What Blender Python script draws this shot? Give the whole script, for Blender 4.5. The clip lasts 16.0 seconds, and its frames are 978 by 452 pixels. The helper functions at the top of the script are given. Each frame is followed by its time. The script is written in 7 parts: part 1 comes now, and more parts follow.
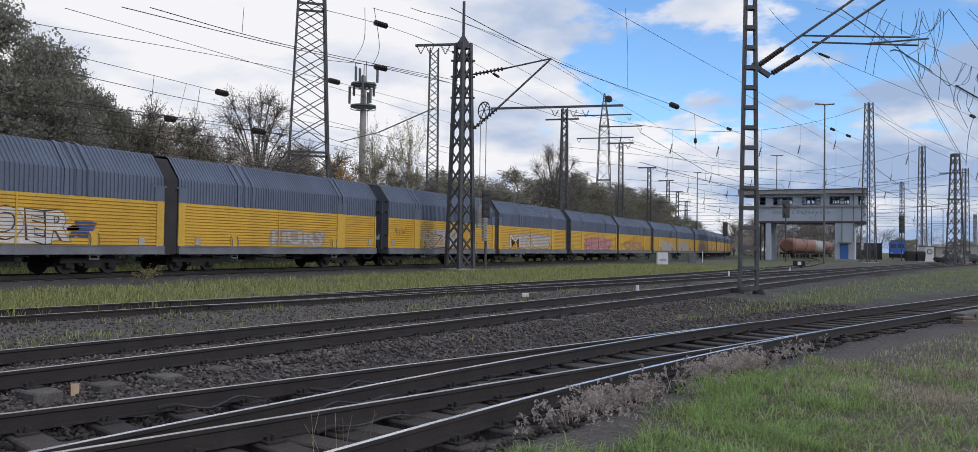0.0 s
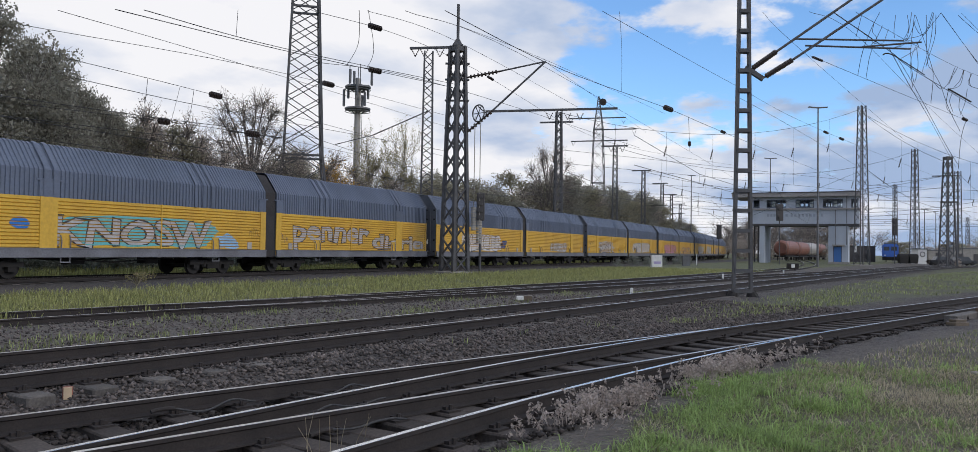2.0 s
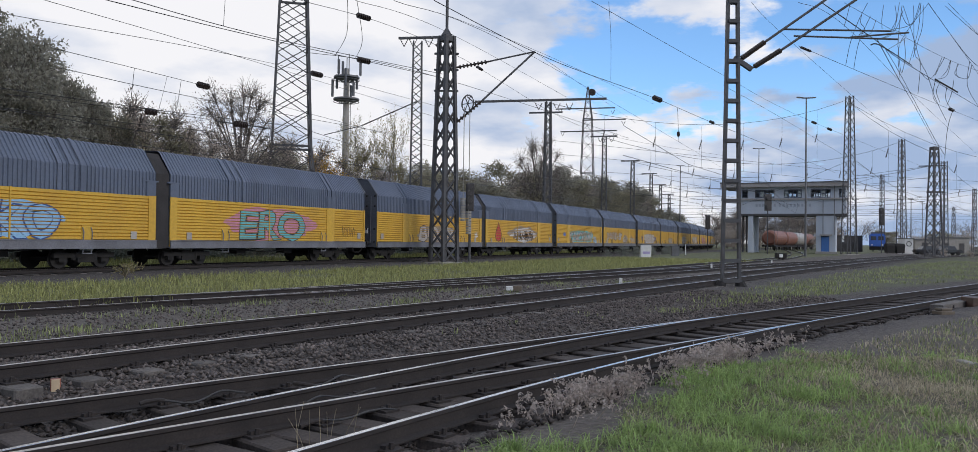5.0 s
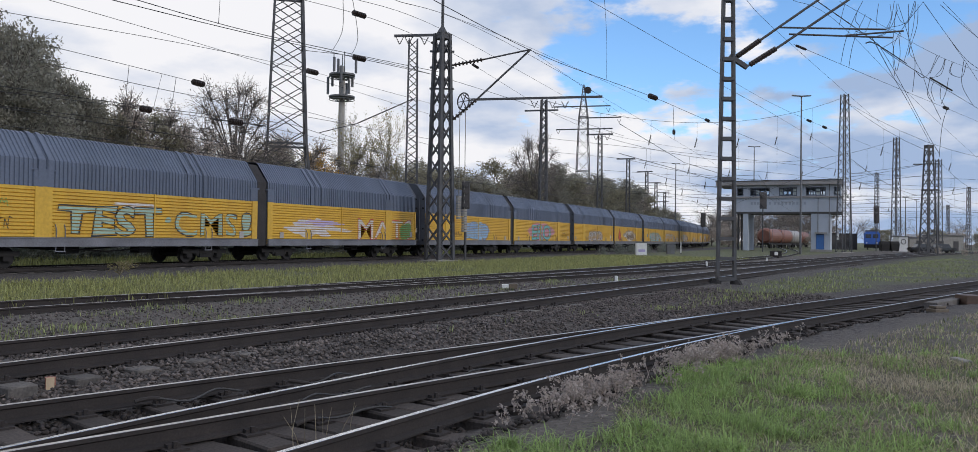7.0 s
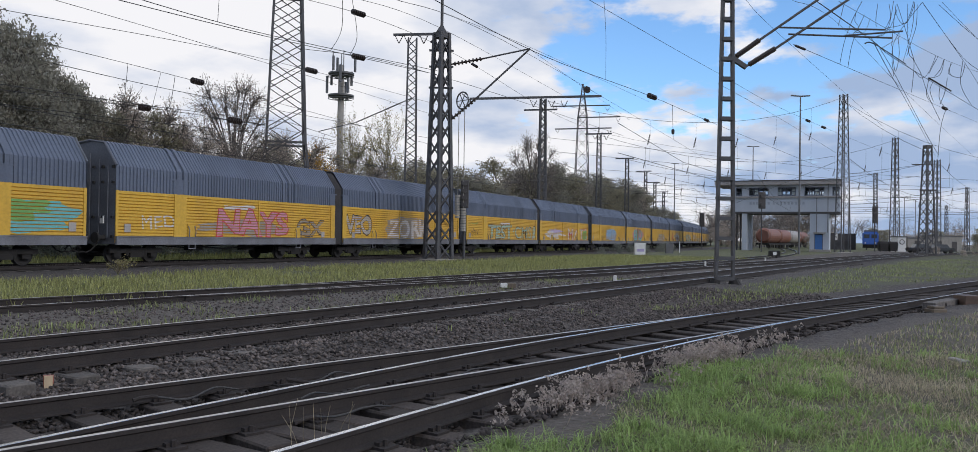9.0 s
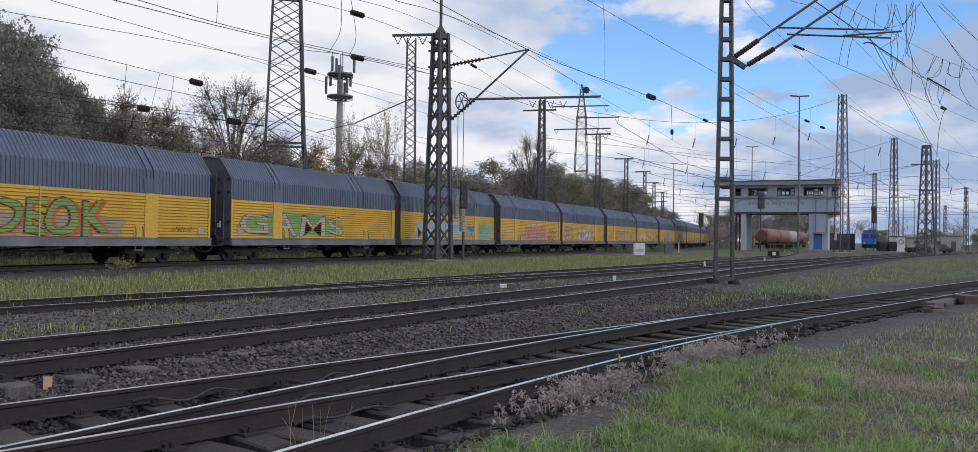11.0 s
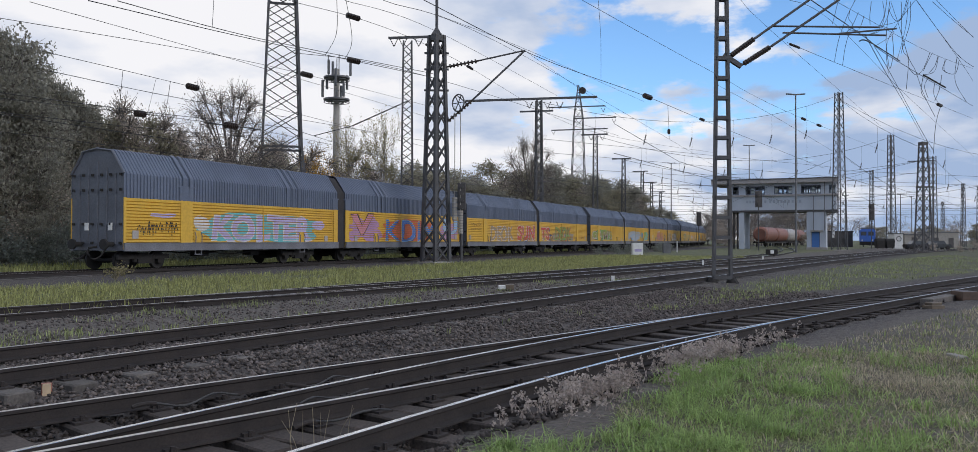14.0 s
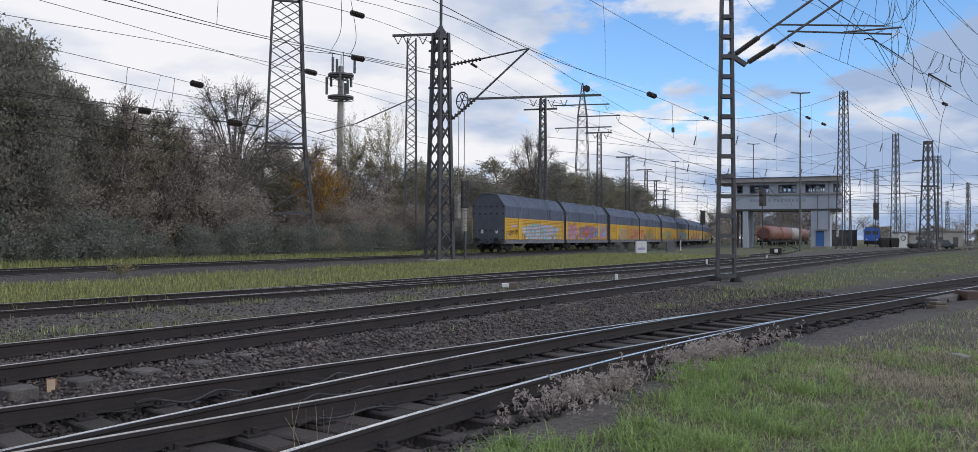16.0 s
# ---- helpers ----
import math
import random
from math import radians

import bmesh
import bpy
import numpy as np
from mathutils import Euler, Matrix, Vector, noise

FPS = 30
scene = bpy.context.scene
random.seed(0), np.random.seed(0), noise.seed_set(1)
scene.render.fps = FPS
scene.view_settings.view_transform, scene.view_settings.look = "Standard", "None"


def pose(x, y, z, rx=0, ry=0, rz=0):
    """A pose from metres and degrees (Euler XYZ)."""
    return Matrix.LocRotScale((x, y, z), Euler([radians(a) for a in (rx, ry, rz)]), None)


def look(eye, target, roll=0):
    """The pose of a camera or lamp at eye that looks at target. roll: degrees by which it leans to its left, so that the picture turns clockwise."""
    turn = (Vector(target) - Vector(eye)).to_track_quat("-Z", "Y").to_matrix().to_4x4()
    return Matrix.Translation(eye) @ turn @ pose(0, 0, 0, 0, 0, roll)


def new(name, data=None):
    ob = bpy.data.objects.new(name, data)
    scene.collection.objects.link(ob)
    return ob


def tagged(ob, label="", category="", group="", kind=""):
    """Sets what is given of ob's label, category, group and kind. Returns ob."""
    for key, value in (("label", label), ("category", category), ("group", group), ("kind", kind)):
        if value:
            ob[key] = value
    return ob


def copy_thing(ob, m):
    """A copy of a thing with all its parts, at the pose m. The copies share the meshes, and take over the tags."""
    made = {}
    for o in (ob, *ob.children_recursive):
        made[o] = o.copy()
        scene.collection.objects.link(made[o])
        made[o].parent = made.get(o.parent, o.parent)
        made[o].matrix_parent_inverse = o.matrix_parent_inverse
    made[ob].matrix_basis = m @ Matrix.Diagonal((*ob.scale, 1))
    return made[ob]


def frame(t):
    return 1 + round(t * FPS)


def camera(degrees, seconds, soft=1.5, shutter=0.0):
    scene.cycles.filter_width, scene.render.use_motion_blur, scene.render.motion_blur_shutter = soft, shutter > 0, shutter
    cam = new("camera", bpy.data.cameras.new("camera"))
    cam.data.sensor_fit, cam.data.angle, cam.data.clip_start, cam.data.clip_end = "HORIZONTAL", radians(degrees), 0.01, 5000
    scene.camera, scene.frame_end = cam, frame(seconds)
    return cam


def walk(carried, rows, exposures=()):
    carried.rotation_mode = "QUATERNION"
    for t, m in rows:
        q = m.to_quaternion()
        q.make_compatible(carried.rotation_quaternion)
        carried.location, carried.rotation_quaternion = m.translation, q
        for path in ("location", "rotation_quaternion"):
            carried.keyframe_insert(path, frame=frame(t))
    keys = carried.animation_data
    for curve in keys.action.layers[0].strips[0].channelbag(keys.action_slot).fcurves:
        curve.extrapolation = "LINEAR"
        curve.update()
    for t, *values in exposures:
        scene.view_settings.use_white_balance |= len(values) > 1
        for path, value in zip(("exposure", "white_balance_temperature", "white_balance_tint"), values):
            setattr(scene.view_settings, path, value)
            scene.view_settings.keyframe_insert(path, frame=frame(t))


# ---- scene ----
cam = camera(62.0, 16.0, soft=0.65)
EYE = (0.0, 0.0, 1.44)
TURNS = [
    (0.0, 91.447, -0.892, -64.191),
    (0.5, 91.537, -0.891, -64.253),
    (1.0, 91.643, -0.849, -64.330),
    (1.5, 91.696, -0.870, -64.448),
    (2.0, 91.650, -0.872, -64.583),
    (2.5, 91.554, -0.930, -64.665),
    (3.0, 91.439, -0.908, -64.819),
    (3.5, 91.282, -0.833, -65.030),
    (4.0, 91.128, -0.773, -65.116),
    (6.5, 90.886, -0.751, -65.568),
    (7.0, 90.848, -0.750, -65.625),
    (7.5, 90.788, -0.802, -65.675),
    (8.0, 90.734, -0.844, -65.673),
    (8.5, 90.749, -0.917, -65.680),
    (9.0, 90.795, -0.884, -65.708),
    (11.5, 90.853, -0.740, -65.803),
    (12.0, 90.938, -0.581, -65.872),
    (12.5, 90.960, -0.498, -65.895),
    (13.0, 90.986, -0.350, -65.906),
    (13.5, 90.979, -0.236, -65.931),
    (14.0, 90.936, -0.165, -65.887),
    (14.5, 90.939, -0.147, -65.851),
    (15.0, 90.935, -0.135, -65.774),
    (15.5, 90.871, -0.222, -65.675),
    (16.0, 90.790, -0.350, -65.637),
]
walk(cam, [(t, pose(*EYE, rx, ry, rz)) for t, rx, ry, rz in TURNS], exposures=[(0.0, -0.03, 6450, 12), (16.0, -0.03, 6450, 12)])

# ---- daylight: a cloudy autumn sky, the sun veiled behind the camera ----
SUN_ELEV, SUN_TURN = 24.0, -98.0   # degrees; turn counted from +x towards +y
world = bpy.data.worlds.new("cloudy_sky")
scene.world = world
world.use_nodes = True


def sky_nodes():
    nt = world.node_tree
    nt.nodes.clear()
    n, l = nt.nodes.new, nt.links.new
    out, bg = n("ShaderNodeOutputWorld"), n("ShaderNodeBackground")
    sky = n("ShaderNodeTexSky")
    sky.sky_type, sky.sun_disc = "NISHITA", False
    sky.sun_elevation, sky.sun_rotation = radians(SUN_ELEV), radians(90 - SUN_TURN)
    sky.air_density, sky.dust_density, sky.ozone_density = 1.0, 0.0, 4.0
    dim = n("ShaderNodeVectorMath"); dim.operation = "MULTIPLY"; dim.inputs[1].default_value = (0.172, 0.196, 0.214)
    l(sky.outputs[0], dim.inputs[0])
    co = n("ShaderNodeTexCoord")
    sep = n("ShaderNodeSeparateXYZ"); l(co.outputs["Generated"], sep.inputs[0])
    lift = n("ShaderNodeMath"); lift.operation = "MAXIMUM"; lift.inputs[1].default_value = 0.0
    l(sep.outputs[2], lift.inputs[0])
    den = n("ShaderNodeMath"); den.operation = "ADD"; den.inputs[1].default_value = 0.22
    l(lift.outputs[0], den.inputs[0])
    inv = n("ShaderNodeMath"); inv.operation = "DIVIDE"; inv.inputs[0].default_value = 1.0
    l(den.outputs[0], inv.inputs[1])
    flat = n("ShaderNodeVectorMath"); flat.operation = "SCALE"
    l(co.outputs["Generated"], flat.inputs[0]); l(inv.outputs[0], flat.inputs[3])
    big = n("ShaderNodeTexNoise")
    big.inputs["Scale"].default_value, big.inputs["Detail"].default_value, big.inputs["Roughness"].default_value = 3.0, 9.0, 0.56
    shift = n("ShaderNodeMapping"); shift.inputs["Location"].default_value = CLOUD_SHIFT
    l(flat.outputs[0], shift.inputs[0]); l(shift.outputs[0], big.inputs["Vector"])
    # fewer clouds towards the open blue part of the sky
    gap = n("ShaderNodeVectorMath"); gap.operation = "DOT_PRODUCT"
    gap.inputs[1].default_value = BLUE_DIR
    l(co.outputs["Generated"], gap.inputs[0])
    open_ = n("ShaderNodeMapRange"); open_.interpolation_type = "SMOOTHSTEP"
    open_.inputs[1].default_value, open_.inputs[2].default_value = 0.962, 0.992
    open_.inputs[3].default_value, open_.inputs[4].default_value = 0.09, -0.07
    l(gap.outputs["Value"], open_.inputs[0])
    add = n("ShaderNodeMath"); add.operation = "ADD"
    l(big.outputs["Fac"], add.inputs[0]); l(open_.outputs[0], add.inputs[1])
    left = n("ShaderNodeVectorMath"); left.operation = "DOT_PRODUCT"
    left.inputs[1].default_value = (0.42, 0.83, 0.36)
    l(co.outputs["Generated"], left.inputs[0])
    bank = n("ShaderNodeMapRange"); bank.interpolation_type = "SMOOTHSTEP"
    bank.inputs[1].default_value, bank.inputs[2].default_value, bank.inputs[4].default_value = 0.74, 0.93, 0.28
    l(left.outputs["Value"], bank.inputs[0])
    add1 = n("ShaderNodeMath"); add1.operation = "ADD"
    l(add.outputs[0], add1.inputs[0]); l(bank.outputs[0], add1.inputs[1])
    low = n("ShaderNodeMapRange"); low.inputs[1].default_value, low.inputs[2].default_value = 0.09, 0.205
    low.inputs[3].default_value, low.inputs[4].default_value = 0.20, 0.0
    l(sep.outputs[2], low.inputs[0])
    add2 = n("ShaderNodeMath"); add2.operation = "ADD"
    l(add1.outputs[0], add2.inputs[0]); l(low.outputs[0], add2.inputs[1])
    cover = n("ShaderNodeMapRange"); cover.interpolation_type = "SMOOTHSTEP"
    cover.inputs[1].default_value, cover.inputs[2].default_value = 0.45, 0.575
    l(add2.outputs[0], cover.inputs[0])
    # grey undersides
    body = n("ShaderNodeTexNoise")
    body.inputs["Scale"].default_value, body.inputs["Detail"].default_value = 2.3, 6.0
    l(flat.outputs[0], body.inputs["Vector"])
    sunny = n("ShaderNodeVectorMath"); sunny.operation = "DOT_PRODUCT"
    a, e = radians(62.0), radians(27.0)
    sunny.inputs[1].default_value = (math.cos(a) * math.cos(e), math.sin(a) * math.cos(e), math.sin(e))
    l(co.outputs["Generated"], sunny.inputs[0])
    glow = n("ShaderNodeMapRange"); glow.inputs[1].default_value, glow.inputs[2].default_value = 0.55, 1.0
    glow.inputs[3].default_value, glow.inputs[4].default_value = -0.02, 0.12
    l(sunny.outputs["Value"], glow.inputs[0])
    tone = n("ShaderNodeMath"); tone.operation = "ADD"
    l(body.outputs["Fac"], tone.inputs[0]); l(glow.outputs[0], tone.inputs[1])
    # a heavier bank of cloud low over the sidings
    heavy = n("ShaderNodeVectorMath"); heavy.operation = "DOT_PRODUCT"
    heavy.inputs[1].default_value = (0.988, -0.105, 0.105)
    l(co.outputs["Generated"], heavy.inputs[0])
    weigh = n("ShaderNodeMapRange"); weigh.interpolation_type = "SMOOTHSTEP"
    weigh.inputs[1].default_value, weigh.inputs[2].default_value, weigh.inputs[4].default_value = 0.95, 0.998, -0.10
    l(heavy.outputs["Value"], weigh.inputs[0])
    tone_b = n("ShaderNodeMath"); tone_b.operation = "ADD"
    l(tone.outputs[0], tone_b.inputs[0]); l(weigh.outputs[0], tone_b.inputs[1])
    tone = tone_b
    ramp = n("ShaderNodeValToRGB")
    ramp.color_ramp.elements[0].position, ramp.color_ramp.elements[0].color = 0.34, (0.37, 0.49, 0.70, 1)
    ramp.color_ramp.elements[1].position, ramp.color_ramp.elements[1].color = 0.62, (0.93, 0.935, 0.95, 1)
    l(tone.outputs[0], ramp.inputs[0])
    mix = n("ShaderNodeMix"); mix.data_type = "RGBA"
    l(cover.outputs[0], mix.inputs["Factor"]); l(dim.outputs[0], mix.inputs["A"]); l(ramp.outputs[0], mix.inputs["B"])
    l(mix.outputs["Result"], bg.inputs["Color"]); l(bg.outputs[0], out.inputs[0])


CLOUD_SHIFT = (0.35, 0.1, 0.0)
BLUE_DIR = (0.950, 0.120, 0.290)
sky_nodes()
sun = new("sun", bpy.data.lights.new("sun", "SUN"))
sun.data.energy, sun.data.angle, sun.data.color = 1.15, radians(14), (1.0, 0.96, 0.91)
_a, _e = radians(SUN_TURN), radians(SUN_ELEV)
sun.matrix_world = look((100 * math.cos(_a) * math.cos(_e), 100 * math.sin(_a) * math.cos(_e), 100 * math.sin(_e)), (0, 0, 0))


# ---- materials ----
def mat(name, colour, second=None, rough=0.7, metal=0.0, scale=3.0, fine=40.0, bump=0.2, amount=0.5, spread=0.25, random_tint=0.0, streak=None, coat=0.0):
    """Two colours mixed by a coarse noise, a fine grain over them, relief of the same grain."""
    m = bpy.data.materials.new(name)
    m.use_nodes = True
    nt = m.node_tree
    n, l = nt.nodes.new, nt.links.new
    bs = nt.nodes["Principled BSDF"]
    second = second or tuple(c * 0.6 for c in colour)
    co = n("ShaderNodeTexCoord")
    src = co.outputs["Object"]
    if streak:
        mp = n("ShaderNodeMapping"); mp.inputs["Scale"].default_value = streak
        l(src, mp.inputs[0]); src = mp.outputs[0]
    a = n("ShaderNodeTexNoise"); a.inputs["Scale"].default_value, a.inputs["Detail"].default_value = scale, 6
    b = n("ShaderNodeTexNoise"); b.inputs["Scale"].default_value, b.inputs["Detail"].default_value = fine, 4
    l(src, a.inputs["Vector"]); l(co.outputs["Object"], b.inputs["Vector"])
    r = n("ShaderNodeMapRange"); r.inputs[1].default_value, r.inputs[2].default_value = 0.5 - spread, 0.5 + spread
    r.inputs[4].default_value = 1.0
    l(a.outputs["Fac"], r.inputs[0])
    x = n("ShaderNodeMix"); x.data_type = "RGBA"
    x.inputs["A"].default_value, x.inputs["B"].default_value = (*second, 1), (*colour, 1)
    l(r.outputs[0], x.inputs["Factor"])
    hsv = n("ShaderNodeHueSaturation")
    gr = n("ShaderNodeMapRange"); gr.inputs[1].default_value, gr.inputs[2].default_value = 0.25, 0.75
    gr.inputs[3].default_value, gr.inputs[4].default_value = 1 - amount * 0.6, 1 + amount * 0.6
    l(b.outputs["Fac"], gr.inputs[0])
    val = gr.outputs[0]
    if random_tint:
        geo = n("ShaderNodeObjectInfo") if random_tint > 0 else n("ShaderNodeNewGeometry")
        out = geo.outputs["Random"] if random_tint > 0 else geo.outputs["Random Per Island"]
        rr = n("ShaderNodeMapRange"); rr.inputs[3].default_value, rr.inputs[4].default_value = 1 - abs(random_tint), 1 + abs(random_tint)
        l(out, rr.inputs[0])
        mu = n("ShaderNodeMath"); mu.operation = "MULTIPLY"
        l(val, mu.inputs[0]); l(rr.outputs[0], mu.inputs[1]); val = mu.outputs[0]
    l(val, hsv.inputs["Value"]); l(x.outputs["Result"], hsv.inputs["Color"])
    l(hsv.outputs[0], bs.inputs["Base Color"])
    bs.inputs["Roughness"].default_value, bs.inputs["Metallic"].default_value = rough, metal
    bs.inputs["Coat Weight"].default_value = coat
    if bump:
        bp = n("ShaderNodeBump"); bp.inputs["Strength"].default_value, bp.inputs["Distance"].default_value = bump, 0.01
        l(b.outputs["Fac"], bp.inputs["Height"]); l(bp.outputs[0], bs.inputs["Normal"])
    return m


M_YELLOW = mat("wagon_yellow", (0.63, 0.385, 0.045), (0.50, 0.29, 0.04), 0.5, scale=0.8, fine=9, amount=0.22, bump=0.05, streak=(1, 1, 0.25))
M_SLATE = mat("wagon_grey", (0.120, 0.145, 0.205), (0.082, 0.100, 0.142), 0.55, scale=0.7, fine=12, amount=0.2, bump=0.05, streak=(1, 1, 0.2))
M_ENDGREY = mat("wagon_end_grey", (0.12, 0.13, 0.155), (0.075, 0.08, 0.095), 0.6, scale=1.0, fine=14, amount=0.3)
M_SILL = mat("sill_grey", (0.185, 0.19, 0.215), (0.10, 0.10, 0.11), 0.65, scale=1.2, fine=18, amount=0.4)
M_UNDER = mat("underframe_dirt", (0.022, 0.020, 0.019), (0.013, 0.012, 0.012), 0.85, scale=3, fine=30)
M_BELLOWS = mat("bellows_rubber", (0.060, 0.056, 0.058), (0.036, 0.034, 0.036), 0.8, scale=2)
M_STEEL = mat("mast_steel", (0.085, 0.090, 0.100), (0.058, 0.054, 0.054), 0.7, scale=2.5, fine=30, amount=0.4)
M_GALV = mat("galvanised_steel", (0.16, 0.165, 0.17), (0.10, 0.10, 0.105), 0.55, metal=0.3, scale=2.0, fine=25)
M_RAIL = mat("rusty_rail", (0.034, 0.027, 0.025), (0.017, 0.014, 0.014), 0.85, scale=4, fine=60, amount=0.5)
M_SHINE = mat("polished_rail_head", (0.80, 0.81, 0.83), (0.66, 0.67, 0.69), 0.24, metal=1.0, scale=2, fine=50, amount=0.15, bump=0.02, streak=(0.2, 4, 1))
M_DULLHEAD = mat("dull_rail_head", (0.66, 0.64, 0.63), (0.46, 0.43, 0.41), 0.34, metal=1.0, scale=3, fine=50, amount=0.3, bump=0.05)
M_SLEEPER_DARK = mat("tarred_timber_sleeper", (0.066, 0.052, 0.045), (0.030, 0.025, 0.023), 0.9, scale=5, fine=45, amount=0.8, random_tint=0.35, streak=(1, 8, 1))
M_SLEEPER = mat("old_sleeper", (0.135, 0.122, 0.112), (0.068, 0.061, 0.057), 0.9, scale=5, fine=45, amount=0.6, random_tint=0.3, streak=(1, 6, 1))
M_STONE_DARK = mat("dark_ballast_stone", (0.060, 0.049, 0.045), (0.026, 0.022, 0.021), 0.9, scale=3, fine=40, random_tint=-0.7, amount=0.4, bump=0.1)
M_STONE = mat("ballast_stone", (0.135, 0.113, 0.104), (0.056, 0.048, 0.045), 0.9, scale=3, fine=40, random_tint=-0.75, amount=0.4, bump=0.1)
M_PLASTER = mat("grey_render", (0.47, 0.51, 0.57), (0.39, 0.42, 0.47), 0.85, scale=0.5, fine=20, amount=0.15, streak=(1, 1, 0.3))
M_DARKTRIM = mat("dark_trim", (0.07, 0.065, 0.065), (0.05, 0.045, 0.045), 0.6)
M_WOODTRIM = mat("brown_fascia", (0.36, 0.34, 0.33), (0.27, 0.25, 0.24), 0.7)
M_BARK = mat("bark", (0.175, 0.155, 0.14), (0.10, 0.088, 0.08), 0.95, scale=4, fine=30, amount=0.6, streak=(3, 3, 0.6))
M_WIRE = mat("weathered_wire", (0.03, 0.03, 0.033), (0.02, 0.02, 0.02), 0.6, bump=0)
M_INSUL = mat("brown_insulator", (0.05, 0.035, 0.03), (0.03, 0.022, 0.02), 0.3, bump=0)
M_CLEAR = mat("clear_window_glass", (0.80, 0.85, 0.86), (0.76, 0.80, 0.82), 0.03, bump=0, amount=0.05)
M_CLEAR.node_tree.nodes["Principled BSDF"].inputs["Transmission Weight"].default_value = 1.0
M_CLEAR.node_tree.nodes["Principled BSDF"].inputs["IOR"].default_value = 1.1
M_LETTER = mat("weathered_sign_letter", (0.33, 0.36, 0.41), (0.29, 0.31, 0.35), 0.8, amount=0.15)
M_FRAME = mat("blue_grey_window_frame", (0.11, 0.13, 0.17), (0.08, 0.09, 0.12), 0.6)
M_GLASS = mat("dark_window_glass", (0.05, 0.06, 0.075), (0.03, 0.035, 0.045), 0.06, bump=0, amount=0.1)
M_WHITE = mat("white_paint", (0.75, 0.75, 0.73), (0.6, 0.6, 0.58), 0.6, amount=0.15)
M_BLUE = mat("loco_blue", (0.03, 0.11, 0.42), (0.025, 0.09, 0.34), 0.35, amount=0.15, bump=0.02)
M_DOORBLUE = mat("door_blue", (0.05, 0.16, 0.42), (0.04, 0.13, 0.35), 0.5, amount=0.15)
M_RUSTTANK = mat("tank_brown", (0.27, 0.11, 0.075), (0.17, 0.075, 0.055), 0.55, scale=1, amount=0.3)
M_TANKGREY = mat("tank_grey", (0.40, 0.38, 0.36), (0.28, 0.25, 0.23), 0.5, scale=1, amount=0.3)
M_CONC = mat("concrete", (0.36, 0.34, 0.31), (0.25, 0.235, 0.21), 0.9, scale=2, fine=30, amount=0.3)


# ---- building helpers ----
def thing(name, m, label, category, group="", kind=""):
    ob = new(name)
    ob.empty_display_size = 0.3
    ob.matrix_world = m
    return tagged(ob, label, category, group, kind)


def part(name, bm, material, parent, label="", smooth=False):
    me = bpy.data.meshes.new(name)
    bm.normal_update()
    bm.to_mesh(me)
    bm.free()
    me.materials.append(material)
    if smooth:
        for p in me.polygons:
            p.use_smooth = True
    ob = new(name, me)
    ob.parent = parent
    return tagged(ob, label)


def solo(name, bm, material, label, category, group="", kind="", m=None, smooth=False):
    ob = part(name, bm, material, None, label, smooth)
    if m is not None:
        ob.matrix_world = m
    return tagged(ob, label, category, group, kind)


def box(bm, x0, x1, y0, y1, z0, z1):
    v = [bm.verts.new((x, y, z)) for x in (x0, x1) for y in (y0, y1) for z in (z0, z1)]
    for f in ((0, 1, 3, 2), (4, 6, 7, 5), (0, 4, 5, 1), (2, 3, 7, 6), (0, 2, 6, 4), (1, 5, 7, 3)):
        bm.faces.new([v[i] for i in f])
    return bm


def beam(bm, a, b, w, h=None, up=(0, 0, 1)):
    """A square bar from a to b."""
    h = h or w
    a, b = Vector(a), Vector(b)
    d = (b - a).normalized()
    u = Vector(up)
    if abs(d.dot(u)) > 0.98:
        u = Vector((1, 0, 0))
    s = d.cross(u).normalized()
    u = s.cross(d).normalized()
    v = [bm.verts.new(p + s * (i * w / 2) + u * (j * h / 2)) for p in (a, b) for i, j in ((-1, -1), (1, -1), (1, 1), (-1, 1))]
    for f in ((3, 2, 1, 0), (4, 5, 6, 7), (0, 1, 5, 4), (1, 2, 6, 5), (2, 3, 7, 6), (3, 0, 4, 7)):
        bm.faces.new([v[i] for i in f])
    return bm


def tube(bm, pts, r, n=6, r_end=None, caps=True):
    """A round rod along points, tapering from r to r_end."""
    pts = [Vector(p) for p in pts]
    rings = []
    for i, p in enumerate(pts):
        d = (pts[min(i + 1, len(pts) - 1)] - pts[max(i - 1, 0)]).normalized()
        u = Vector((0, 0, 1)) if abs(d.z) < 0.95 else Vector((1, 0, 0))
        s = d.cross(u).normalized()
        u = s.cross(d)
        k = r if r_end is None else r + (r_end - r) * i / (len(pts) - 1)
        rings.append([bm.verts.new(p + (s * math.cos(2 * math.pi * j / n) + u * math.sin(2 * math.pi * j / n)) * k) for j in range(n)])
    for a, b in zip(rings, rings[1:]):
        for j in range(n):
            bm.faces.new((a[j], a[(j + 1) % n], b[(j + 1) % n], b[j]))
    if caps:
        bm.faces.new(rings[0][::-1])
        bm.faces.new(rings[-1])
    return bm


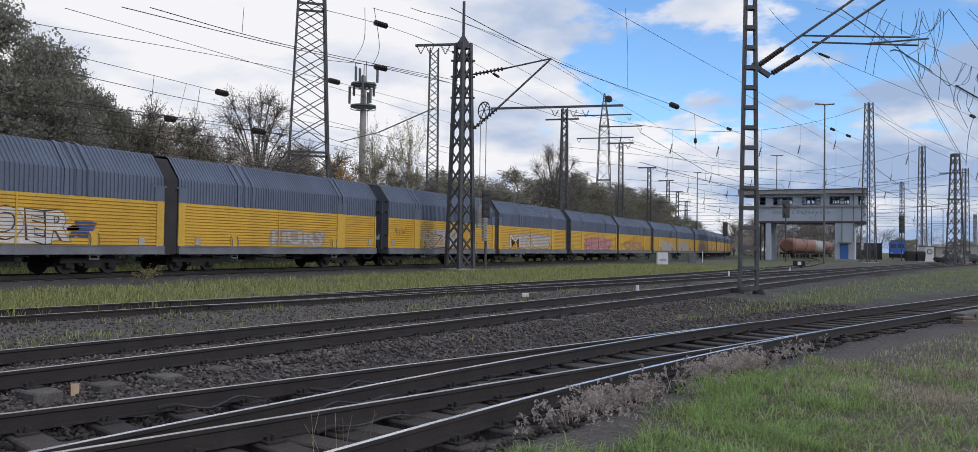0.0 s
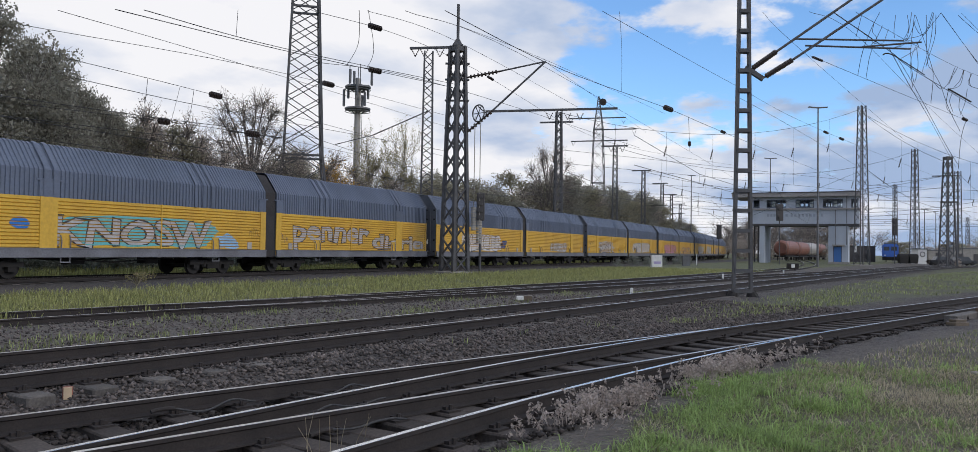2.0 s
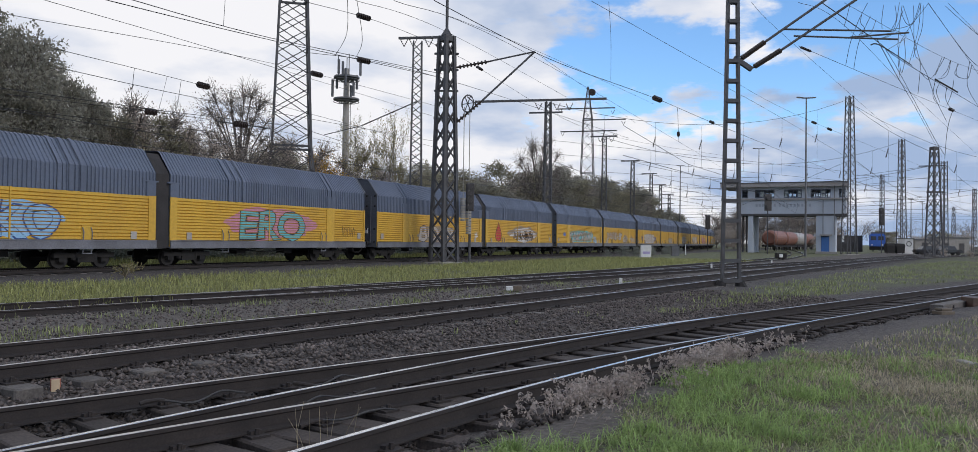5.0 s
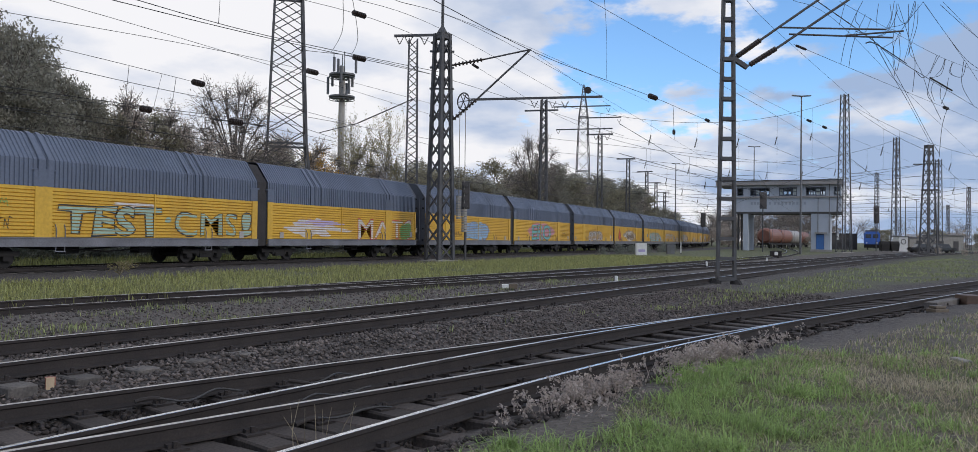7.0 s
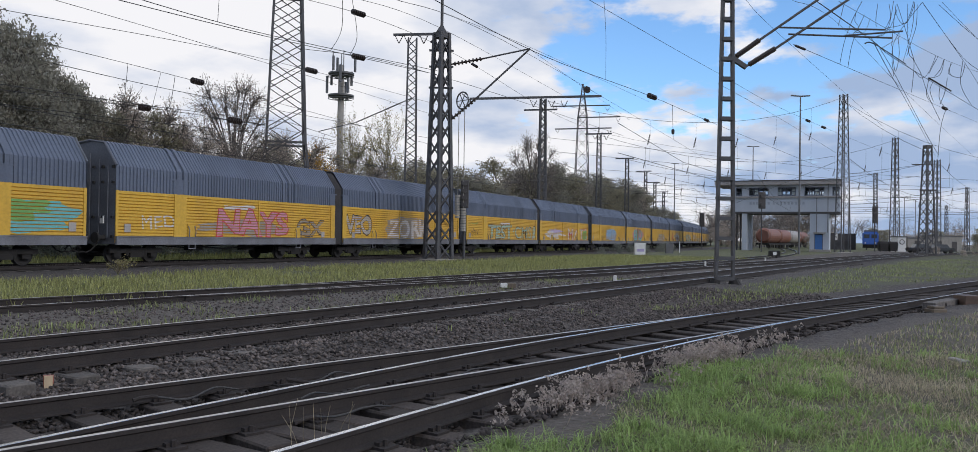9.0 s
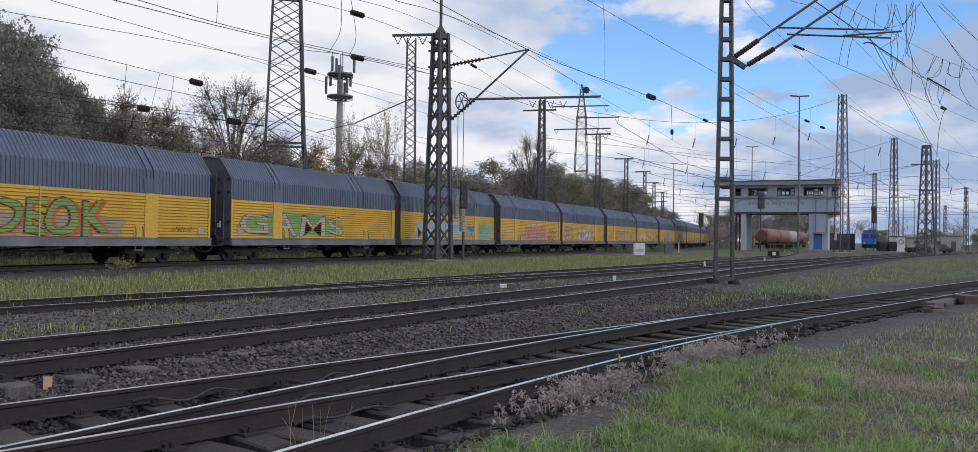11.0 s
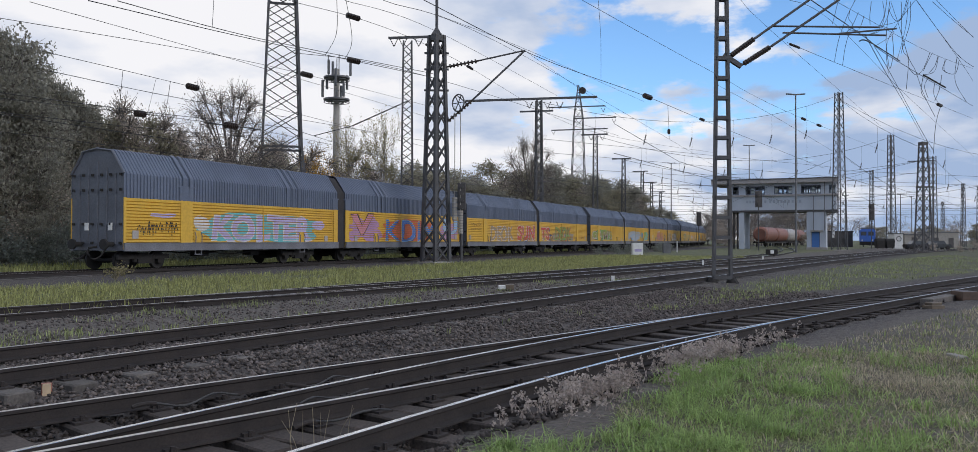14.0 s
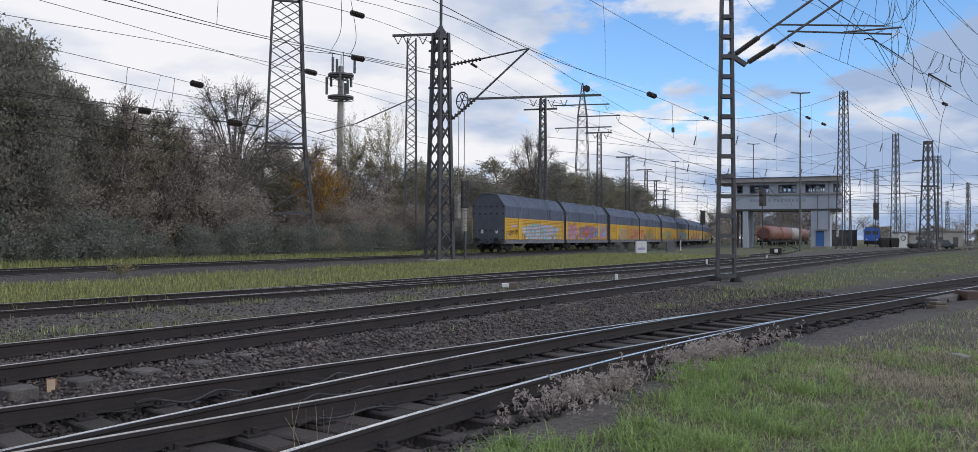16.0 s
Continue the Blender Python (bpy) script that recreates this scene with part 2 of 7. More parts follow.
def sweep(bm, profile, xs):
    """A profile of (y, z) points drawn along x, open at the ends."""
    rows = [[bm.verts.new((x, y, z)) for y, z in profile] for x in xs]
    for a, b in zip(rows, rows[1:]):
        for j in range(len(profile) - 1):
            bm.faces.new((a[j], b[j], b[j + 1], a[j + 1]))
    return bm


B = bmesh.new


# ---- ground ----
def near_axis(x):
    return 6.66 - 0.328 * x


def ground_material():
    m = bpy.data.materials.new("yard_ground")
    m.use_nodes = True
    nt = m.node_tree
    n, l = nt.nodes.new, nt.links.new
    bs = nt.nodes["Principled BSDF"]
    bs.inputs["Roughness"].default_value = 0.95
    geo = n("ShaderNodeNewGeometry")
    sep = n("ShaderNodeSeparateXYZ"); l(geo.outputs["Position"], sep.inputs[0])

    def noise_(scale, detail=5.0):
        t = n("ShaderNodeTexNoise"); t.inputs["Scale"].default_value, t.inputs["Detail"].default_value = scale, detail
        l(geo.outputs["Position"], t.inputs["Vector"]); return t.outputs["Fac"]

    def math_(op, a, b=None):
        t = n("ShaderNodeMath"); t.operation = op
        for i, v in enumerate((a, b)):
            if v is None:
                continue
            if isinstance(v, (int, float)):
                t.inputs[i].default_value = v
            else:
                l(v, t.inputs[i])
        return t.outputs[0]

    def smooth(v, lo, hi, a=0.0, b=1.0):
        t = n("ShaderNodeMapRange"); t.interpolation_type = "SMOOTHSTEP"
        t.inputs[1].default_value, t.inputs[2].default_value, t.inputs[3].default_value, t.inputs[4].default_value = lo, hi, a, b
        l(v, t.inputs[0]); return t.outputs[0]

    def blend(f, a, b):
        t = n("ShaderNodeMix"); t.data_type = "RGBA"
        for key, v in (("A", a), ("B", b)):
            if isinstance(v, tuple):
                t.inputs[key].default_value = (*v, 1)
            else:
                l(v, t.inputs[key])
        l(f, t.inputs["Factor"]); return t.outputs["Result"]

    X, Y = sep.outputs[0], sep.outputs[1]
    wob = math_("MULTIPLY", math_("SUBTRACT", noise_(0.55, 6), 0.5), 2.6)
    fine = noise_(14.0, 8)
    stone = n("ShaderNodeTexVoronoi"); stone.inputs["Scale"].default_value = 17.0
    l(geo.outputs["Position"], stone.inputs["Vector"])
    grit = n("ShaderNodeSeparateColor"); l(stone.outputs["Color"], grit.inputs[0])
    ballast = blend(grit.outputs[0], (0.030, 0.026, 0.025), (0.100, 0.086, 0.080))
    earth = blend(math_("ADD", math_("MULTIPLY", fine, 0.6), math_("MULTIPLY", grit.outputs[1], 0.4)), (0.040, 0.035, 0.031), (0.150, 0.131, 0.115))
    grass = blend(noise_(3.0, 8), (0.060, 0.068, 0.032), (0.145, 0.150, 0.075))
    dry = blend(noise_(5.0, 8), (0.085, 0.080, 0.050), (0.20, 0.18, 0.12))
    # signed distance past the near track, the middle track and the far tracks
    s1 = math_("ADD", math_("ADD", Y, math_("MULTIPLY", X, 0.328)), -6.66)
    s2 = math_("ADD", math_("ADD", Y, math_("MULTIPLY", X, 0.125)), -8.45)
    s1w, s2w = math_("ADD", s1, wob), math_("ADD", s2, wob)
    Yw = math_("ADD", Y, wob)
    # foreground verge
    col = blend(smooth(s1w, -2.4, -1.6, 1, 0), ballast, earth)
    col = blend(math_("MULTIPLY", smooth(s1w, -4.6, -3.2, 1, 0), smooth(noise_(1.1, 5), 0.36, 0.62, 0.15, 0.9)), col, dry)
    col = blend(math_("MULTIPLY", math_("MULTIPLY", smooth(s1w, -3.9, -3.2, 1, 0), smooth(math_("ADD", X, wob), 10.5, 13.0, 1, 0)), smooth(noise_(1.3, 6), 0.46, 0.60, 0.0, 0.75)), col, grass)
    # between the near and the middle track: gravel, greener further on
    mid = math_("MULTIPLY", smooth(s1w, 1.9, 3.0), smooth(s2w, -2.6, -1.6, 1, 0))
    col = blend(math_("MULTIPLY", mid, smooth(math_("ADD", X, wob), 19, 27, 0.0, 0.6)), col, grass)
    col = blend(math_("MULTIPLY", math_("MULTIPLY", mid, smooth(X, 17, 24, 1, 0)), smooth(noise_(0.9, 6), 0.52, 0.66, 0, 0.6)), col, dry)
    # past the middle track: gravel and earth, then the grass strip, then the running line
    past = smooth(s2w, 1.6, 2.4)
    col = blend(past, col, earth)
    strip = math_("MULTIPLY", smooth(math_("ADD", Yw, math_("MULTIPLY", X, 0.11)), 15.4, 16.4), smooth(Yw, 21.0, 22.2, 1, 0))
    col = blend(strip, col, grass)
    line = math_("MULTIPLY", smooth(Yw, 21.2, 22.4), smooth(Yw, 28.6, 29.4, 1, 0))
    col = blend(line, col, ballast)
    col = blend(smooth(Yw, 28.8, 29.6), col, grass)
    l(col, bs.inputs["Base Color"])
    bp = n("ShaderNodeBump"); bp.inputs["Strength"].default_value, bp.inputs["Distance"].default_value = 0.8, 0.05
    hh = math_("ADD", math_("MULTIPLY", stone.outputs["Distance"], 0.6), fine)
    l(hh, bp.inputs["Height"]); l(bp.outputs[0], bs.inputs["Normal"])
    return m


def ground_z(x, y):
    """Gently uneven ground, level under the tracks."""
    d = y - near_axis(x)
    rise = -0.165 * max(0.0, min(1.0, (2.1 - d) / 1.0, (d + 1.38 + 0.0078 * max(0.0, 17 - x) ** 2) / 0.45))
    rise += 0.075 * max(0.0, min(1.0, (2.4 - abs(y - 8.45 + 0.128 * x)) / 0.8)) if x < 50 else 0.0
    if d < -2.5:
        rise += 0.05 * noise.noise((x * 0.6, y * 0.6, 0))
    return rise


def build_ground():
    bm = B()
    xs = [-4000, -600, -120, -40, -12] + [-6 + 0.5 * i for i in range(93)] + [44 + 4 * i for i in range(20)] + [150, 300, 800, 4500]
    ys = [-4000, -600, -120, -40, -24] + [-18 + 0.5 * i for i in range(70)] + [18, 22, 26, 30, 36, 45, 60, 100, 300, 800, 4500]
    rows = [[bm.verts.new((x, y, ground_z(x, y))) for y in ys] for x in xs]
    for a, b in zip(rows, rows[1:]):
        for j in range(len(ys) - 1):
            bm.faces.new((a[j], b[j], b[j + 1], a[j + 1]))
    solo("ground", bm, ground_material(), "gravel and grassy ground of a railway yard", "ground", kind="structure", smooth=True)


build_ground()


# ---- tracks ----
RAIL = [(-0.070, 0.0), (-0.070, 0.012), (-0.012, 0.03), (-0.009, 0.105), (-0.034, 0.118), (-0.034, 0.145), (0.034, 0.145), (0.034, 0.118), (0.009, 0.105), (0.012, 0.03), (0.070, 0.012), (0.070, 0.0)]


def smooth_line(ctrl, step):
    """Points at even steps on a smooth curve through the control points (x, y)."""
    pts = []
    for i in range(len(ctrl) - 1):
        p0, p1, p2, p3 = (Vector((*ctrl[min(max(k, 0), len(ctrl) - 1)], 0)) for k in (i - 1, i, i + 1, i + 2))
        for k in range(24):
            t = k / 24
            pts.append(0.5 * ((2 * p1) + (p2 - p0) * t + (2 * p0 - 5 * p1 + 4 * p2 - p3) * t * t + (3 * p1 - p0 - 3 * p2 + p3) * t ** 3))
    pts.append(Vector((*ctrl[-1], 0)))
    out, want, run = [pts[0]], step, 0.0
    for a, b in zip(pts, pts[1:]):
        d = (b - a).length
        while d > 0 and run + d >= want:
            out.append(a.lerp(b, (want - run) / d))
            want += step
        run += d
    return out


def offset_line(pts, off):
    out = []
    for i, p in enumerate(pts):
        d = (pts[min(i + 1, len(pts) - 1)] - pts[max(i - 1, 0)]).normalized()
        out.append(p + Vector((-d.y, d.x, 0)) * off)
    return out


def rail(parent, pts, z, head, name="rail"):
    """One rail, its worn running surface a strip of its own on the head."""
    bm = B()
    rows = []
    for i, p in enumerate(pts):
        d = (pts[min(i + 1, len(pts) - 1)] - pts[max(i - 1, 0)]).normalized()
        s = Vector((-d.y, d.x, 0))
        rows.append([bm.verts.new(p + s * y + Vector((0, 0, z - 0.145 + h))) for y, h in RAIL])
    for a, b in zip(rows, rows[1:]):
        for j in range(len(RAIL) - 1):
            bm.faces.new((a[j], a[j + 1], b[j + 1], b[j]))
    bm.faces.new(rows[0]); bm.faces.new(rows[-1][::-1])
    r = part(name, bm, M_RAIL, parent)
    bm = B()
    rows = []
    for i, p in enumerate(pts):
        d = (pts[min(i + 1, len(pts) - 1)] - pts[max(i - 1, 0)]).normalized()
        s = Vector((-d.y, d.x, 0))
        rows.append([bm.verts.new(p + s * y + Vector((0, 0, z + h))) for y, h in ((-0.024, -0.002), (-0.020, 0.002), (0.020, 0.002), (0.024, -0.002))])
    for a, b in zip(rows, rows[1:]):
        for j in range(3):
            bm.faces.new((a[j], b[j], b[j + 1], a[j + 1]))
    part("running_surface", bm, head, r, "worn bare metal running surface")
    return r


def sleeper_mesh(w, length, h, material=None):
    bm = B()
    box(bm, -w / 2, w / 2, -length / 2, length / 2, -h, 0)
    bmesh.ops.bevel(bm, geom=bm.edges[:], offset=0.015, segments=1, affect="EDGES")
    for v in bm.verts:
        v.co += noise.noise_vector(v.co * 7) * 0.006
    me = bpy.data.meshes.new("sleeper")
    bm.to_mesh(me); bm.free()
    me.materials.append(material or M_SLEEPER)
    return me


def plate_mesh():
    """A sole plate with two screws and clips."""
    bm = B()
    box(bm, -0.08, 0.08, -0.18, 0.18, 0, 0.018)
    for s in (-1, 1):
        box(bm, -0.05, 0.05, s * 0.09 - 0.025, s * 0.09 + 0.025, 0.018, 0.045)
        tube(bm, [(0, s * 0.125, 0.018), (0, s * 0.125, 0.065)], 0.02, 6)
    me = bpy.data.meshes.new("rail_fastening")
    bm.to_mesh(me); bm.free()
    me.materials.append(M_RAIL)
    return me


SLEEPER, PLATE = sleeper_mesh(0.26, 2.6, 0.16), plate_mesh()
SHORT = sleeper_mesh(0.26, 2.34, 0.16)
BEARER = sleeper_mesh(0.25, 2.6, 0.16, M_SLEEPER_DARK)


def track(label, ctrl, z, heads, sleepers=True, near=None, gauge=0.75, wood=None):
    t = thing("railway_track", Matrix(), label, "railway track", "tracks of the yard", "structure")
    fine = smooth_line(ctrl, 1.2)
    for side, head in zip((1, -1), heads):
        rail(t, offset_line(fine, side * gauge), z, head)
    if sleepers:
        line = smooth_line(ctrl, 0.63)
        for i, p in enumerate(line[:-1]):
            if near and not near[0] < p.x < near[1]:
                continue
            d = line[i + 1] - p
            a = math.atan2(d.y, d.x) + random.uniform(-0.02, 0.02)
            s = new("sleeper", wood or SLEEPER)
            s.parent = t
            s.matrix_basis = Matrix.Translation((p.x, p.y, z - 0.163 + random.uniform(-0.012, 0.012))) @ Matrix.Rotation(a, 4, "Z")
            if p.x < 16:
                for side in (1, -1):
                    k = new("rail_fastening", PLATE)
                    k.parent = t
                    k.matrix_basis = s.matrix_basis @ Matrix.Translation((0, side * gauge, 0))
    return t


NEAR_A = [(x, near_axis(x)) for x in (-14, 0, 10, 20, 34, 60)]
NEAR_B = [(x, near_axis(x) - (0.0078 * (17 - x) ** 2)) for x in (-10, -4, 0, 4, 8, 12, 15, 17)]
MIDDLE = [(-20, 11.0), (6, 7.68), (20, 5.87), (40, 3.45), (60, 0.7), (78, -2.2), (110, -8.5), (160, -20)]
FAR_A = [(-20, 18.6), (10, 13.95), (16, 12.95), (24, 11.9), (40, 9.95), (60, 8.4), (87, 7.0), (130, 9), (220, 18)]
FAR_B = [(13, 13.42), (18, 12.3), (24, 11.05), (28, 10.2), (36, 8.7), (50, 6.3), (75, 1.8), (110, -4), (170, -14)]
track("rusty railway track with a set of points, worn timber sleepers", NEAR_A, 0.09, (M_DULLHEAD, M_DULLHEAD), near=(1, 40), wood=BEARER)
track("diverging railway track with brightly polished rails", NEAR_B, 0.094, (M_SHINE, M_SHINE), near=(0, 12), wood=BEARER)
track("railway track in dark ballast with old sleepers", MIDDLE, 0.25, (M_DULLHEAD, M_DULLHEAD), near=(0, 60), wood=SHORT)
track("rusty railway track beside the grass strip", FAR_A, 0.13, (M_DULLHEAD, M_DULLHEAD), near=(4, 50))
track("rusty railway track that runs into the points", FAR_B, 0.128, (M_DULLHEAD, M_DULLHEAD), near=(4, 50))

LINE_Y, RAIL_Z, BEND_X, BEND_R = 27.42, 0.19, 82.0, 980.0


def on_line(s):
    """Place and heading on the running line, s metres along it."""
    if s < BEND_X:
        return s, LINE_Y, 0.0
    a = (s - BEND_X) / BEND_R
    return BEND_X + BEND_R * math.sin(a), LINE_Y + BEND_R * (1 - math.cos(a)), a


track("running line beneath the freight train", [on_line(s)[:2] for s in (-40, 0, 40, 80, 100, 130, 170, 220, 300, 400)], RAIL_Z, (M_DULLHEAD, M_DULLHEAD), near=(10, 70))


# ---- the train ----
BODY, HALF = 14.41, 1.45
GROOVES = [1.26 + 0.125 * i for i in range(1, 14)]


def wheel_pair(parent, x):
    bm = B()
    tube(bm, [(x, -0.95, 0.19 + 0.38), (x, 0.95, 0.19 + 0.38)], 0.07, 8)
    part("axle", bm, M_UNDER, parent)
    for s in (-1, 1):
        bm = B()
        tube(bm, [(x, s * 0.70, 0.57), (x, s * 0.715, 0.57), (x, s * 0.72, 0.57), (x, s * 0.83, 0.57)], 0.40, 20)
        for v in bm.verts:
            if abs(v.co.y) > 0.717:
                v.co.x, v.co.z = x + (v.co.x - x) * 0.93, 0.57 + (v.co.z - 0.57) * 0.93
        tube(bm, [(x, s * 0.83, 0.57), (x, s * 0.87, 0.57)], 0.12, 10)
        w = part("wheel", bm, M_UNDER, parent)
        bm = B()
        box(bm, x - 0.16, x + 0.16, s * 0.93 - 0.10, s * 0.93 + 0.10, 0.43, 0.74)
        part("axle_box", bm, M_UNDER, w)


def bogie(wagon, x):
    bm = B()
    for s in (-1, 1):
        box(bm, x - 1.3, x + 1.3, s * 1.0 - 0.06, s * 1.0 + 0.06, 0.60, 0.78)
        box(bm, x - 0.35, x + 0.35, s * 1.0 - 0.10, s * 1.0 + 0.10, 0.42, 0.60)
        for k in (-0.45, 0.45):
            tube(bm, [(x + k, s * 1.0, 0.5), (x + k, s * 1.0, 0.75)], 0.09, 8)
    box(bm, x - 0.25, x + 0.25, -1.0, 1.0, 0.6, 0.86)
    b = part("bogie", bm, M_UNDER, wagon, "dirty black two-axle bogie")
    for k in (-0.9, 0.9):
        wheel_pair(b, x + k)


def build_unit(flip, label):
    """One half of a two-part covered car carrier. flip: its buffers are at the far end of x."""
    fx = (lambda x: BODY - x) if flip else (lambda x: x)
    w = thing("car_carrier_wagon", Matrix(), label, "freight wagon", "wagons of the freight train")

    def span(a, b):
        return tuple(sorted((fx(a), fx(b))))

    # ribbed grey roof: vertical skirt, slope and nearly flat top
    prof = [(-HALF, 3.03), (-HALF, 3.98), (-1.36, 4.12), (-0.80, 4.90), (-0.66, 4.97), (0, 5.02), (0.66, 4.97), (0.80, 4.90), (1.36, 4.12), (HALF, 3.98), (HALF, 3.03)]
    bm = B()
    xs, inset = [], []
    x, k = 0.0, 0
    while x < BODY:
        for dx, d in ((0.0, 0.0), (0.085, 0.0), (0.10, 0.04), (0.155, 0.04)):
            xs.append(min(x + dx, BODY)); inset.append(d)
        x += 0.17
    xs.append(BODY); inset.append(0.0)
    rows = []
    for x, d in zip(xs, inset):
        rows.append([bm.verts.new((x, y * (1 - d / 1.45), z - (d if abs(y) < 1.3 else 0))) for y, z in prof])
    for a, b in zip(rows, rows[1:]):
        for j in range(len(prof) - 1):
            bm.faces.new((a[j], b[j], b[j + 1], a[j + 1]))
    part("roof", bm, M_SLATE, w, "slate-grey ribbed metal roof hood")
    # raised bands on the hood
    for a, b in ((3.05, 3.22), (3.42, 3.60), (9.95, 10.12), (10.42, 10.60), (10.9, 11.05)):
        bm = B()
        a, b = span(a, b)
        sweep(bm, [(y * 1.025, z + (0.035 if z > 4.05 else 0)) for y, z in prof], (a, b))
        for xx in (a, b):
            sweep(bm, [(y * s, z) for y, z in prof for s in (1,)], (xx, xx + 1e-3))
        part("roof_band", bm, M_SLATE, w)
    # yellow slatted sides, cut where the flush posts stand
    for s in (-1, 1):
        for a, b in ((0.12, 2.95), (3.62, 14.05)):
            a, b = span(a, b)
            bm = B()
            pr = []
            zz = 1.26
            for g in GROOVES + [3.04]:
                pr += [(s * (HALF - 0.045), zz), (s * (HALF - 0.03), zz + 0.012), (s * HALF, zz + 0.03), (s * HALF, g - 0.012), (s * (HALF - 0.045), g - 0.004)]
                zz = g
            if s > 0:
                pr = pr[::-1]
            sweep(bm, pr, (a, b))
            part("side_panel", bm, M_YELLOW, w, "yellow slatted side panel")
        a, b = span(8.20, 8.26)
        part("panel_joint", box(B(), a, b, s * HALF - 0.03, s * HALF + 0.002, 1.26, 3.04), M_YELLOW, w)
        for a, b in ((0.0, 0.12), (2.95, 3.62), (14.05, BODY)):
            a, b = span(a, b)
            bm = box(B(), a, b, s * HALF - 0.03, s * HALF + 0.012, 1.0, 3.04)
            part("side_post", bm, M_YELLOW, w, "flush yellow post")
        # hinge boxes of the hood above the posts
        for a, b in ((2.9, 3.66), (13.95, BODY)):
            a, b = span(a, b)
            bm = box(B(), a, b, s * HALF - 0.02, s * HALF + 0.03, 3.04, 3.62)
            box(bm, a - 0.12, b + 0.12, s * HALF - 0.02, s * HALF + 0.06, 3.60, 3.66)
            part("hood_hinge", bm, M_SLATE, w)
        bm = B()
        a, b = span(0.0, BODY)
        box(bm, a, b, s * HALF - 0.10, s * HALF - 0.01, 0.93, 1.255)
        box(bm, a, b, s * HALF - 0.12, s * HALF + 0.03, 1.22, 1.262)
        for k in range(12):
            box(bm, 0.6 + k * 1.2, 0.66 + k * 1.2, s * HALF - 0.02, s * HALF + 0.02, 0.95, 1.22)
        part("sill", bm, M_SILL, w, "weathered grey steel sill")
        # step recesses with grab irons
        for x0 in (3.72, 11.0):
            a, b = span(x0, x0 + 0.42)
            bm = box(B(), a, b, s * HALF - 0.02, s * HALF + 0.022, 1.27, 1.78)
            st = part("step_recess", bm, M_YELLOW, w)
            bm = B()
            for xx in (a + 0.03, b - 0.03):
                tube(bm, [(xx, s * (HALF + 0.03), 1.72), (xx, s * (HALF + 0.10), 1.55), (xx, s * (HALF + 0.06), 0.75)], 0.02, 6)
            beam(bm, (a, s * (HALF + 0.06), 0.76), (b, s * (HALF + 0.06), 0.76), 0.04)
            part("foot_step", bm, M_SILL, st, "grey steel foot step")
        # small panels
        for x0, z0, ww, hh, mm, nn in ((0.42, 1.42, 0.30, 0.33, M_TANKGREY, "data_plate"), (1.65, 1.0, 0.26, 0.2, M_UNDER, "placard"), (1.70, 1.03, 0.16, 0.13, M_WHITE, "placard_field"), (13.2, 1.3, 0.28, 0.3, M_TANKGREY, "data_plate")):
            a, b = span(x0, x0 + ww)
            k = 0.016 + (0.012 if nn == "placard_field" else 0)
            part(nn, box(B(), a, b, s * (HALF + k) - 0.012, s * (HALF + k) + 0.006, z0, z0 + hh), mm, w)
    # end wall with ribs, seals and placards
    x0, sg = fx(0.02), (-1 if not flip else 1)
    bm = B()
    outline = [(-1.43, 0.95), (-1.43, 3.98), (-0.78, 4.88), (0, 4.99), (0.78, 4.88), (1.43, 3.98), (1.43, 0.95)]
    vs = [[bm.verts.new((x0 + k, y, z)) for y, z in outline] for k in (0, -sg * 0.08)]
    bm.faces.new(vs[0]); bm.faces.new(vs[1][::-1])
    for j in range(7):
        bm.faces.new((vs[0][j], vs[0][(j + 1) % 7], vs[1][(j + 1) % 7], vs[1][j]))
    e = part("end_door", bm, M_ENDGREY, w, "dark grey ribbed end door")
    for y in (-1.0, -0.52, -0.02, 0.5, 0.98):
        part("rib", box(B(), min(x0, x0 + sg * 0.04), max(x0, x0 + sg * 0.04), y - 0.03, y + 0.03, 1.2, 4.5 - abs(y) * 0.5), M_ENDGREY, e)
    for y in (-0.75, 0.55):
        part("end_placard", box(B(), min(x0, x0 + sg * 0.06), max(x0, x0 + sg * 0.06), y - 0.09, y + 0.09, 1.75, 2.05), M_WHITE, e)
    bm = B()
    for z in (1.2, 1.95, 3.3, 3.9):
        for y in (-1.3, -0.75, -0.25, 0.25, 0.75, 1.3):
            box(bm, min(x0, x0 + sg * 0.07), max(x0, x0 + sg * 0.07), y - 0.05, y + 0.05, z, z + 0.1)
    tagged(part("hinge", bm, M_UNDER, e), kind="stuff")
    bm = B()
    outer = [(y * 1.02, z + 0.02) for y, z in outline[1:6]]
    tube(bm, [(x0 + sg * 0.02, y, z) for y, z in outer], 0.05, 6)
    part("hood_seal", bm, M_ENDGREY, w)
    # far end wall
    part("bulkhead", box(B(), *sorted((fx(BODY - 0.08), fx(BODY - 0.02))), -1.40, 1.40, 0.95, 4.0), M_ENDGREY, w)
    # underframe and running gear
    bm = box(B(), 0.05, BODY - 0.05, -1.2, 1.2, 0.98, 1.2)
    for x in (4.6, 8.0):
        box(bm, x, x + 0.6, -0.9, -0.4, 0.66, 0.99)
    for y in (-1.0, 1.0):
        tube(bm, [(2.6, y * 1.1, 0.96), (6.3, y * 1.1, 0.74), (10.2, y * 1.1, 0.96)], 0.03, 5)
    part("underframe", bm, M_UNDER, w, "dirty black underframe")
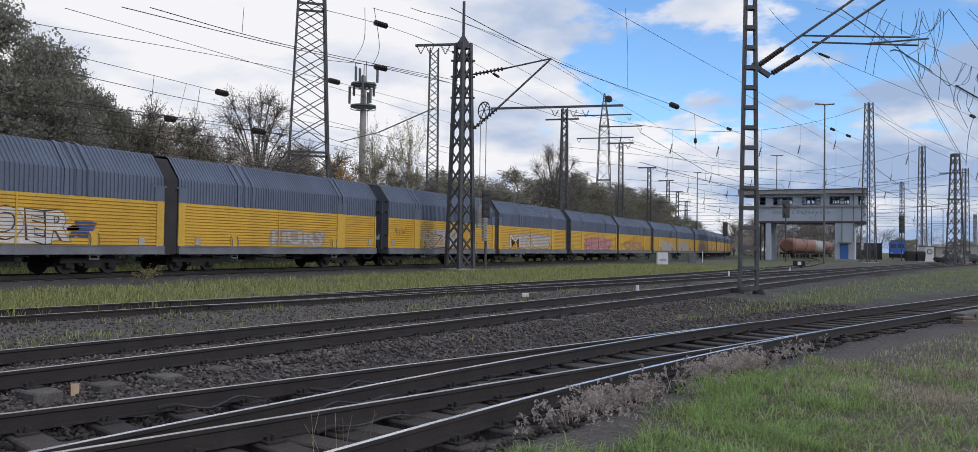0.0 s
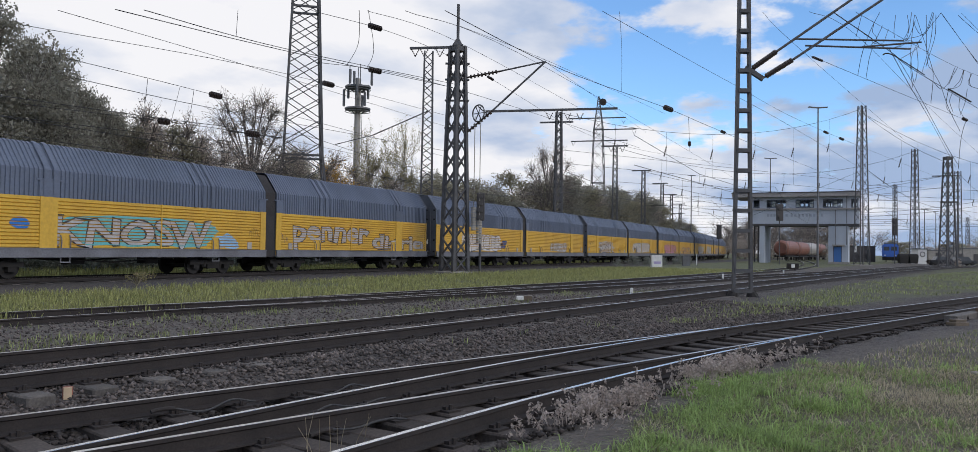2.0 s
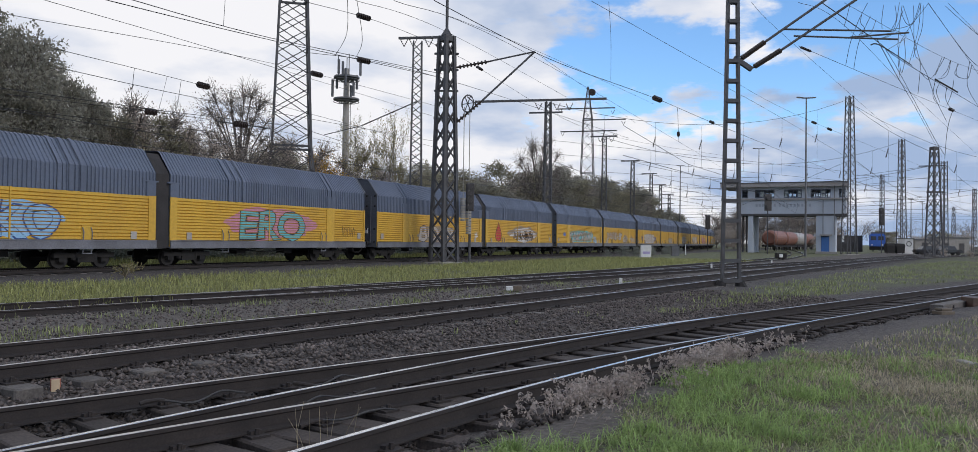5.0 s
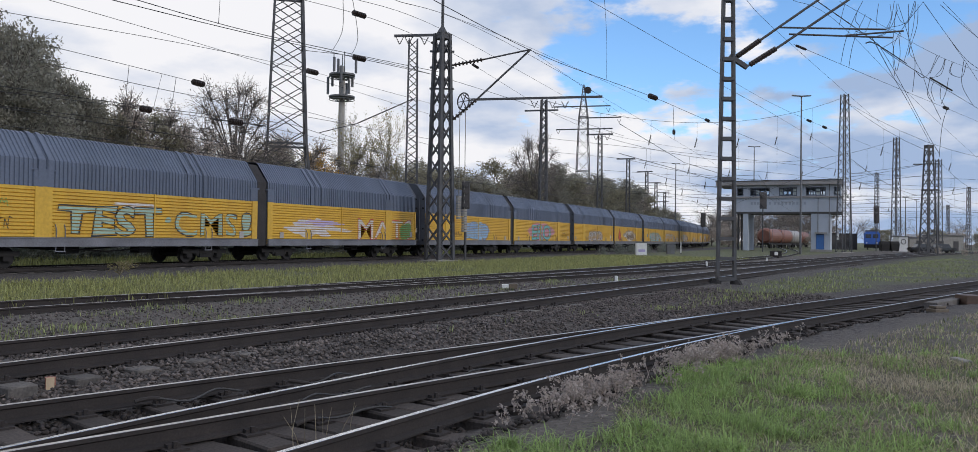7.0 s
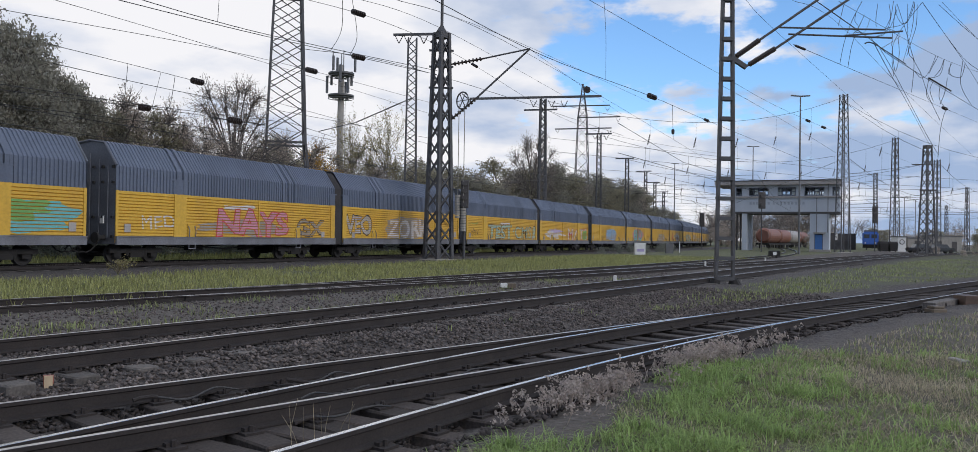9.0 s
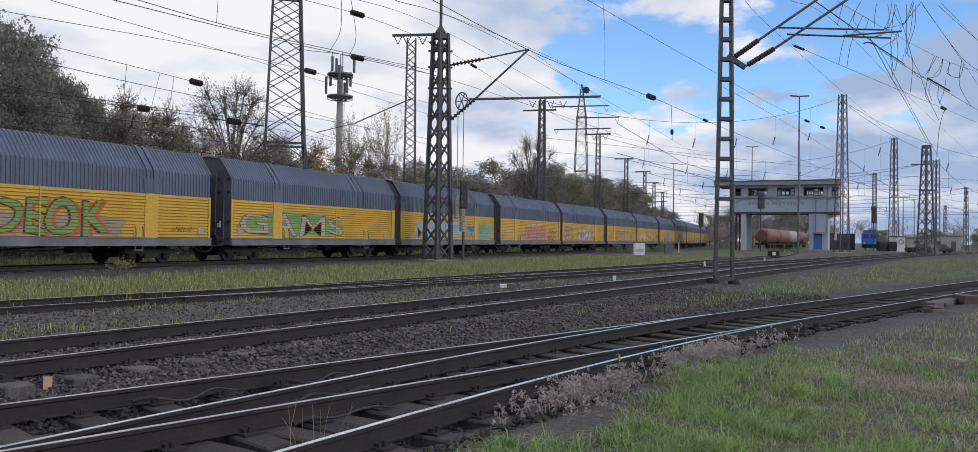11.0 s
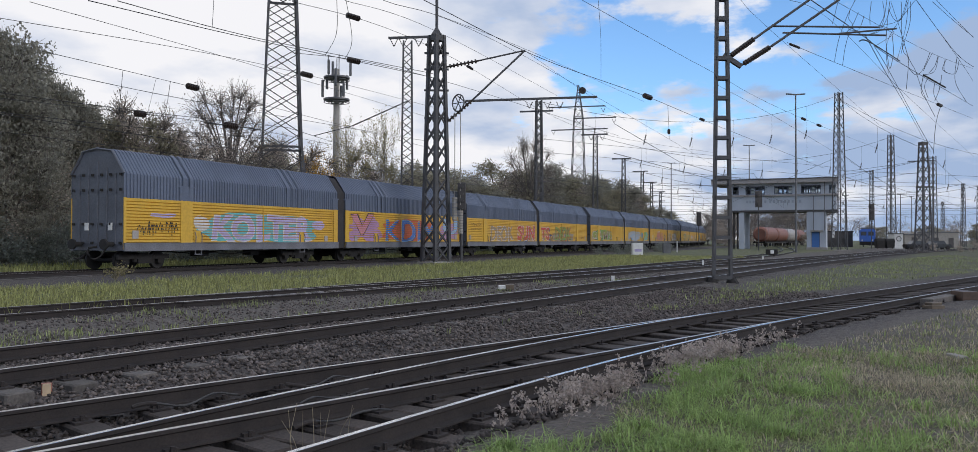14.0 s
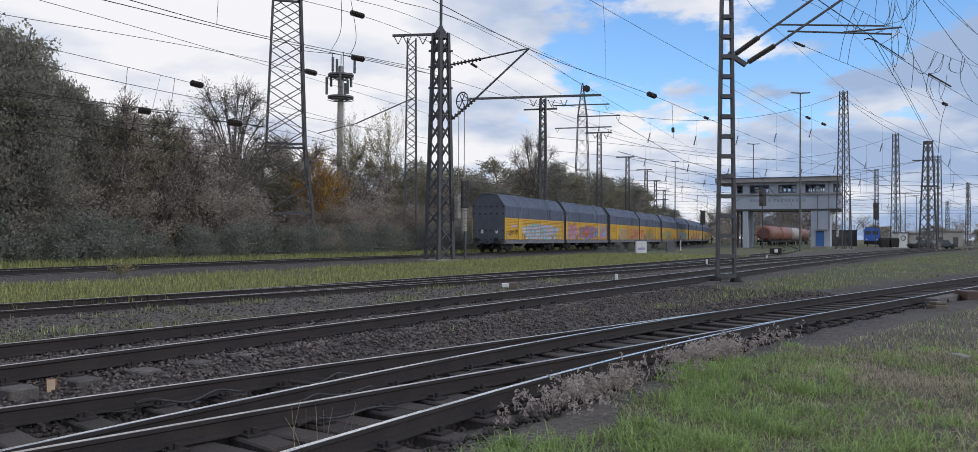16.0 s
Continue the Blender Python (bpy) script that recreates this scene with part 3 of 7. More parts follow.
    for x in (1.42, 11.5):
        bogie(w, x)
    # buffers and coupling
    bx = fx(0.0)
    for y in (-0.875, 0.875):
        bm = B()
        tube(bm, [(bx, y, 1.2), (bx + sg * 0.38, y, 1.2)], 0.10, 10)
        tube(bm, [(bx + sg * 0.36, y, 1.2), (bx + sg * 0.45, y, 1.2)], 0.21, 14)
        part("buffer", bm, M_UNDER, w)
    bm = B()
    tube(bm, [(bx, 0, 1.1), (bx + sg * 0.35, 0, 1.05), (bx + sg * 0.42, 0, 0.85), (bx + sg * 0.3, 0, 0.75)], 0.05, 6)
    part("coupling_hook", bm, M_UNDER, w)
    for y in (-0.5, 0.45):
        part("brake_hose", tube(B(), [(bx, y, 1.0), (bx + sg * 0.25, y, 0.72), (bx + sg * 0.5, y, 0.62), (bx + sg * 0.66, y, 0.66)], 0.03, 6), M_UNDER, w)
    return w


def bellows_on(w):
    """Dark folded gaiter between the two halves, carried by the first."""
    bm = B()
    prof = [(-1.36, 0.95), (-1.36, 4.0), (-0.72, 4.85), (0.72, 4.85), (1.36, 4.0), (1.36, 0.95)]
    xs = [BODY + 0.75 * i / 12 for i in range(13)]
    rows = [[bm.verts.new((x, y * (1 - 0.05 * (i % 2)), z - 0.05 * (i % 2))) for y, z in prof] for i, x in enumerate(xs)]
    for a, b in zip(rows, rows[1:]):
        for j in range(len(prof) - 1):
            bm.faces.new((a[j], b[j], b[j + 1], a[j + 1]))
    part("bellows", bm, M_BELLOWS, w, "black folded rubber bellows")


LABEL = "yellow-sided covered car carrier wagon with a slate-grey ribbed hood"
unit_a = build_unit(False, LABEL)
bellows_on(unit_a)
unit_b = build_unit(True, LABEL)
PAIR = 30.883
UNITS = [unit_a, unit_b]
for i in range(15):
    UNITS.append(copy_thing(unit_a, Matrix()))
    UNITS.append(copy_thing(unit_b, Matrix()))
TAIL_14 = 23.13


def tail_at(t):
    """How far along the line the train's tail is at t seconds."""
    return TAIL_14 + 18.637 * (t - 14.0)


def unit_pose(i, t):
    s = tail_at(t) + PAIR * (i // 2) + (15.16 if i % 2 else 0.0)
    x0, y0, _ = on_line(s)
    x1, y1, _ = on_line(s + BODY)
    return Matrix.Translation((x0, y0, 0)) @ Matrix.Rotation(math.atan2(y1 - y0, x1 - x0), 4, "Z")


# ---- masts ----
def lattice_mast(label, x, y, turn, height, w0, w1, panel, leg=0.09, brace=0.045, cross=True, material=None, belts=(), name="lattice_mast", category="mast", z0=-0.15, group="masts of the yard", solid_top=0.0):
    """A tapering four-legged mast, laced on every side."""
    material = material or M_STEEL
    m = thing(name, pose(x, y, 0, 0, 0, turn), label, category, group)

    def half(z):
        for k in range(len(belts) - 1):
            (za, wa), (zb, wb) = belts[k], belts[k + 1]
            if za <= z <= zb:
                return (wa + (wb - wa) * (z - za) / (zb - za)) / 2
        if belts:
            return belts[-1][1] / 2 if z > belts[-1][0] else belts[0][1] / 2
        return (w0 + (w1 - w0) * max(z, 0) / height) / 2
    levels = [z0] + [b[0] for b in belts if z0 < b[0] < height] + [height]
    for sx, sy in ((-1, -1), (1, -1), (1, 1), (-1, 1)):
        bm = B()
        for a, b in zip(levels, levels[1:]):
            beam(bm, (sx * half(a), sy * half(a), a), (sx * half(b), sy * half(b), b), leg)
        part("leg", bm, material, m)
    zs = [0.0]
    while zs[-1] < height - 0.3:
        zs.append(min(height, zs[-1] + (panel if not belts else panel * half(zs[-1]) * 2)))
    for k in range(4):
        bm = B()
        c = [(-1, -1), (1, -1), (1, 1), (-1, 1)]
        (ax, ay), (bx, by) = c[k], c[(k + 1) % 4]
        for i, (za, zb) in enumerate(zip(zs, zs[1:])):
            ha, hb = half(za), half(zb)
            if cross or i % 2 == 0:
                beam(bm, (ax * ha, ay * ha, za), (bx * hb, by * hb, zb), brace)
            if cross or i % 2 == 1:
                beam(bm, (bx * ha, by * ha, za), (ax * hb, ay * hb, zb), brace)
        for zb, _ in belts[1:]:
            if zb < height:
                beam(bm, (ax * half(zb), ay * half(zb), zb), (bx * half(zb), by * half(zb), zb), leg * 0.9)
        tagged(part("lacing", bm, material, m), kind="stuff")
    if solid_top:
        bm = box(B(), -w1 / 2 - 0.05, w1 / 2 + 0.05, -w1 / 2 - 0.05, w1 / 2 + 0.05, height - solid_top, height)
        part("head_plate", bm, material, m)
    bm = box(B(), -w0 / 2 - 0.25, w0 / 2 + 0.25, -w0 / 2 - 0.25, w0 / 2 + 0.25, -0.4, 0.06)
    bmesh.ops.bevel(bm, geom=bm.edges[:], offset=0.05, segments=1, affect="EDGES")
    part("footing", bm, M_CONC, m, "weathered concrete footing")
    return m


def insulator_bm(bm, a, b, r=0.07, sheds=7):
    """A ribbed rod insulator from a to b."""
    a, b = Vector(a), Vector(b)
    tube(bm, [a, b], r * 0.45, 6)
    d = b - a
    for i in range(sheds):
        c = a + d * (0.12 + 0.76 * i / (sheds - 1))
        e = d.normalized() * (d.length * 0.025)
        tube(bm, [c - e, c, c + e], r, 8)
    return bm


def weight_wheel(parent, at, r):
    bm = B()
    n = 20
    tube(bm, [at + Vector((math.cos(2 * math.pi * i / n) * r, 0, math.sin(2 * math.pi * i / n) * r)) for i in range(n + 1)], 0.045, 6)
    for i in range(6):
        a = math.pi * i / 3
        beam(bm, at, at + Vector((math.cos(a) * r, 0, math.sin(a) * r)), 0.04)
    part("tensioning_wheel", bm, M_STEEL, parent, "spoked steel tensioning wheel")


VIEW = 24.37   # degrees of the view's middle line from the x axis


def mast_a():
    """The tall double-laced mast beside the running line, with bracket arm and tensioning wheel."""
    m = lattice_mast("tall dark laced steel mast with a bracket arm", 44.3, 23.4, VIEW + 45, 14.0, 1.18, 0.62, 1.05, leg=0.20, brace=0.07, solid_top=0.35)
    inv = m.matrix_world.inverted()
    # local axes turned to the picture plane: u to the side, v towards the line of sight
    rot = Matrix.Rotation(radians(VIEW - 90), 4, "Z")

    def at(u, v, z):
        return inv @ (Vector((44.3, 23.4, 0)) + rot @ Vector((u, v, 0)) + Vector((0, 0, z)))
    bm = B()
    tube(bm, [at(0, 0, 14.0), at(0, 0, 14.45)], 0.45, 4, 0.12)
    part("head_cap", bm, M_STEEL, m)
    bm = tube(B(), [at(0, 0, 14.4), at(0, 0, 16.6)], 0.09, 8)
    part("lightning_rod", bm, M_STEEL, m)
    bm = B()
    tip = at(5.45, 0, 13.1)
    tube(bm, [at(2.6, 0, 12.45), tip], 0.05, 8)
    a = part("bracket_arm", bm, M_STEEL, m, "slanting steel bracket arm")
    part("insulator", insulator_bm(B(), at(0.6, 0, 12.05), at(2.65, 0, 12.46), 0.13, 8), M_INSUL, a)
    bm = tube(B(), [at(2.2, 0, 10.0), tip], 0.06, 8)
    a = part("strut", bm, M_STEEL, m)
    part("insulator", insulator_bm(B(), at(0.6, 0, 8.6), at(2.25, 0, 10.05), 0.13, 8), M_INSUL, a)
    weight_wheel(m, at(1.35, -0.2, 9.8), 0.52)
    bm = B()
    for z in (12.9, 11.9, 10.6, 8.9):
        beam(bm, at(-0.75, 0, z), at(0.75, 0, z), 0.16, 0.1)
    part("clamp_beam", bm, M_STEEL, m)
    bm = B()
    for u, zb in ((1.15, 4.0), (1.5, 3.2)):
        tube(bm, [at(u, -0.2, 9.6), at(u, -0.2, zb)], 0.025, 5)
        for k in range(9):
            tube(bm, [at(u, -0.2, zb - 0.16 * k), at(u, -0.2, zb - 0.16 * k - 0.13)], 0.17, 10)
    part("tension_weight", bm, M_CONC, m, "stack of round tensioning weights")


mast_a()


def mast_c():
    """Batten mast of two channels between the tracks, with the bracket over the near track."""
    m = thing("batten_mast", pose(26.68, 3.81, 0, 0, 0, VIEW - 90), "dark steel batten mast with two channel legs on concrete feet", "mast", "masts of the yard")

    def half(z):
        return 0.275 - 0.0135 * z
    for s in (-1, 1):
        bm = B()
        beam(bm, (s * half(0), 0, -0.1), (s * half(10.8), 0, 10.8), 0.085, 0.20, up=(0, 1, 0))
        part("leg", bm, M_STEEL, m)
        bm = B()
        tube(bm, [(s * 0.36, 0, -0.3), (s * 0.34, 0, 0.02), (s * 0.28, 0, 0.22)], 0.30, 9, 0.14)
        for v in bm.verts:
            v.co += noise.noise_vector(v.co * 5) * 0.03
        part("footing", bm, M_UNDER, m, "dirty concrete foot")
    for i in range(17):
        z = 0.25 + 0.635 * i
        bm = B()
        for dy in (-0.115, 0.115):
            box(bm, -half(z), half(z), dy - 0.01, dy + 0.01, z - 0.06, z + 0.06)
        part("batten", bm, M_STEEL, m)
    # bracket: two insulated tubes that rise over the near track and meet the steady arms
    k = part("bracket_fitting", beam(B(), (0.05, 0, 7.35), (0.62, 0, 6.98), 0.14), M_STEEL, m)
    part("insulator", insulator_bm(B(), (0.22, 0, 7.28), (1.10, 0, 7.92), 0.085, 11), M_INSUL, m, "brown ribbed insulator")
    part("insulator", insulator_bm(B(), (0.62, 0, 7.02), (1.62, 0, 7.66), 0.085, 11), M_INSUL, m, "brown ribbed insulator")
    part("bracket_tube", tube(B(), [(1.05, 0, 7.88), (4.3, 0, 10.2)], 0.04, 8), M_STEEL, m)
    part("bracket_tube", tube(B(), [(1.58, 0, 7.63), (5.0, 0, 10.0)], 0.04, 8), M_STEEL, m)
    part("steady_arm", tube(B(), [(1.60, 0, 8.28), (5.05, 0, 8.26)], 0.03, 6), M_STEEL, m)
    part("steady_arm", tube(B(), [(1.95, 0, 8.07), (5.25, 0, 8.00)], 0.03, 6), M_STEEL, m)
    part("steady_arm", tube(B(), [(3.75, 0, 8.05), (5.6, 0, 8.22)], 0.03, 6), M_STEEL, m)


mast_c()


def side_arm(m, z, left, right, w=0.14, droppers=()):
    """A cross arm on a mast, across the line of sight, with hanging V insulators."""
    inv, at = m.matrix_world.inverted(), m.matrix_world.translation
    rot = Matrix.Rotation(radians(VIEW - 90), 4, "Z")

    def p(u, zz):
        return inv @ (at + rot @ Vector((u, 0, 0)) + Vector((0, 0, zz)))
    part("cross_arm", beam(B(), p(left, z), p(right, z + 0.12 * (right - left) * 0.3), w), M_STEEL, m)
    for u in droppers:
        bm = B()
        insulator_bm(bm, p(u - 0.35, z - 0.05), p(u, z - 0.75), 0.07, 4)
        insulator_bm(bm, p(u + 0.35, z - 0.05), p(u, z - 0.75), 0.07, 4)
        part("insulator", bm, M_INSUL, m)


mb = lattice_mast("slender laced steel mast with a top cross arm", 62.8, 36.1, VIEW + 8, 19.0, 1.1, 0.72, 0.7, leg=0.13, brace=0.07, cross=False)
side_arm(mb, 19.3, -1.7, 2.2, 0.2, (-1.2, -0.4, 1.0))
mf = lattice_mast("laced steel mast with a very long cross arm", 79.7, 30.0, VIEW + 10, 16.0, 0.85, 0.5, 0.8, leg=0.13, brace=0.06)
side_arm(mf, 15.9, -7.7, 6.1, 0.22, (-1.0, 0.9, 2.2))
side_arm(mf, 14.8, -2.0, 1.5, 0.16)
mh = lattice_mast("far laced steel mast with a cross arm", 111.5, 33.4, VIEW, 16.4, 0.8, 0.5, 0.9, leg=0.11, brace=0.04)
side_arm(mh, 16.3, -2.0, 1.8, 0.2, (-0.6, 1.0))
for (x, y, h, w) in ((137.0, 36.0, 15.4, 0.75), (168.5, 40.3, 15.8, 0.8), (189.0, 43.0, 14.9, 0.8), (210.0, 45.5, 13.9, 0.8), (231.0, 50.0, 12.5, 0.8)):
    q = lattice_mast("distant laced steel mast", x, y, VIEW, h, w, 0.5, 1.2, leg=0.11, brace=0.04)
    side_arm(q, h - 0.1, -2.0, 1.2, 0.2)
lattice_mast("tall laced steel mast beside the signal box", 128.7, 1.85, VIEW + 12, 23.0, 1.55, 0.75, 1.25, leg=0.12, brace=0.035)
me_ = lattice_mast("stout laced steel mast with insulators", 113.4, -7.9, VIEW + 12, 13.6, 1.45, 0.62, 1.2, leg=0.14, brace=0.05, solid_top=0.4)
side_arm(me_, 11.2, -1.9, 1.4, 0.12)
side_arm(me_, 8.0, -0.9, 1.2, 0.2)
lattice_mast("slim laced steel mast", 167.5, -6.4, VIEW + 10, 21.0, 1.25, 0.7, 1.2, leg=0.12, brace=0.035)
lattice_mast("slim laced steel mast with a flat arm", 159.3, -12.6, VIEW + 10, 16.0, 0.95, 0.65, 1.1, leg=0.10, brace=0.03)
lattice_mast("far slim laced steel mast", 211.0, -4.0, VIEW, 18.0, 0.9, 0.6, 1.4, leg=0.10, brace=0.03)
for (x, y, h) in ((205.0, -22.0, 14.0), (230.0, -28.0, 15.0), (196.0, -25.5, 12.0), (260.0, -36.0, 14.0), (250.0, -22.0, 12.0), (218.0, -33.5, 12.0)):
    lattice_mast("far slim laced steel mast", x, y, VIEW, h, 0.8, 0.5, 1.5, leg=0.10, brace=0.03)

# far transmission tower and the big pylon behind the trees
pg = lattice_mast("far lattice transmission tower with three cross arms", 143.7, 46.3, VIEW, 30.0, 2.6, 0.3, 1.0, leg=0.13, brace=0.05, belts=((0, 3.0), (14, 2.3), (24, 1.6), (30, 0.15)), name="transmission_tower", category="pylon")
for z, l_, r_ in ((25.8, -5.5, 5.0), (21.6, -5.0, 5.4), (23.8, -1.0, 7.0)):
    side_arm(pg, z, l_, r_, 0.2, (l_ + 0.4, r_ - 0.4))
lattice_mast("big grey-green lattice pylon rising from the thicket", 49.1, 39.0, VIEW + 16, 26.2, 4.3, 1.98, 0.62, leg=0.17, brace=0.062, material=M_STEEL, belts=((0, 4.5), (3.1, 3.9), (8.2, 2.80), (19.35, 1.98), (26.2, 1.52)), name="lattice_pylon", category="pylon")


# ---- antenna tower ----
def antenna_tower():
    x, y = 71.0, 49.3
    m = thing("antenna_tower", pose(x, y, 0), "grey concrete mobile antenna tower with two round platforms", "antenna tower")
    part("shaft", tube(B(), [(0, 0, -0.2), (0, 0, 19.2)], 0.42, 16, 0.30), M_CONC, m, smooth=True)
    for z in (16.0, 18.3):
        p = part("platform", tube(B(), [(0, 0, z - 0.08), (0, 0, z + 0.08)], 1.35, 18), M_GALV, m)
        bm = B()
        n = 18
        tube(bm, [(1.32 * math.cos(2 * math.pi * i / n), 1.32 * math.sin(2 * math.pi * i / n), z - 0.28) for i in range(n + 1)], 0.04, 5)
        for i in range(9):
            a = 2 * math.pi * i / 9
            beam(bm, (0.3 * math.cos(a), 0.3 * math.sin(a), z - 0.5), (1.3 * math.cos(a), 1.3 * math.sin(a), z - 0.1), 0.06)
        part("platform_frame", bm, M_GALV, p)
    for i in range(9):
        a = 2 * math.pi * i / 9 + 0.2
        r = 1.2 + 0.25 * (i % 2)
        z = (16.2, 18.5, 17.2)[i % 3]
        c = Vector((r * math.cos(a), r * math.sin(a), z))
        bm = box(B(), c.x - 0.12, c.x + 0.12, c.y - 0.1, c.y + 0.1, z, z + 1.5 + 0.3 * (i % 2))
        bmesh.ops.bevel(bm, geom=bm.edges[:], offset=0.03, segments=1, affect="EDGES")
        part("antenna_panel", bm, M_GALV, m)
    for a in (0.6, 2.4, 4.0):
        part("aerial_rod", tube(B(), [(0.9 * math.cos(a), 0.9 * math.sin(a), 18.4), (0.9 * math.cos(a), 0.9 * math.sin(a), 20.6)], 0.05, 5), M_GALV, m)
    bm = B()
    for s in (-0.2, 0.2):
        tube(bm, [(0.55, s, 0), (0.5, s, 16)], 0.03, 4)
    for i in range(40):
        beam(bm, (0.53, -0.2, 0.4 * i), (0.53, 0.2, 0.4 * i), 0.03)
    part("ladder", bm, M_GALV, m)


antenna_tower()


# ---- lamp posts ----
def yard_lamp(x, y, h, arm):
    m = thing("yard_lamp", pose(x, y, 0, 0, 0, VIEW - 90), "tall grey yard lamp post with a T-shaped head", "lamp post", "yard lamps")
    part("pole", tube(B(), [(0, 0, -0.1), (0, 0, h)], 0.13, 10, 0.07), M_GALV, m)
    for s in (-1, 1):
        bm = box(B(), min(0, s * arm), max(0, s * arm), -0.14, 0.14, h - 0.06, h + 0.06)
        for v in bm.verts:
            v.co.z += 0.08 * abs(v.co.x) / arm
        part("lamp_head", bm, M_GALV, m)


yard_lamp(101.5, 6.1, 18.5, 1.1)
yard_lamp(156.7, 17.5, 18.9, 1.1)
for (x, y, h) in ((190, 6, 10.5), (186, 1.5, 10.8), (200, -9.5, 11.5), (240, -14, 13.0), (150.0, 30.5, 15.5)):
    yard_lamp(x, y, h, 0.7)


# ---- signal box on piers across the tracks ----
def signal_box():
    s = 128.0 / 1306.0
    m = thing("signal_box", pose(135.65, 11.25, 0, 0, 0, -90), "grey rendered signal box bridging the tracks on two piers", "signal box")
    base = 397.5

    def u(px):
        k = (px - 784.0) / 1305.0
        return 11.25 - 135.65 * (0.4126 - 0.911 * k) / (0.911 + 0.4126 * k)

    def h(py):
        return (base - py) * s - 0.05
    D = 8.0
    wall = part("wall", box(B(), u(1177), u(1348), 0, D, h(334), h(310)), M_PLASTER, m, "grey rendered lower wall")
    part("ledge", box(B(), u(1174), u(1350), -0.25, D, h(311.5), h(309)), M_WOODTRIM, m)
    part("beam", box(B(), u(1176), u(1349), -0.08, D, h(337), h(334)), M_DARKTRIM, m)
    top = h(291)
    # window storey: wall pieces between the openings
    wins = [(1181, 1191, 1), (1202, 1233, 4), (1248, 1277, 4), (1291, 1323, 4), (1336, 1346, 2)]
    edges = [1177] + [e for w in wins for e in w[:2]] + [1348]
    z0, z1 = h(308.5), h(295)
    # the same row of windows at the front and at the back, so that the sky shows through
    for y0, y1, yf in ((0, 0.35, 0.02), (D - 0.35, D, D - 0.14)):
        for a, b in zip(edges[::2], edges[1::2]):
            part("wall", box(B(), u(a), u(b), y0, y1, h(310), top), M_PLASTER, m)
        for a, b, n in wins:
            part("wall", box(B(), u(a), u(b), y0, y1, h(310), z0), M_PLASTER, m)
            part("wall", box(B(), u(a), u(b), y0, y1, z1, top), M_PLASTER, m)
            bm = B()
            w = (u(b) - u(a))
            for k in range(n + 1):
                x = u(a) + w * k / n
                box(bm, x - 0.09, x + 0.09, yf, yf + 0.12, z0, z1)
            box(bm, u(a), u(b), yf + 0.01, yf + 0.11, z0, z0 + 0.14); box(bm, u(a), u(b), yf + 0.01, yf + 0.11, z1 - 0.12, z1)
            box(bm, u(a), u(b), yf + 0.02, yf + 0.10, z0 + 0.62, z0 + 0.70)
            f = part("window", bm, M_FRAME, m, "blue-grey window frame")
            for k in range(n):
                x = u(a) + w * k / n
                g = part("pane", box(B(), x + 0.09, x + w / n - 0.09, yf + 0.05, yf + 0.07, z0 + 0.14, z1 - 0.12), M_CLEAR, f)
                g.visible_shadow = False
                # white boards behind some panes stand in for bright sky seen through
                if (k + a) % 3 == 0 and yf < 1:
                    part("blind", box(B(), x + 0.11, x + w / n - 0.11, yf + 0.12, yf + 0.14, z0 + 0.18, z1 - 0.3), M_WHITE, f)
    for a, b in ((1177, 1180.5), (1344.5, 1348)):
        part("wall", box(B(), u(a), u(b), 0.36, D - 0.36, h(310), top), M_PLASTER, m)
    part("inner_floor", box(B(), u(1181), u(1344), 0.4, D - 0.4, h(310), h(310) + 0.05), M_DARKTRIM, m)
    bm = box(B(), u(1148), u(1350), -0.9, D + 0.6, top, h(285))
    r = part("roof", bm, M_WOODTRIM, m, "flat roof with a brown fascia")
    part("roof_edge", box(B(), u(1147.5), u(1350.5), -0.95, D + 0.65, h(285), h(283.5)), M_DARKTRIM, r)
    part("pier", box(B(), u(1191), u(1199), 0.0, D, -0.1, h(337)), M_PLASTER, m, "slim rendered pier")
    part("pier", box(B(), u(1300), u(1331), 0.0, D, -0.1, h(337)), M_PLASTER, m, "broad rendered pier with a blue door")
    for px in (1178, 1184, 1188):
        part("steel_column", box(B(), u(px), u(px + 2), 3.0, 3.4, -0.1, h(337)), M_DARKTRIM, m)
    d = part("door", box(B(), u(1308.5), u(1320.5), -0.05, 0.03, 0.1, h(370)), M_DOORBLUE, m, "blue steel door")
    part("door_frame", box(B(), u(1307.8), u(1321.2), -0.03, 0.0, 0.0, h(369)), M_DARKTRIM, d)
    part("canopy", box(B(), u(1306), u(1326), -0.6, 0.0, h(368.5), h(366.5)), M_CONC, m)
    part("downpipe", tube(B(), [(u(1311), -0.1, h(367)), (u(1311), -0.1, h(312))], 0.06, 6), M_GALV, m)
    part("downpipe", tube(B(), [(u(1329), -0.1, h(367)), (u(1329), -0.1, h(290))], 0.06, 6), M_GALV, m)
    for k, px in enumerate((1203, 1208, 1213, 1232, 1240, 1246, 1252, 1258, 1264, 1270, 1276, 1282, 1288)):
        part("letter_bar", box(B(), u(px), u(px + 3.4), -0.03, 0.0, h(322.5), h(318.0)), M_LETTER, wall)
    part("step", box(B(), u(1300), u(1334), -1.6, -0.02, -0.1, 0.35), M_CONC, m)
    part("hand_lamp", box(B(), u(1341), u(1345), -0.5, -0.3, h(378), h(367)), M_WHITE, m)


signal_box()


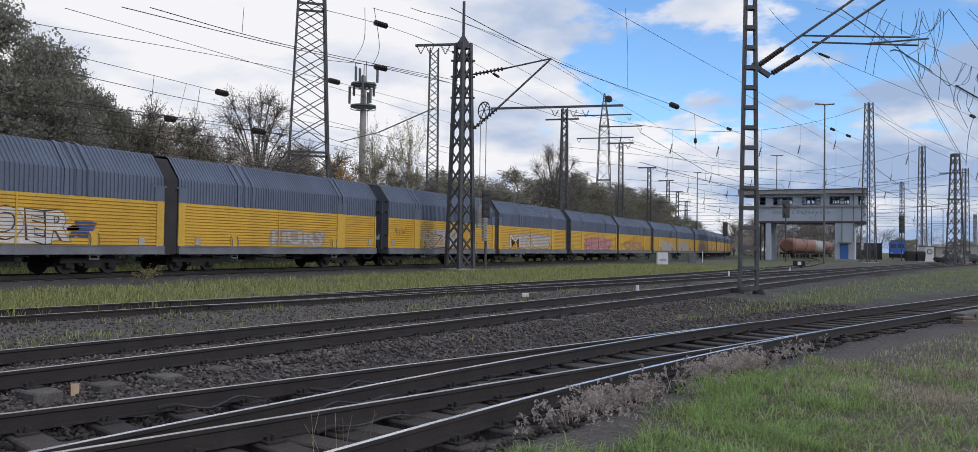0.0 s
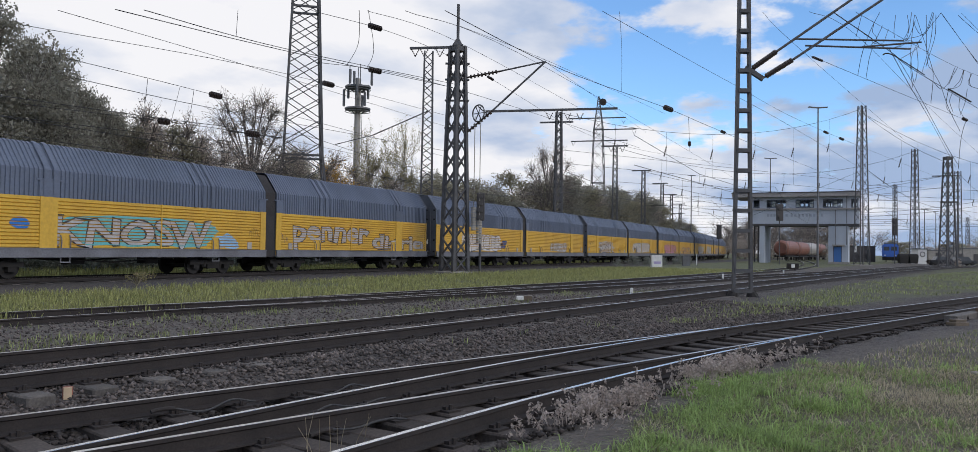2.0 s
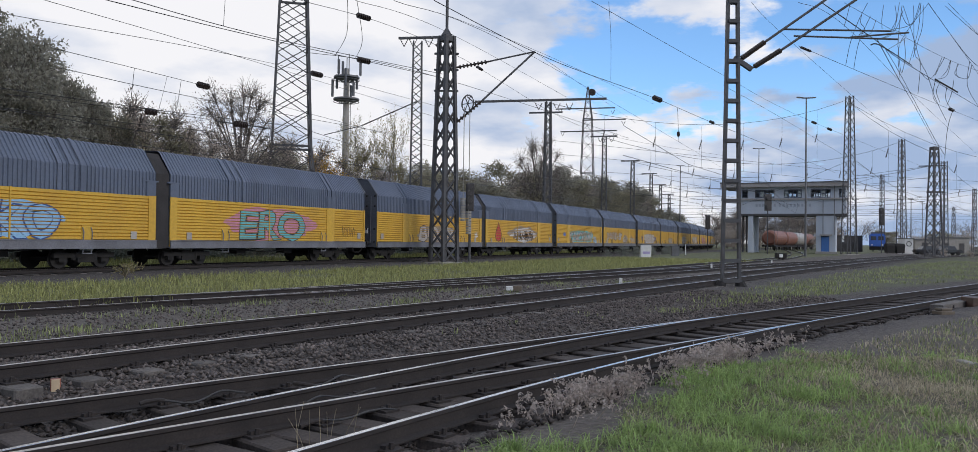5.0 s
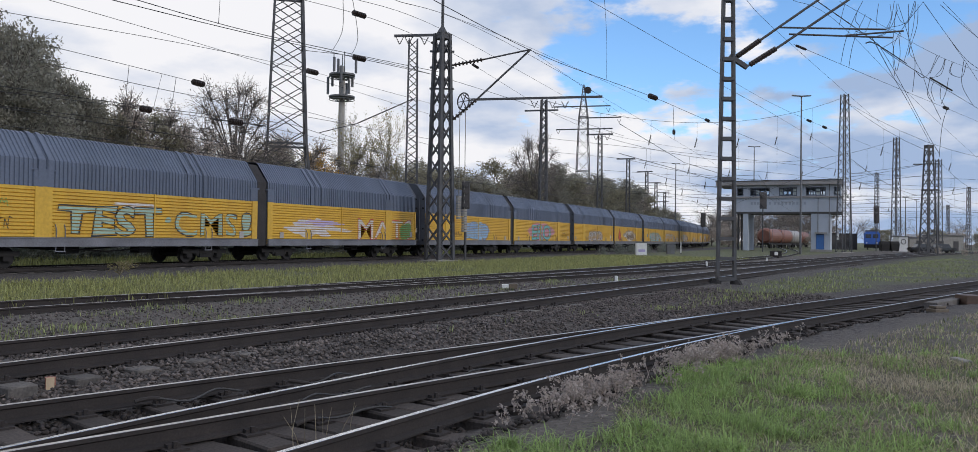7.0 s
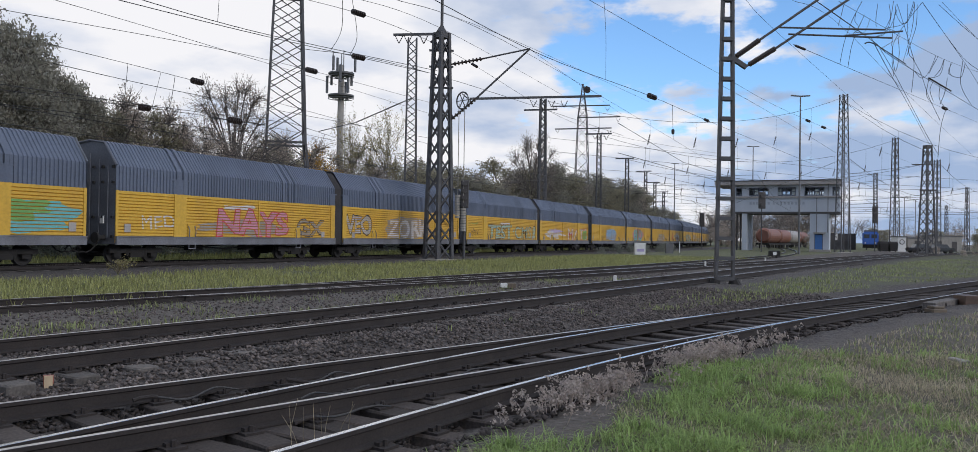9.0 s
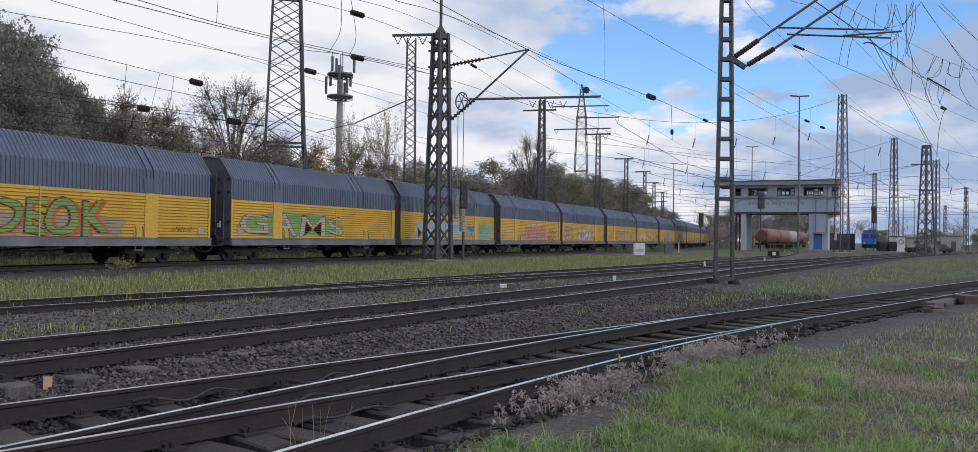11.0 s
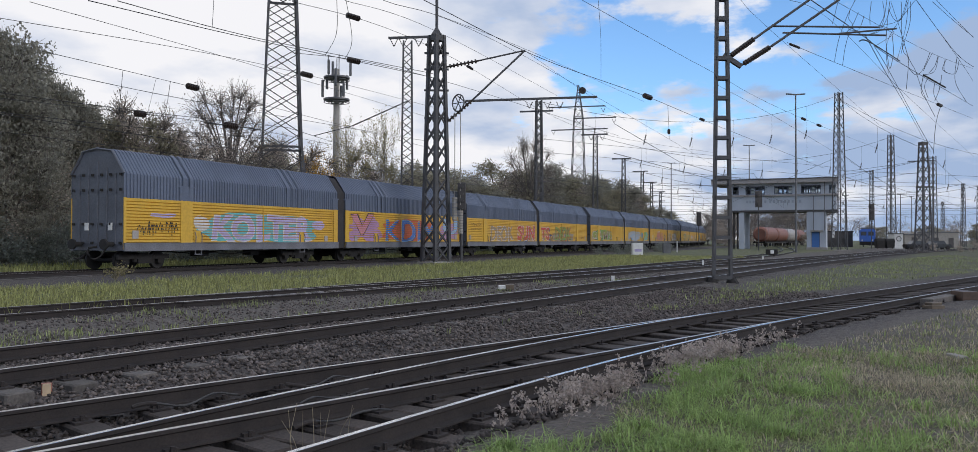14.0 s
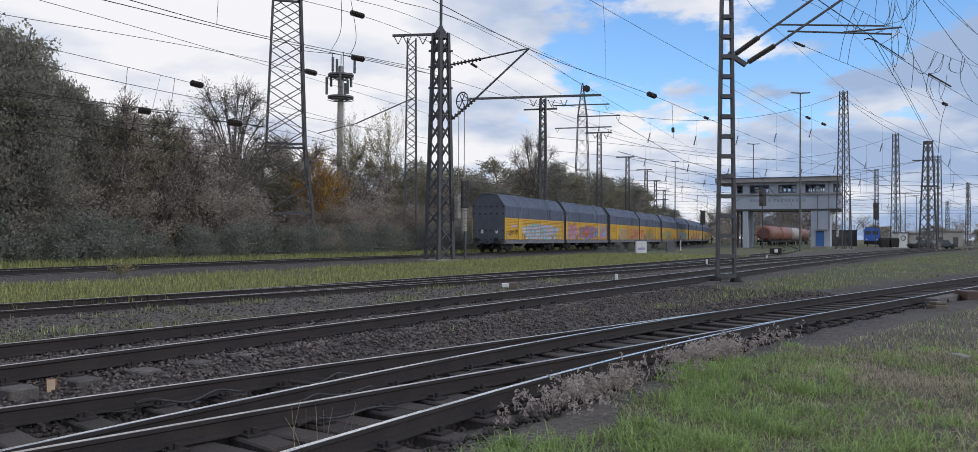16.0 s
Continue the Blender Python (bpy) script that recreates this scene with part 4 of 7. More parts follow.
# ---- colour light signals ----
def signal(label, x, y, zb, zt, w, lamps=3):
    m = thing("railway_signal", pose(x, y, 0, 0, 0, VIEW - 90), label, "signal", "signals")
    part("post", tube(B(), [(0, 0.1, -0.1), (0, 0.1, zt)], 0.08, 8), M_STEEL, m)
    bm = box(B(), -w / 2, w / 2, -0.05, 0.05, zb, zt)
    bmesh.ops.bevel(bm, geom=bm.edges[:], offset=0.04, segments=1, affect="EDGES")
    s = part("signal_screen", bm, M_DARKTRIM, m)
    for k in range(lamps):
        z = zb + (zt - zb) * (k + 0.5) / lamps
        part("hood", tube(B(), [(0, -0.05, z), (0, -0.3, z)], w * 0.28, 10), M_DARKTRIM, s)


signal("black colour light signal before the signal box", 118.6, 12.0, 6.0, 8.3, 1.0, 2)
signal("black colour light signal by the running line", 44.8, 21.9, 3.2, 4.9, 0.5, 4)
signal("far colour light signal", 153.0, 26.0, 4.0, 6.6, 0.9, 3)
signal("far colour light signal between the sidings", 160.0, -3.0, 5.0, 8.0, 1.0, 3)


# ---- trees and shrubs ----
def foliage(name, a, b, tint=-0.25):
    m = mat(name, a, b, 0.75, scale=0.9, fine=6.0, bump=0, amount=0.35, random_tint=tint, spread=0.3)
    bs = m.node_tree.nodes["Principled BSDF"]
    bs.inputs["Subsurface Weight"].default_value = 0.0
    tr = m.node_tree.nodes.new("ShaderNodeBsdfTranslucent")
    mx = m.node_tree.nodes.new("ShaderNodeMixShader")
    mx.inputs[0].default_value = 0.5
    col = bs.inputs["Base Color"].links[0].from_socket
    m.node_tree.links.new(col, tr.inputs[0])
    out = m.node_tree.nodes["Material Output"]
    m.node_tree.links.new(bs.outputs[0], mx.inputs[1]); m.node_tree.links.new(tr.outputs[0], mx.inputs[2])
    m.node_tree.links.new(mx.outputs[0], out.inputs[0])
    return m


# dark, brown, olive and bramble leaves: haze put into the colour, lifted and greyed
M_LEAF_DARK = foliage("dark_autumn_leaves", (0.330, 0.315, 0.255), (0.235, 0.230, 0.190))
M_LEAF_BROWN = foliage("brown_autumn_leaves", (0.480, 0.410, 0.345), (0.350, 0.310, 0.265))
M_LEAF_OLIVE = foliage("olive_autumn_leaves", (0.350, 0.320, 0.225), (0.245, 0.230, 0.165))
M_LEAF_GOLD = foliage("golden_autumn_leaves", (0.52, 0.30, 0.045), (0.36, 0.20, 0.035))
M_LEAF_POPLAR = foliage("poplar_leaves", (0.33, 0.29, 0.14), (0.21, 0.19, 0.10))
M_LEAF_BRAMBLE = foliage("bramble_leaves", (0.280, 0.295, 0.255), (0.200, 0.215, 0.185))


def raw_mesh(name, verts, faces, material):
    """A mesh from arrays of places and of equal-sized faces."""
    verts, faces = np.asarray(verts, dtype=np.float32), np.asarray(faces, dtype=np.int32)
    me = bpy.data.meshes.new(name)
    k = faces.shape[1]
    me.vertices.add(len(verts)); me.vertices.foreach_set("co", verts.ravel())
    me.loops.add(faces.size); me.loops.foreach_set("vertex_index", faces.ravel())
    me.polygons.add(len(faces)); me.polygons.foreach_set("loop_start", np.arange(0, faces.size, k, dtype=np.int32))
    me.update(calc_edges=True)
    me.materials.append(material)
    return me


def leaf_quads(rng, centres, size, droop=0.2):
    """A small bent leaf spray at each centre."""
    c = np.asarray(centres, dtype=np.float32)
    n = len(c)
    u = rng.normal(size=(n, 3)); u /= np.linalg.norm(u, axis=1, keepdims=True)
    w = rng.normal(size=(n, 3)); w -= u * (u * w).sum(1, keepdims=True); w /= np.linalg.norm(w, axis=1, keepdims=True)
    s = size * rng.uniform(0.5, 1.4, (n, 1))
    v = np.stack([c - u * s * 0.5, c + w * s * 0.32, c + u * s * 0.5 + np.array([0, 0, -droop]) * s, c - w * s * 0.32], 1).reshape(-1, 3)
    return v, np.arange(4 * n).reshape(n, 4)


def grow(rng, height, spread, levels, kids, lean, first=0.25, r0=None):
    """Branch paths of a tree: lists of points with radii, and the outer twig points."""
    paths, tips = [], []

    def limb(p, d, length, r, level):
        pts, n = [p.copy()], 5
        for i in range(n):
            d = (d + Vector(rng.normal(size=3)) * 0.16 + Vector((0, 0, 0.06 if level else 0.02))).normalized()
            p = p + d * (length / n)
            pts.append(p.copy())
        paths.append((pts, r, r * (0.45 if level < levels else 0.3), level))
        if level >= levels - 1:
            tips.extend(pts[1:])
        if level < levels:
            m = kids[level]
            for j in range(m):
                t = first + (1 - first) * (j + rng.uniform(0, 1)) / m if level == 0 else 0.25 + 0.75 * (j + rng.uniform(0, 1)) / m
                k = min(int(t * n), n - 1)
                q = pts[k].lerp(pts[k + 1], t * n - k)
                side = Vector(rng.normal(size=3)); side.z *= 0.35
                side = (side - d * side.dot(d)).normalized()
                nd = (d * lean + side * spread).normalized()
                limb(q, nd, length * (0.62 - 0.22 * t if level == 0 else 0.6) * rng.uniform(0.75, 1.2), r * (0.5 - 0.15 * t), level + 1)
    limb(Vector((0, 0, -0.15)), Vector((0, 0, 1)), height, r0 or height * 0.016, 0)
    return paths, tips


def make_tree(label, seed, height, spread, lean, leaves, size, material, levels=3, kids=(11, 6, 4), first=0.25, jitter=0.5, name="tree", category="tree", bark=None, r0=None):
    rng = np.random.default_rng(seed)
    paths, tips = grow(rng, height, spread, levels, kids, lean, first, r0)
    bm = B()
    for pts, ra, rb, level in paths:
        tube(bm, pts if level < 2 else pts[::2] + [pts[-1]] if len(pts) % 2 == 0 else pts[::2], max(ra, 0.012), (8, 5, 4, 3, 3)[level], max(rb, 0.008), caps=False)
    m = thing(name, Matrix(), label, category, "trees along the line")
    part("trunk", bm, bark or M_BARK, m, "branching trunk and twigs")
    c = np.array([tips[i] for i in rng.integers(0, len(tips), leaves)], dtype=np.float32) + rng.normal(size=(leaves, 3)) * jitter * np.array([1, 1, 0.7])
    c[:, 2] = np.maximum(c[:, 2], 0.05)
    v, f = leaf_quads(rng, c, size)
    crown = new("crown", raw_mesh("crown", v, f, material))
    crown.parent = m
    tagged(crown, "thin autumn leaves")
    return m


def make_round_tree(label, seed, height, width, lumps, leaves, size, material, low=0.12, fill=0.45, twigs=16, limb=0.008, fine=0.03):
    """A broad tree: a forked trunk, a limb to each clump of the crown, twigs and leaves round every clump."""
    rng = np.random.default_rng(seed)
    m = thing("tree", Matrix(), label, "tree", "trees along the line")
    bm, c = B(), []
    for i in range(lumps):
        f = low + (0.86 - low) * (i + rng.uniform(0, 1)) / lumps
        reach = width / 2 * math.sin(math.pi * min(0.97, 0.10 + 0.80 * f)) ** 0.7
        a, k = i * 2.4 + rng.uniform(-0.5, 0.5), math.sqrt(rng.uniform(0.1, 1)) * 0.78
        at = Vector((math.cos(a) * reach * k, math.sin(a) * reach * k, height * f))
        r = width * rng.uniform(0.14, 0.23) * (1.0 if f < 0.6 else 0.8)
        root = Vector((0, 0, height * max(0.08, f * 0.55 - 0.05)))
        mid = root.lerp(at, 0.5) + Vector((0, 0, 0.06 * height))
        tube(bm, [root, mid, at], limb * height, 5, 0.003 * height, caps=False)
        for _ in range(twigs):
            d = Vector(rng.normal(size=3)); d.z += 0.3
            e = at + d.normalized() * r * rng.uniform(0.8, 1.15)
            tube(bm, [at.lerp(mid, rng.uniform(0, 0.4)), at.lerp(e, 0.5) + Vector(rng.normal(size=3)) * 0.12, e], fine, 3, 0.007, caps=False)
        n = int(leaves / lumps)
        d = rng.normal(size=(n, 3)); d /= np.linalg.norm(d, axis=1, keepdims=True)
        bulge = 1 + 0.30 * np.sin(d[:, :1] * 5 + i) * np.cos(d[:, 1:2] * 6 + 2 * i) + 0.25 * np.sin(d[:, 2:] * 9 + i)
        c.append(np.array(at) + d * r * bulge * rng.uniform(0.15, 1.0, (n, 1)) ** fill * np.array([1, 1, 0.8]))
    tube(bm, [(0, 0, -0.15), (0.05, 0.02, height * 0.3), (0, 0.1, height * 0.62)], 0.017 * height, 8, 0.006 * height, caps=False)
    part("trunk", bm, M_BARK, m, "branching trunk and twigs")
    c = np.concatenate(c)
    c[:, 2] = np.maximum(c[:, 2], 0.1)
    v, f = leaf_quads(rng, c, size)
    crown = new("crown", raw_mesh("crown", v, f, material))
    crown.parent = m
    tagged(crown, "dense clumps of autumn leaves")
    return m


OAK = make_round_tree("broad tree with dense dark autumn leaves behind the line", 3, 12.0, 8.5, 22, 44000, 0.145, M_LEAF_DARK, twigs=26)
ROUND = make_round_tree("rounded tree with olive-brown leaves behind the line", 6, 10.0, 8.0, 18, 24000, 0.165, M_LEAF_OLIVE, low=0.08, twigs=22)
THIN = make_round_tree("open twiggy tree with thinning brown leaves", 14, 10.0, 6.5, 20, 9000, 0.12, M_LEAF_BROWN, low=0.15, fill=0.7, twigs=40)
BARE = make_round_tree("round-headed nearly bare tree with fine branches", 8, 12.0, 6.6, 30, 2600, 0.12, M_LEAF_BROWN, low=0.42, fill=0.8, twigs=34, limb=0.004, fine=0.014)
BARE_B = make_tree("thin leafless tree behind the line", 12, 10.0, 0.8, 1.0, 600, 0.16, M_LEAF_BROWN, kids=(11, 5, 3), first=0.2, jitter=0.2)
POPLAR = make_tree("slender poplar with sparse yellow-brown leaves", 21, 12.5, 0.7, 1.0, 7600, 0.20, M_LEAF_POPLAR, kids=(16, 5, 3), first=0.2, jitter=0.25)
GOLD = make_tree("small golden autumn tree behind the line", 31, 8.5, 0.8, 0.9, 5500, 0.22, M_LEAF_GOLD, kids=(11, 5, 3), first=0.2, jitter=0.28)
SHRUB = make_tree("dense brown-green shrub at the foot of the trees", 41, 4.5, 1.1, 0.7, 5200, 0.15, M_LEAF_BROWN, kids=(8, 4, 2), first=0.02, jitter=0.35, name="shrub", category="shrub", r0=0.05)
BRAMBLE = make_tree("low dark bramble thicket beside the running line", 44, 2.2, 1.4, 0.4, 4200, 0.11, M_LEAF_BRAMBLE, kids=(6, 4, 1), first=0.0, jitter=0.4, name="bramble_bush", category="bush", r0=0.03)


def tall(kind):
    """Height of a kind's crown, leaving out the topmost twigs."""
    zs = [v.co.z for c in kind.children for v in c.data.vertices]
    return float(np.percentile(zs, 99))


TALL = {k: tall(k) for k in (OAK, ROUND, THIN, BARE, BARE_B, POPLAR, GOLD, SHRUB, BRAMBLE)}
PLANTED = []


def plant(kind, x, y, height, wide=1.0):
    s = height / TALL[kind]
    m = Matrix.LocRotScale((x, y, -0.02), Euler((0, 0, random.uniform(0, 6.28))), (s * wide, s * wide, s))
    c = kind if kind not in PLANTED else copy_thing(kind, Matrix())
    PLANTED.append(kind)
    c.matrix_basis = m
    return c


random.seed(11)
# the tall group where the wood begins, then lower growth with single trees
for kind, x, y, h, w in ((OAK, 25.0, 39.5, 13.4, 0.9), (OAK, 28.4, 40.5, 11.9, 0.5), (OAK, 26.5, 37.4, 9.0, 0.8), (OAK, 31.2, 40.6, 10.6, 0.62), (OAK, 32.8, 40.4, 9.6, 0.62), (THIN, 34.0, 39.6, 9.4, 0.8), (OAK, 34.6, 41.0, 9.0, 0.7), (ROUND, 36.4, 40.2, 8.6, 0.9), (THIN, 36.6, 38.6, 8.9, 0.7), (BARE_B, 36.0, 38.0, 9.3, 0.8), (ROUND, 39.0, 41.0, 7.2, 0.9), (THIN, 38.6, 38.4, 7.9, 0.9), (THIN, 41.4, 40.0, 7.7, 1.0), (BARE_B, 43.5, 39.0, 8.2, 1.0), (BARE_B, 40.2, 38.0, 8.4, 0.9), (ROUND, 42.0, 41.5, 6.4, 1.0), (BARE, 45.2, 40.4, 12.3, 1.0), (BARE_B, 48.5, 43.0, 8.6, 1.0), (ROUND, 48.5, 45.0, 6.2, 1.0), (THIN, 53.5, 44.0, 8.0, 1.0), (ROUND, 52.0, 43.5, 8.0, 1.1), (THIN, 55.5, 43.0, 9.6, 0.9), (BARE_B, 54.0, 41.5, 8.2, 1.0), (ROUND, 58.5, 46.5, 9.6, 0.9), (GOLD, 55.2, 39.6, 8.0, 0.8), (GOLD, 57.0, 40.4, 7.6, 0.8), (POPLAR, 63.2, 42.0, 12.4, 0.6), (POPLAR, 68.4, 42.2, 13.4, 0.6), (THIN, 66.0, 44.5, 9.6, 0.8), (ROUND, 71.0, 41.5, 8.6, 1.0), (THIN, 62.0, 40.0, 7.4, 1.1), (ROUND, 75.0, 42.0, 7.5, 1.2), (BARE_B, 56.0, 40.5, 7.8, 1.0), (BARE_B, 59.0, 41.0, 7.4, 1.1), (THIN, 72.5, 39.0, 7.2, 1.1)):
    plant(kind, x, y, h, w)
# the belt of trees further on
for i in range(22):
    x = 82 + i * 5.2 + random.uniform(-1.5, 1.5)
    top = 9.2 if x < 98 else 12.0 if x < 178 else 8.5
    plant((ROUND, OAK, ROUND, THIN)[i % 4], x, 41 + 0.02 * (x - 80) + random.uniform(-1.5, 3), top * random.uniform(0.86, 1.06), 1.15)
plant(BARE, 101.5, 39.5, 15.2, 0.8)
for i in range(9):
    x = 196 + i * 14
    plant(ROUND, x, 44 + 0.19 * (x - 196) + random.uniform(-2, 2), random.uniform(6, 9), 1.5)
# bare woods beyond the signal box
for i in range(26):
    x = 226 + random.uniform(0, 40)
    plant((BARE_B, THIN, BARE_B)[i % 3], x, x * (0.03 + 0.0052 * i) + random.uniform(-1, 1), random.uniform(8.5, 12.0), 1.3)
# undergrowth
for i in range(38):
    x = 22 + i * 1.6 + random.uniform(-0.5, 0.5)
    clear = 45.0 < x < 52.5   # only low growth round the pylon's foot
    plant(SHRUB, x, (35.6 if clear else 37.6 + random.uniform(-1.0, 2.6)), random.uniform(1.8, 2.6) if clear else random.uniform(3.4, 5.6), 1.15)
for i in range(20):
    x = 24 + i * 2.9 + random.uniform(-0.8, 0.8)
    plant(SHRUB, x, 43.2 + random.uniform(-1.0, 3.0), random.uniform(4.8, 6.8), 1.1)
for i in range(34):
    x = 22 + i * 1.7 + random.uniform(-0.6, 0.6)
    plant(BRAMBLE, x, 35.3 + random.uniform(-0.5, 0.7), random.uniform(1.6, 2.8), 1.1)
for i in range(14):
    plant(SHRUB, 86 + i * 5, 36.5 + random.uniform(-0.5, 1.5), random.uniform(3.2, 5.0), 1.2)
# growth round the far sidings
for x, y, s in ((195, 26, 1.3), (205, 24, 1.5), (215, 21, 1.4), (222, 16, 1.5), (230, 12, 1.6), (214, 30, 1.7), (240, 6, 1.6), (205, 8, 1.0)):
    plant(BARE_B, x, y, s * 6.0, 1.6)
    plant(SHRUB, x + 2, y + 1.5, s * 3.4, 2.0)
for x, y, s in ((160, -22.5, 5.2), (165, -25.5, 5.0), (172, -29.0, 6.0), (118, -9.2, 1.2), (111, -11.5, 1.0), (116, -13.5, 1.5)):
    plant(SHRUB, x, y, s, 1.2)
for i in range(12):
    plant(BARE_B, 290 + 9 * i, 20 - 9 * i + random.uniform(-5, 5), random.uniform(8, 11), 1.5)
for i in range(11):
    plant((ROUND, SHRUB)[i % 2], 225 + 7 * i, -6 - 6.2 * i + random.uniform(-2, 2), random.uniform(4.0, 6.0), 1.7)
for i in range(9):
    plant(BRAMBLE, 76 + 4 * i + random.uniform(-1, 1), 21.5 + random.uniform(-0.8, 0.8), random.uniform(0.7, 1.2), 1.2)


# ---- grass, weeds and loose stones ----
def scatter_grass(name, label, seed, count, place, hmin, hmax, width, material, bend=0.5, category="grass"):
    rng = np.random.default_rng(seed)
    p = place(rng, count)
    n = len(p)
    h = rng.uniform(hmin, hmax, n)
    a = rng.uniform(0, 2 * np.pi, n)
    b = rng.uniform(0.1, bend, n) * h
    side = np.stack([np.cos(a), np.sin(a), np.zeros(n)], 1) * (width * rng.uniform(0.6, 1.3, n))[:, None]
    dr = np.stack([-np.sin(a), np.cos(a), np.zeros(n)], 1)
    up = np.array([0, 0, 1.0])
    m1 = p + dr * (b * 0.35)[:, None] + up * (h * 0.6)[:, None]
    t = p + dr * b[:, None] + up * (h * (1 - 0.35 * b / h))[:, None]
    v = np.stack([p - side, p + side, m1 + side * 0.7, m1 - side * 0.7, t + side * 0.08, t - side * 0.08], 1).reshape(-1, 3)
    i = np.arange(n)[:, None] * 6
    f = np.concatenate([i + np.array([[0, 1, 2, 3]]), i + np.array([[3, 2, 4, 5]])])
    ob = new(name, raw_mesh(name, v, f, material))
    return tagged(ob, label, category, kind="stuff")


M_GRASS = foliage("verge_grass", (0.33, 0.37, 0.16), (0.18, 0.21, 0.09), -0.6)
M_GRASS_BRIGHT = foliage("bright_grass", (0.37, 0.49, 0.18), (0.23, 0.33, 0.11), -0.4)
M_STRAW = foliage("dry_straw_grass", (0.52, 0.46, 0.34), (0.33, 0.28, 0.20), -0.4)
M_GRASS_FAR = foliage("strip_grass", (0.38, 0.385, 0.15), (0.24, 0.25, 0.10), -0.5)
M_WEED = foliage("dried_weed", (0.50, 0.44, 0.40), (0.33, 0.28, 0.25), -0.3)


def with_ground(xy):
    return np.array([(x, y, ground_z(x, y) - 0.01) for x, y in xy])


def patchy(rng, count, x0, x1, test, scale, cut, power=1.0):
    out = []
    while len(out) < count:
        x = x0 + (x1 - x0) * rng.uniform() ** power
        y = rng.uniform(-9, 26)
        if test(x, y) and noise.noise((x * scale, y * scale, 3.0)) > cut + rng.uniform(-0.25, 0.25):
            out.append((x, y))
    return with_ground(out)


def off(x, y):
    return y - near_axis(x)


def verge(x, y):
    edge = min(-2.85 + 0.23 * (x - 5.3), -2.05) + 0.5 * noise.noise((x * 0.9, y * 0.9, 0))
    return off(x, y) < edge and x + 1.2 * noise.noise((x * 0.6, y * 0.6, 7)) < 11.3 + 0.8 * max(0.0, 0.4 - y) and -y < x * 0.44 + 2.2


def strawy(x, y):
    """How far the dead grass takes over towards the open side of the verge."""
    return min(1.0, max(0.0, (1.0 - y + 1.5 * noise.noise((x * 0.9, y * 0.9, 4.0))) / 1.2))


def lush(rng, count):
    """Clumps of long blades, fewer where the straw lies."""
    out = []
    while len(out) < count:
        x, y = 3.6 + 8.8 * rng.uniform() ** 1.3, rng.uniform(-5, 4)
        if not verge(x, y) or rng.uniform() < 0.85 * strawy(x, y):
            continue
        r = rng.uniform(0.04, 0.16)
        for _ in range(int(rng.integers(25, 80))):
            out.append((x + rng.normal() * r, y + rng.normal() * r))
    return with_ground(out[:count])


def lawn(rng, count):
    out = []
    while len(out) < count:
        x, y = 3.4 + 10.0 * rng.uniform() ** 1.4, rng.uniform(-6, 4)
        if verge(x, y) and rng.uniform() > 0.75 * strawy(x, y) and noise.noise((x * 1.6, y * 1.6, 2.0)) > -0.35 + rng.uniform(-0.2, 0.2):
            out.append((x, y))
    return with_ground(out)


def thatch(rng, count):
    out = []
    while len(out) < count:
        x, y = 3.4 + 10.0 * rng.uniform() ** 1.3, rng.uniform(-6, 4)
        if verge(x, y) and rng.uniform() < 0.12 + 0.88 * strawy(x, y) and noise.noise((x * 1.1, y * 1.1, 8.0)) > -0.25 + rng.uniform(-0.2, 0.2):
            out.append((x, y))
    return with_ground(out) + np.array([0, 0, 0.012])


scatter_grass("grass", "short green grass on the verge", 1, 44000, lawn, 0.02, 0.075, 0.0036, M_GRASS, 2.2)
scatter_grass("tall_grass", "long bent tufts of bright green grass on the verge", 7, 18000, lush, 0.06, 0.17, 0.0046, M_GRASS_BRIGHT, 2.3)
scatter_grass("dry_grass", "matted straw-coloured dead grass on the verge", 2, 30000, thatch, 0.02, 0.06, 0.0032, M_STRAW, 2.6)
scatter_grass("dry_grass", "long dead stalks lying on the verge", 12, 10000, thatch, 0.04, 0.11, 0.0046, M_STRAW, 2.7)
scatter_grass("dry_grass", "thin dry grass on bare earth", 8, 14000, lambda r, n: patchy(r, n, 8, 30, lambda x, y: off(x, y) < -2.4 and -y < x * 0.44 + 2.2, 0.6, 0.05, 1.2), 0.03, 0.12, 0.005, M_STRAW, 1.5)
scatter_grass("grass", "low weeds on bare earth beyond the verge", 11, 9000, lambda r, n: patchy(r, n, 10, 30, lambda x, y: off(x, y) < -2.4 and -y < x * 0.44 + 2.2, 0.5, 0.0, 1.2), 0.03, 0.13, 0.006, M_GRASS, 1.2)
scatter_grass("grass", "tall green grass strip before the running line", 3, 52000, lambda r, n: patchy(r, n, 9, 70, lambda x, y: 15.6 - 0.11 * x + 0.7 * noise.noise((x * 0.5, 0, 0)) < y < 21.4 + 0.9 * noise.noise((x * 0.4, 3, 0)), 0.3, -0.45, 1.3), 0.06, 0.30, 0.009, M_GRASS_FAR, 1.2)
scatter_grass("grass", "grass between the tracks", 4, 6500, lambda r, n: patchy(r, n, 17, 90, lambda x, y: off(x, y) > 2.4 and y < 8.45 - 0.128 * x - 1.9 - 0.0012 * max(0, x - 40) ** 2 and y > -9, 0.35, -0.05, 1.5), 0.04, 0.16, 0.012, M_GRASS, 0.7)
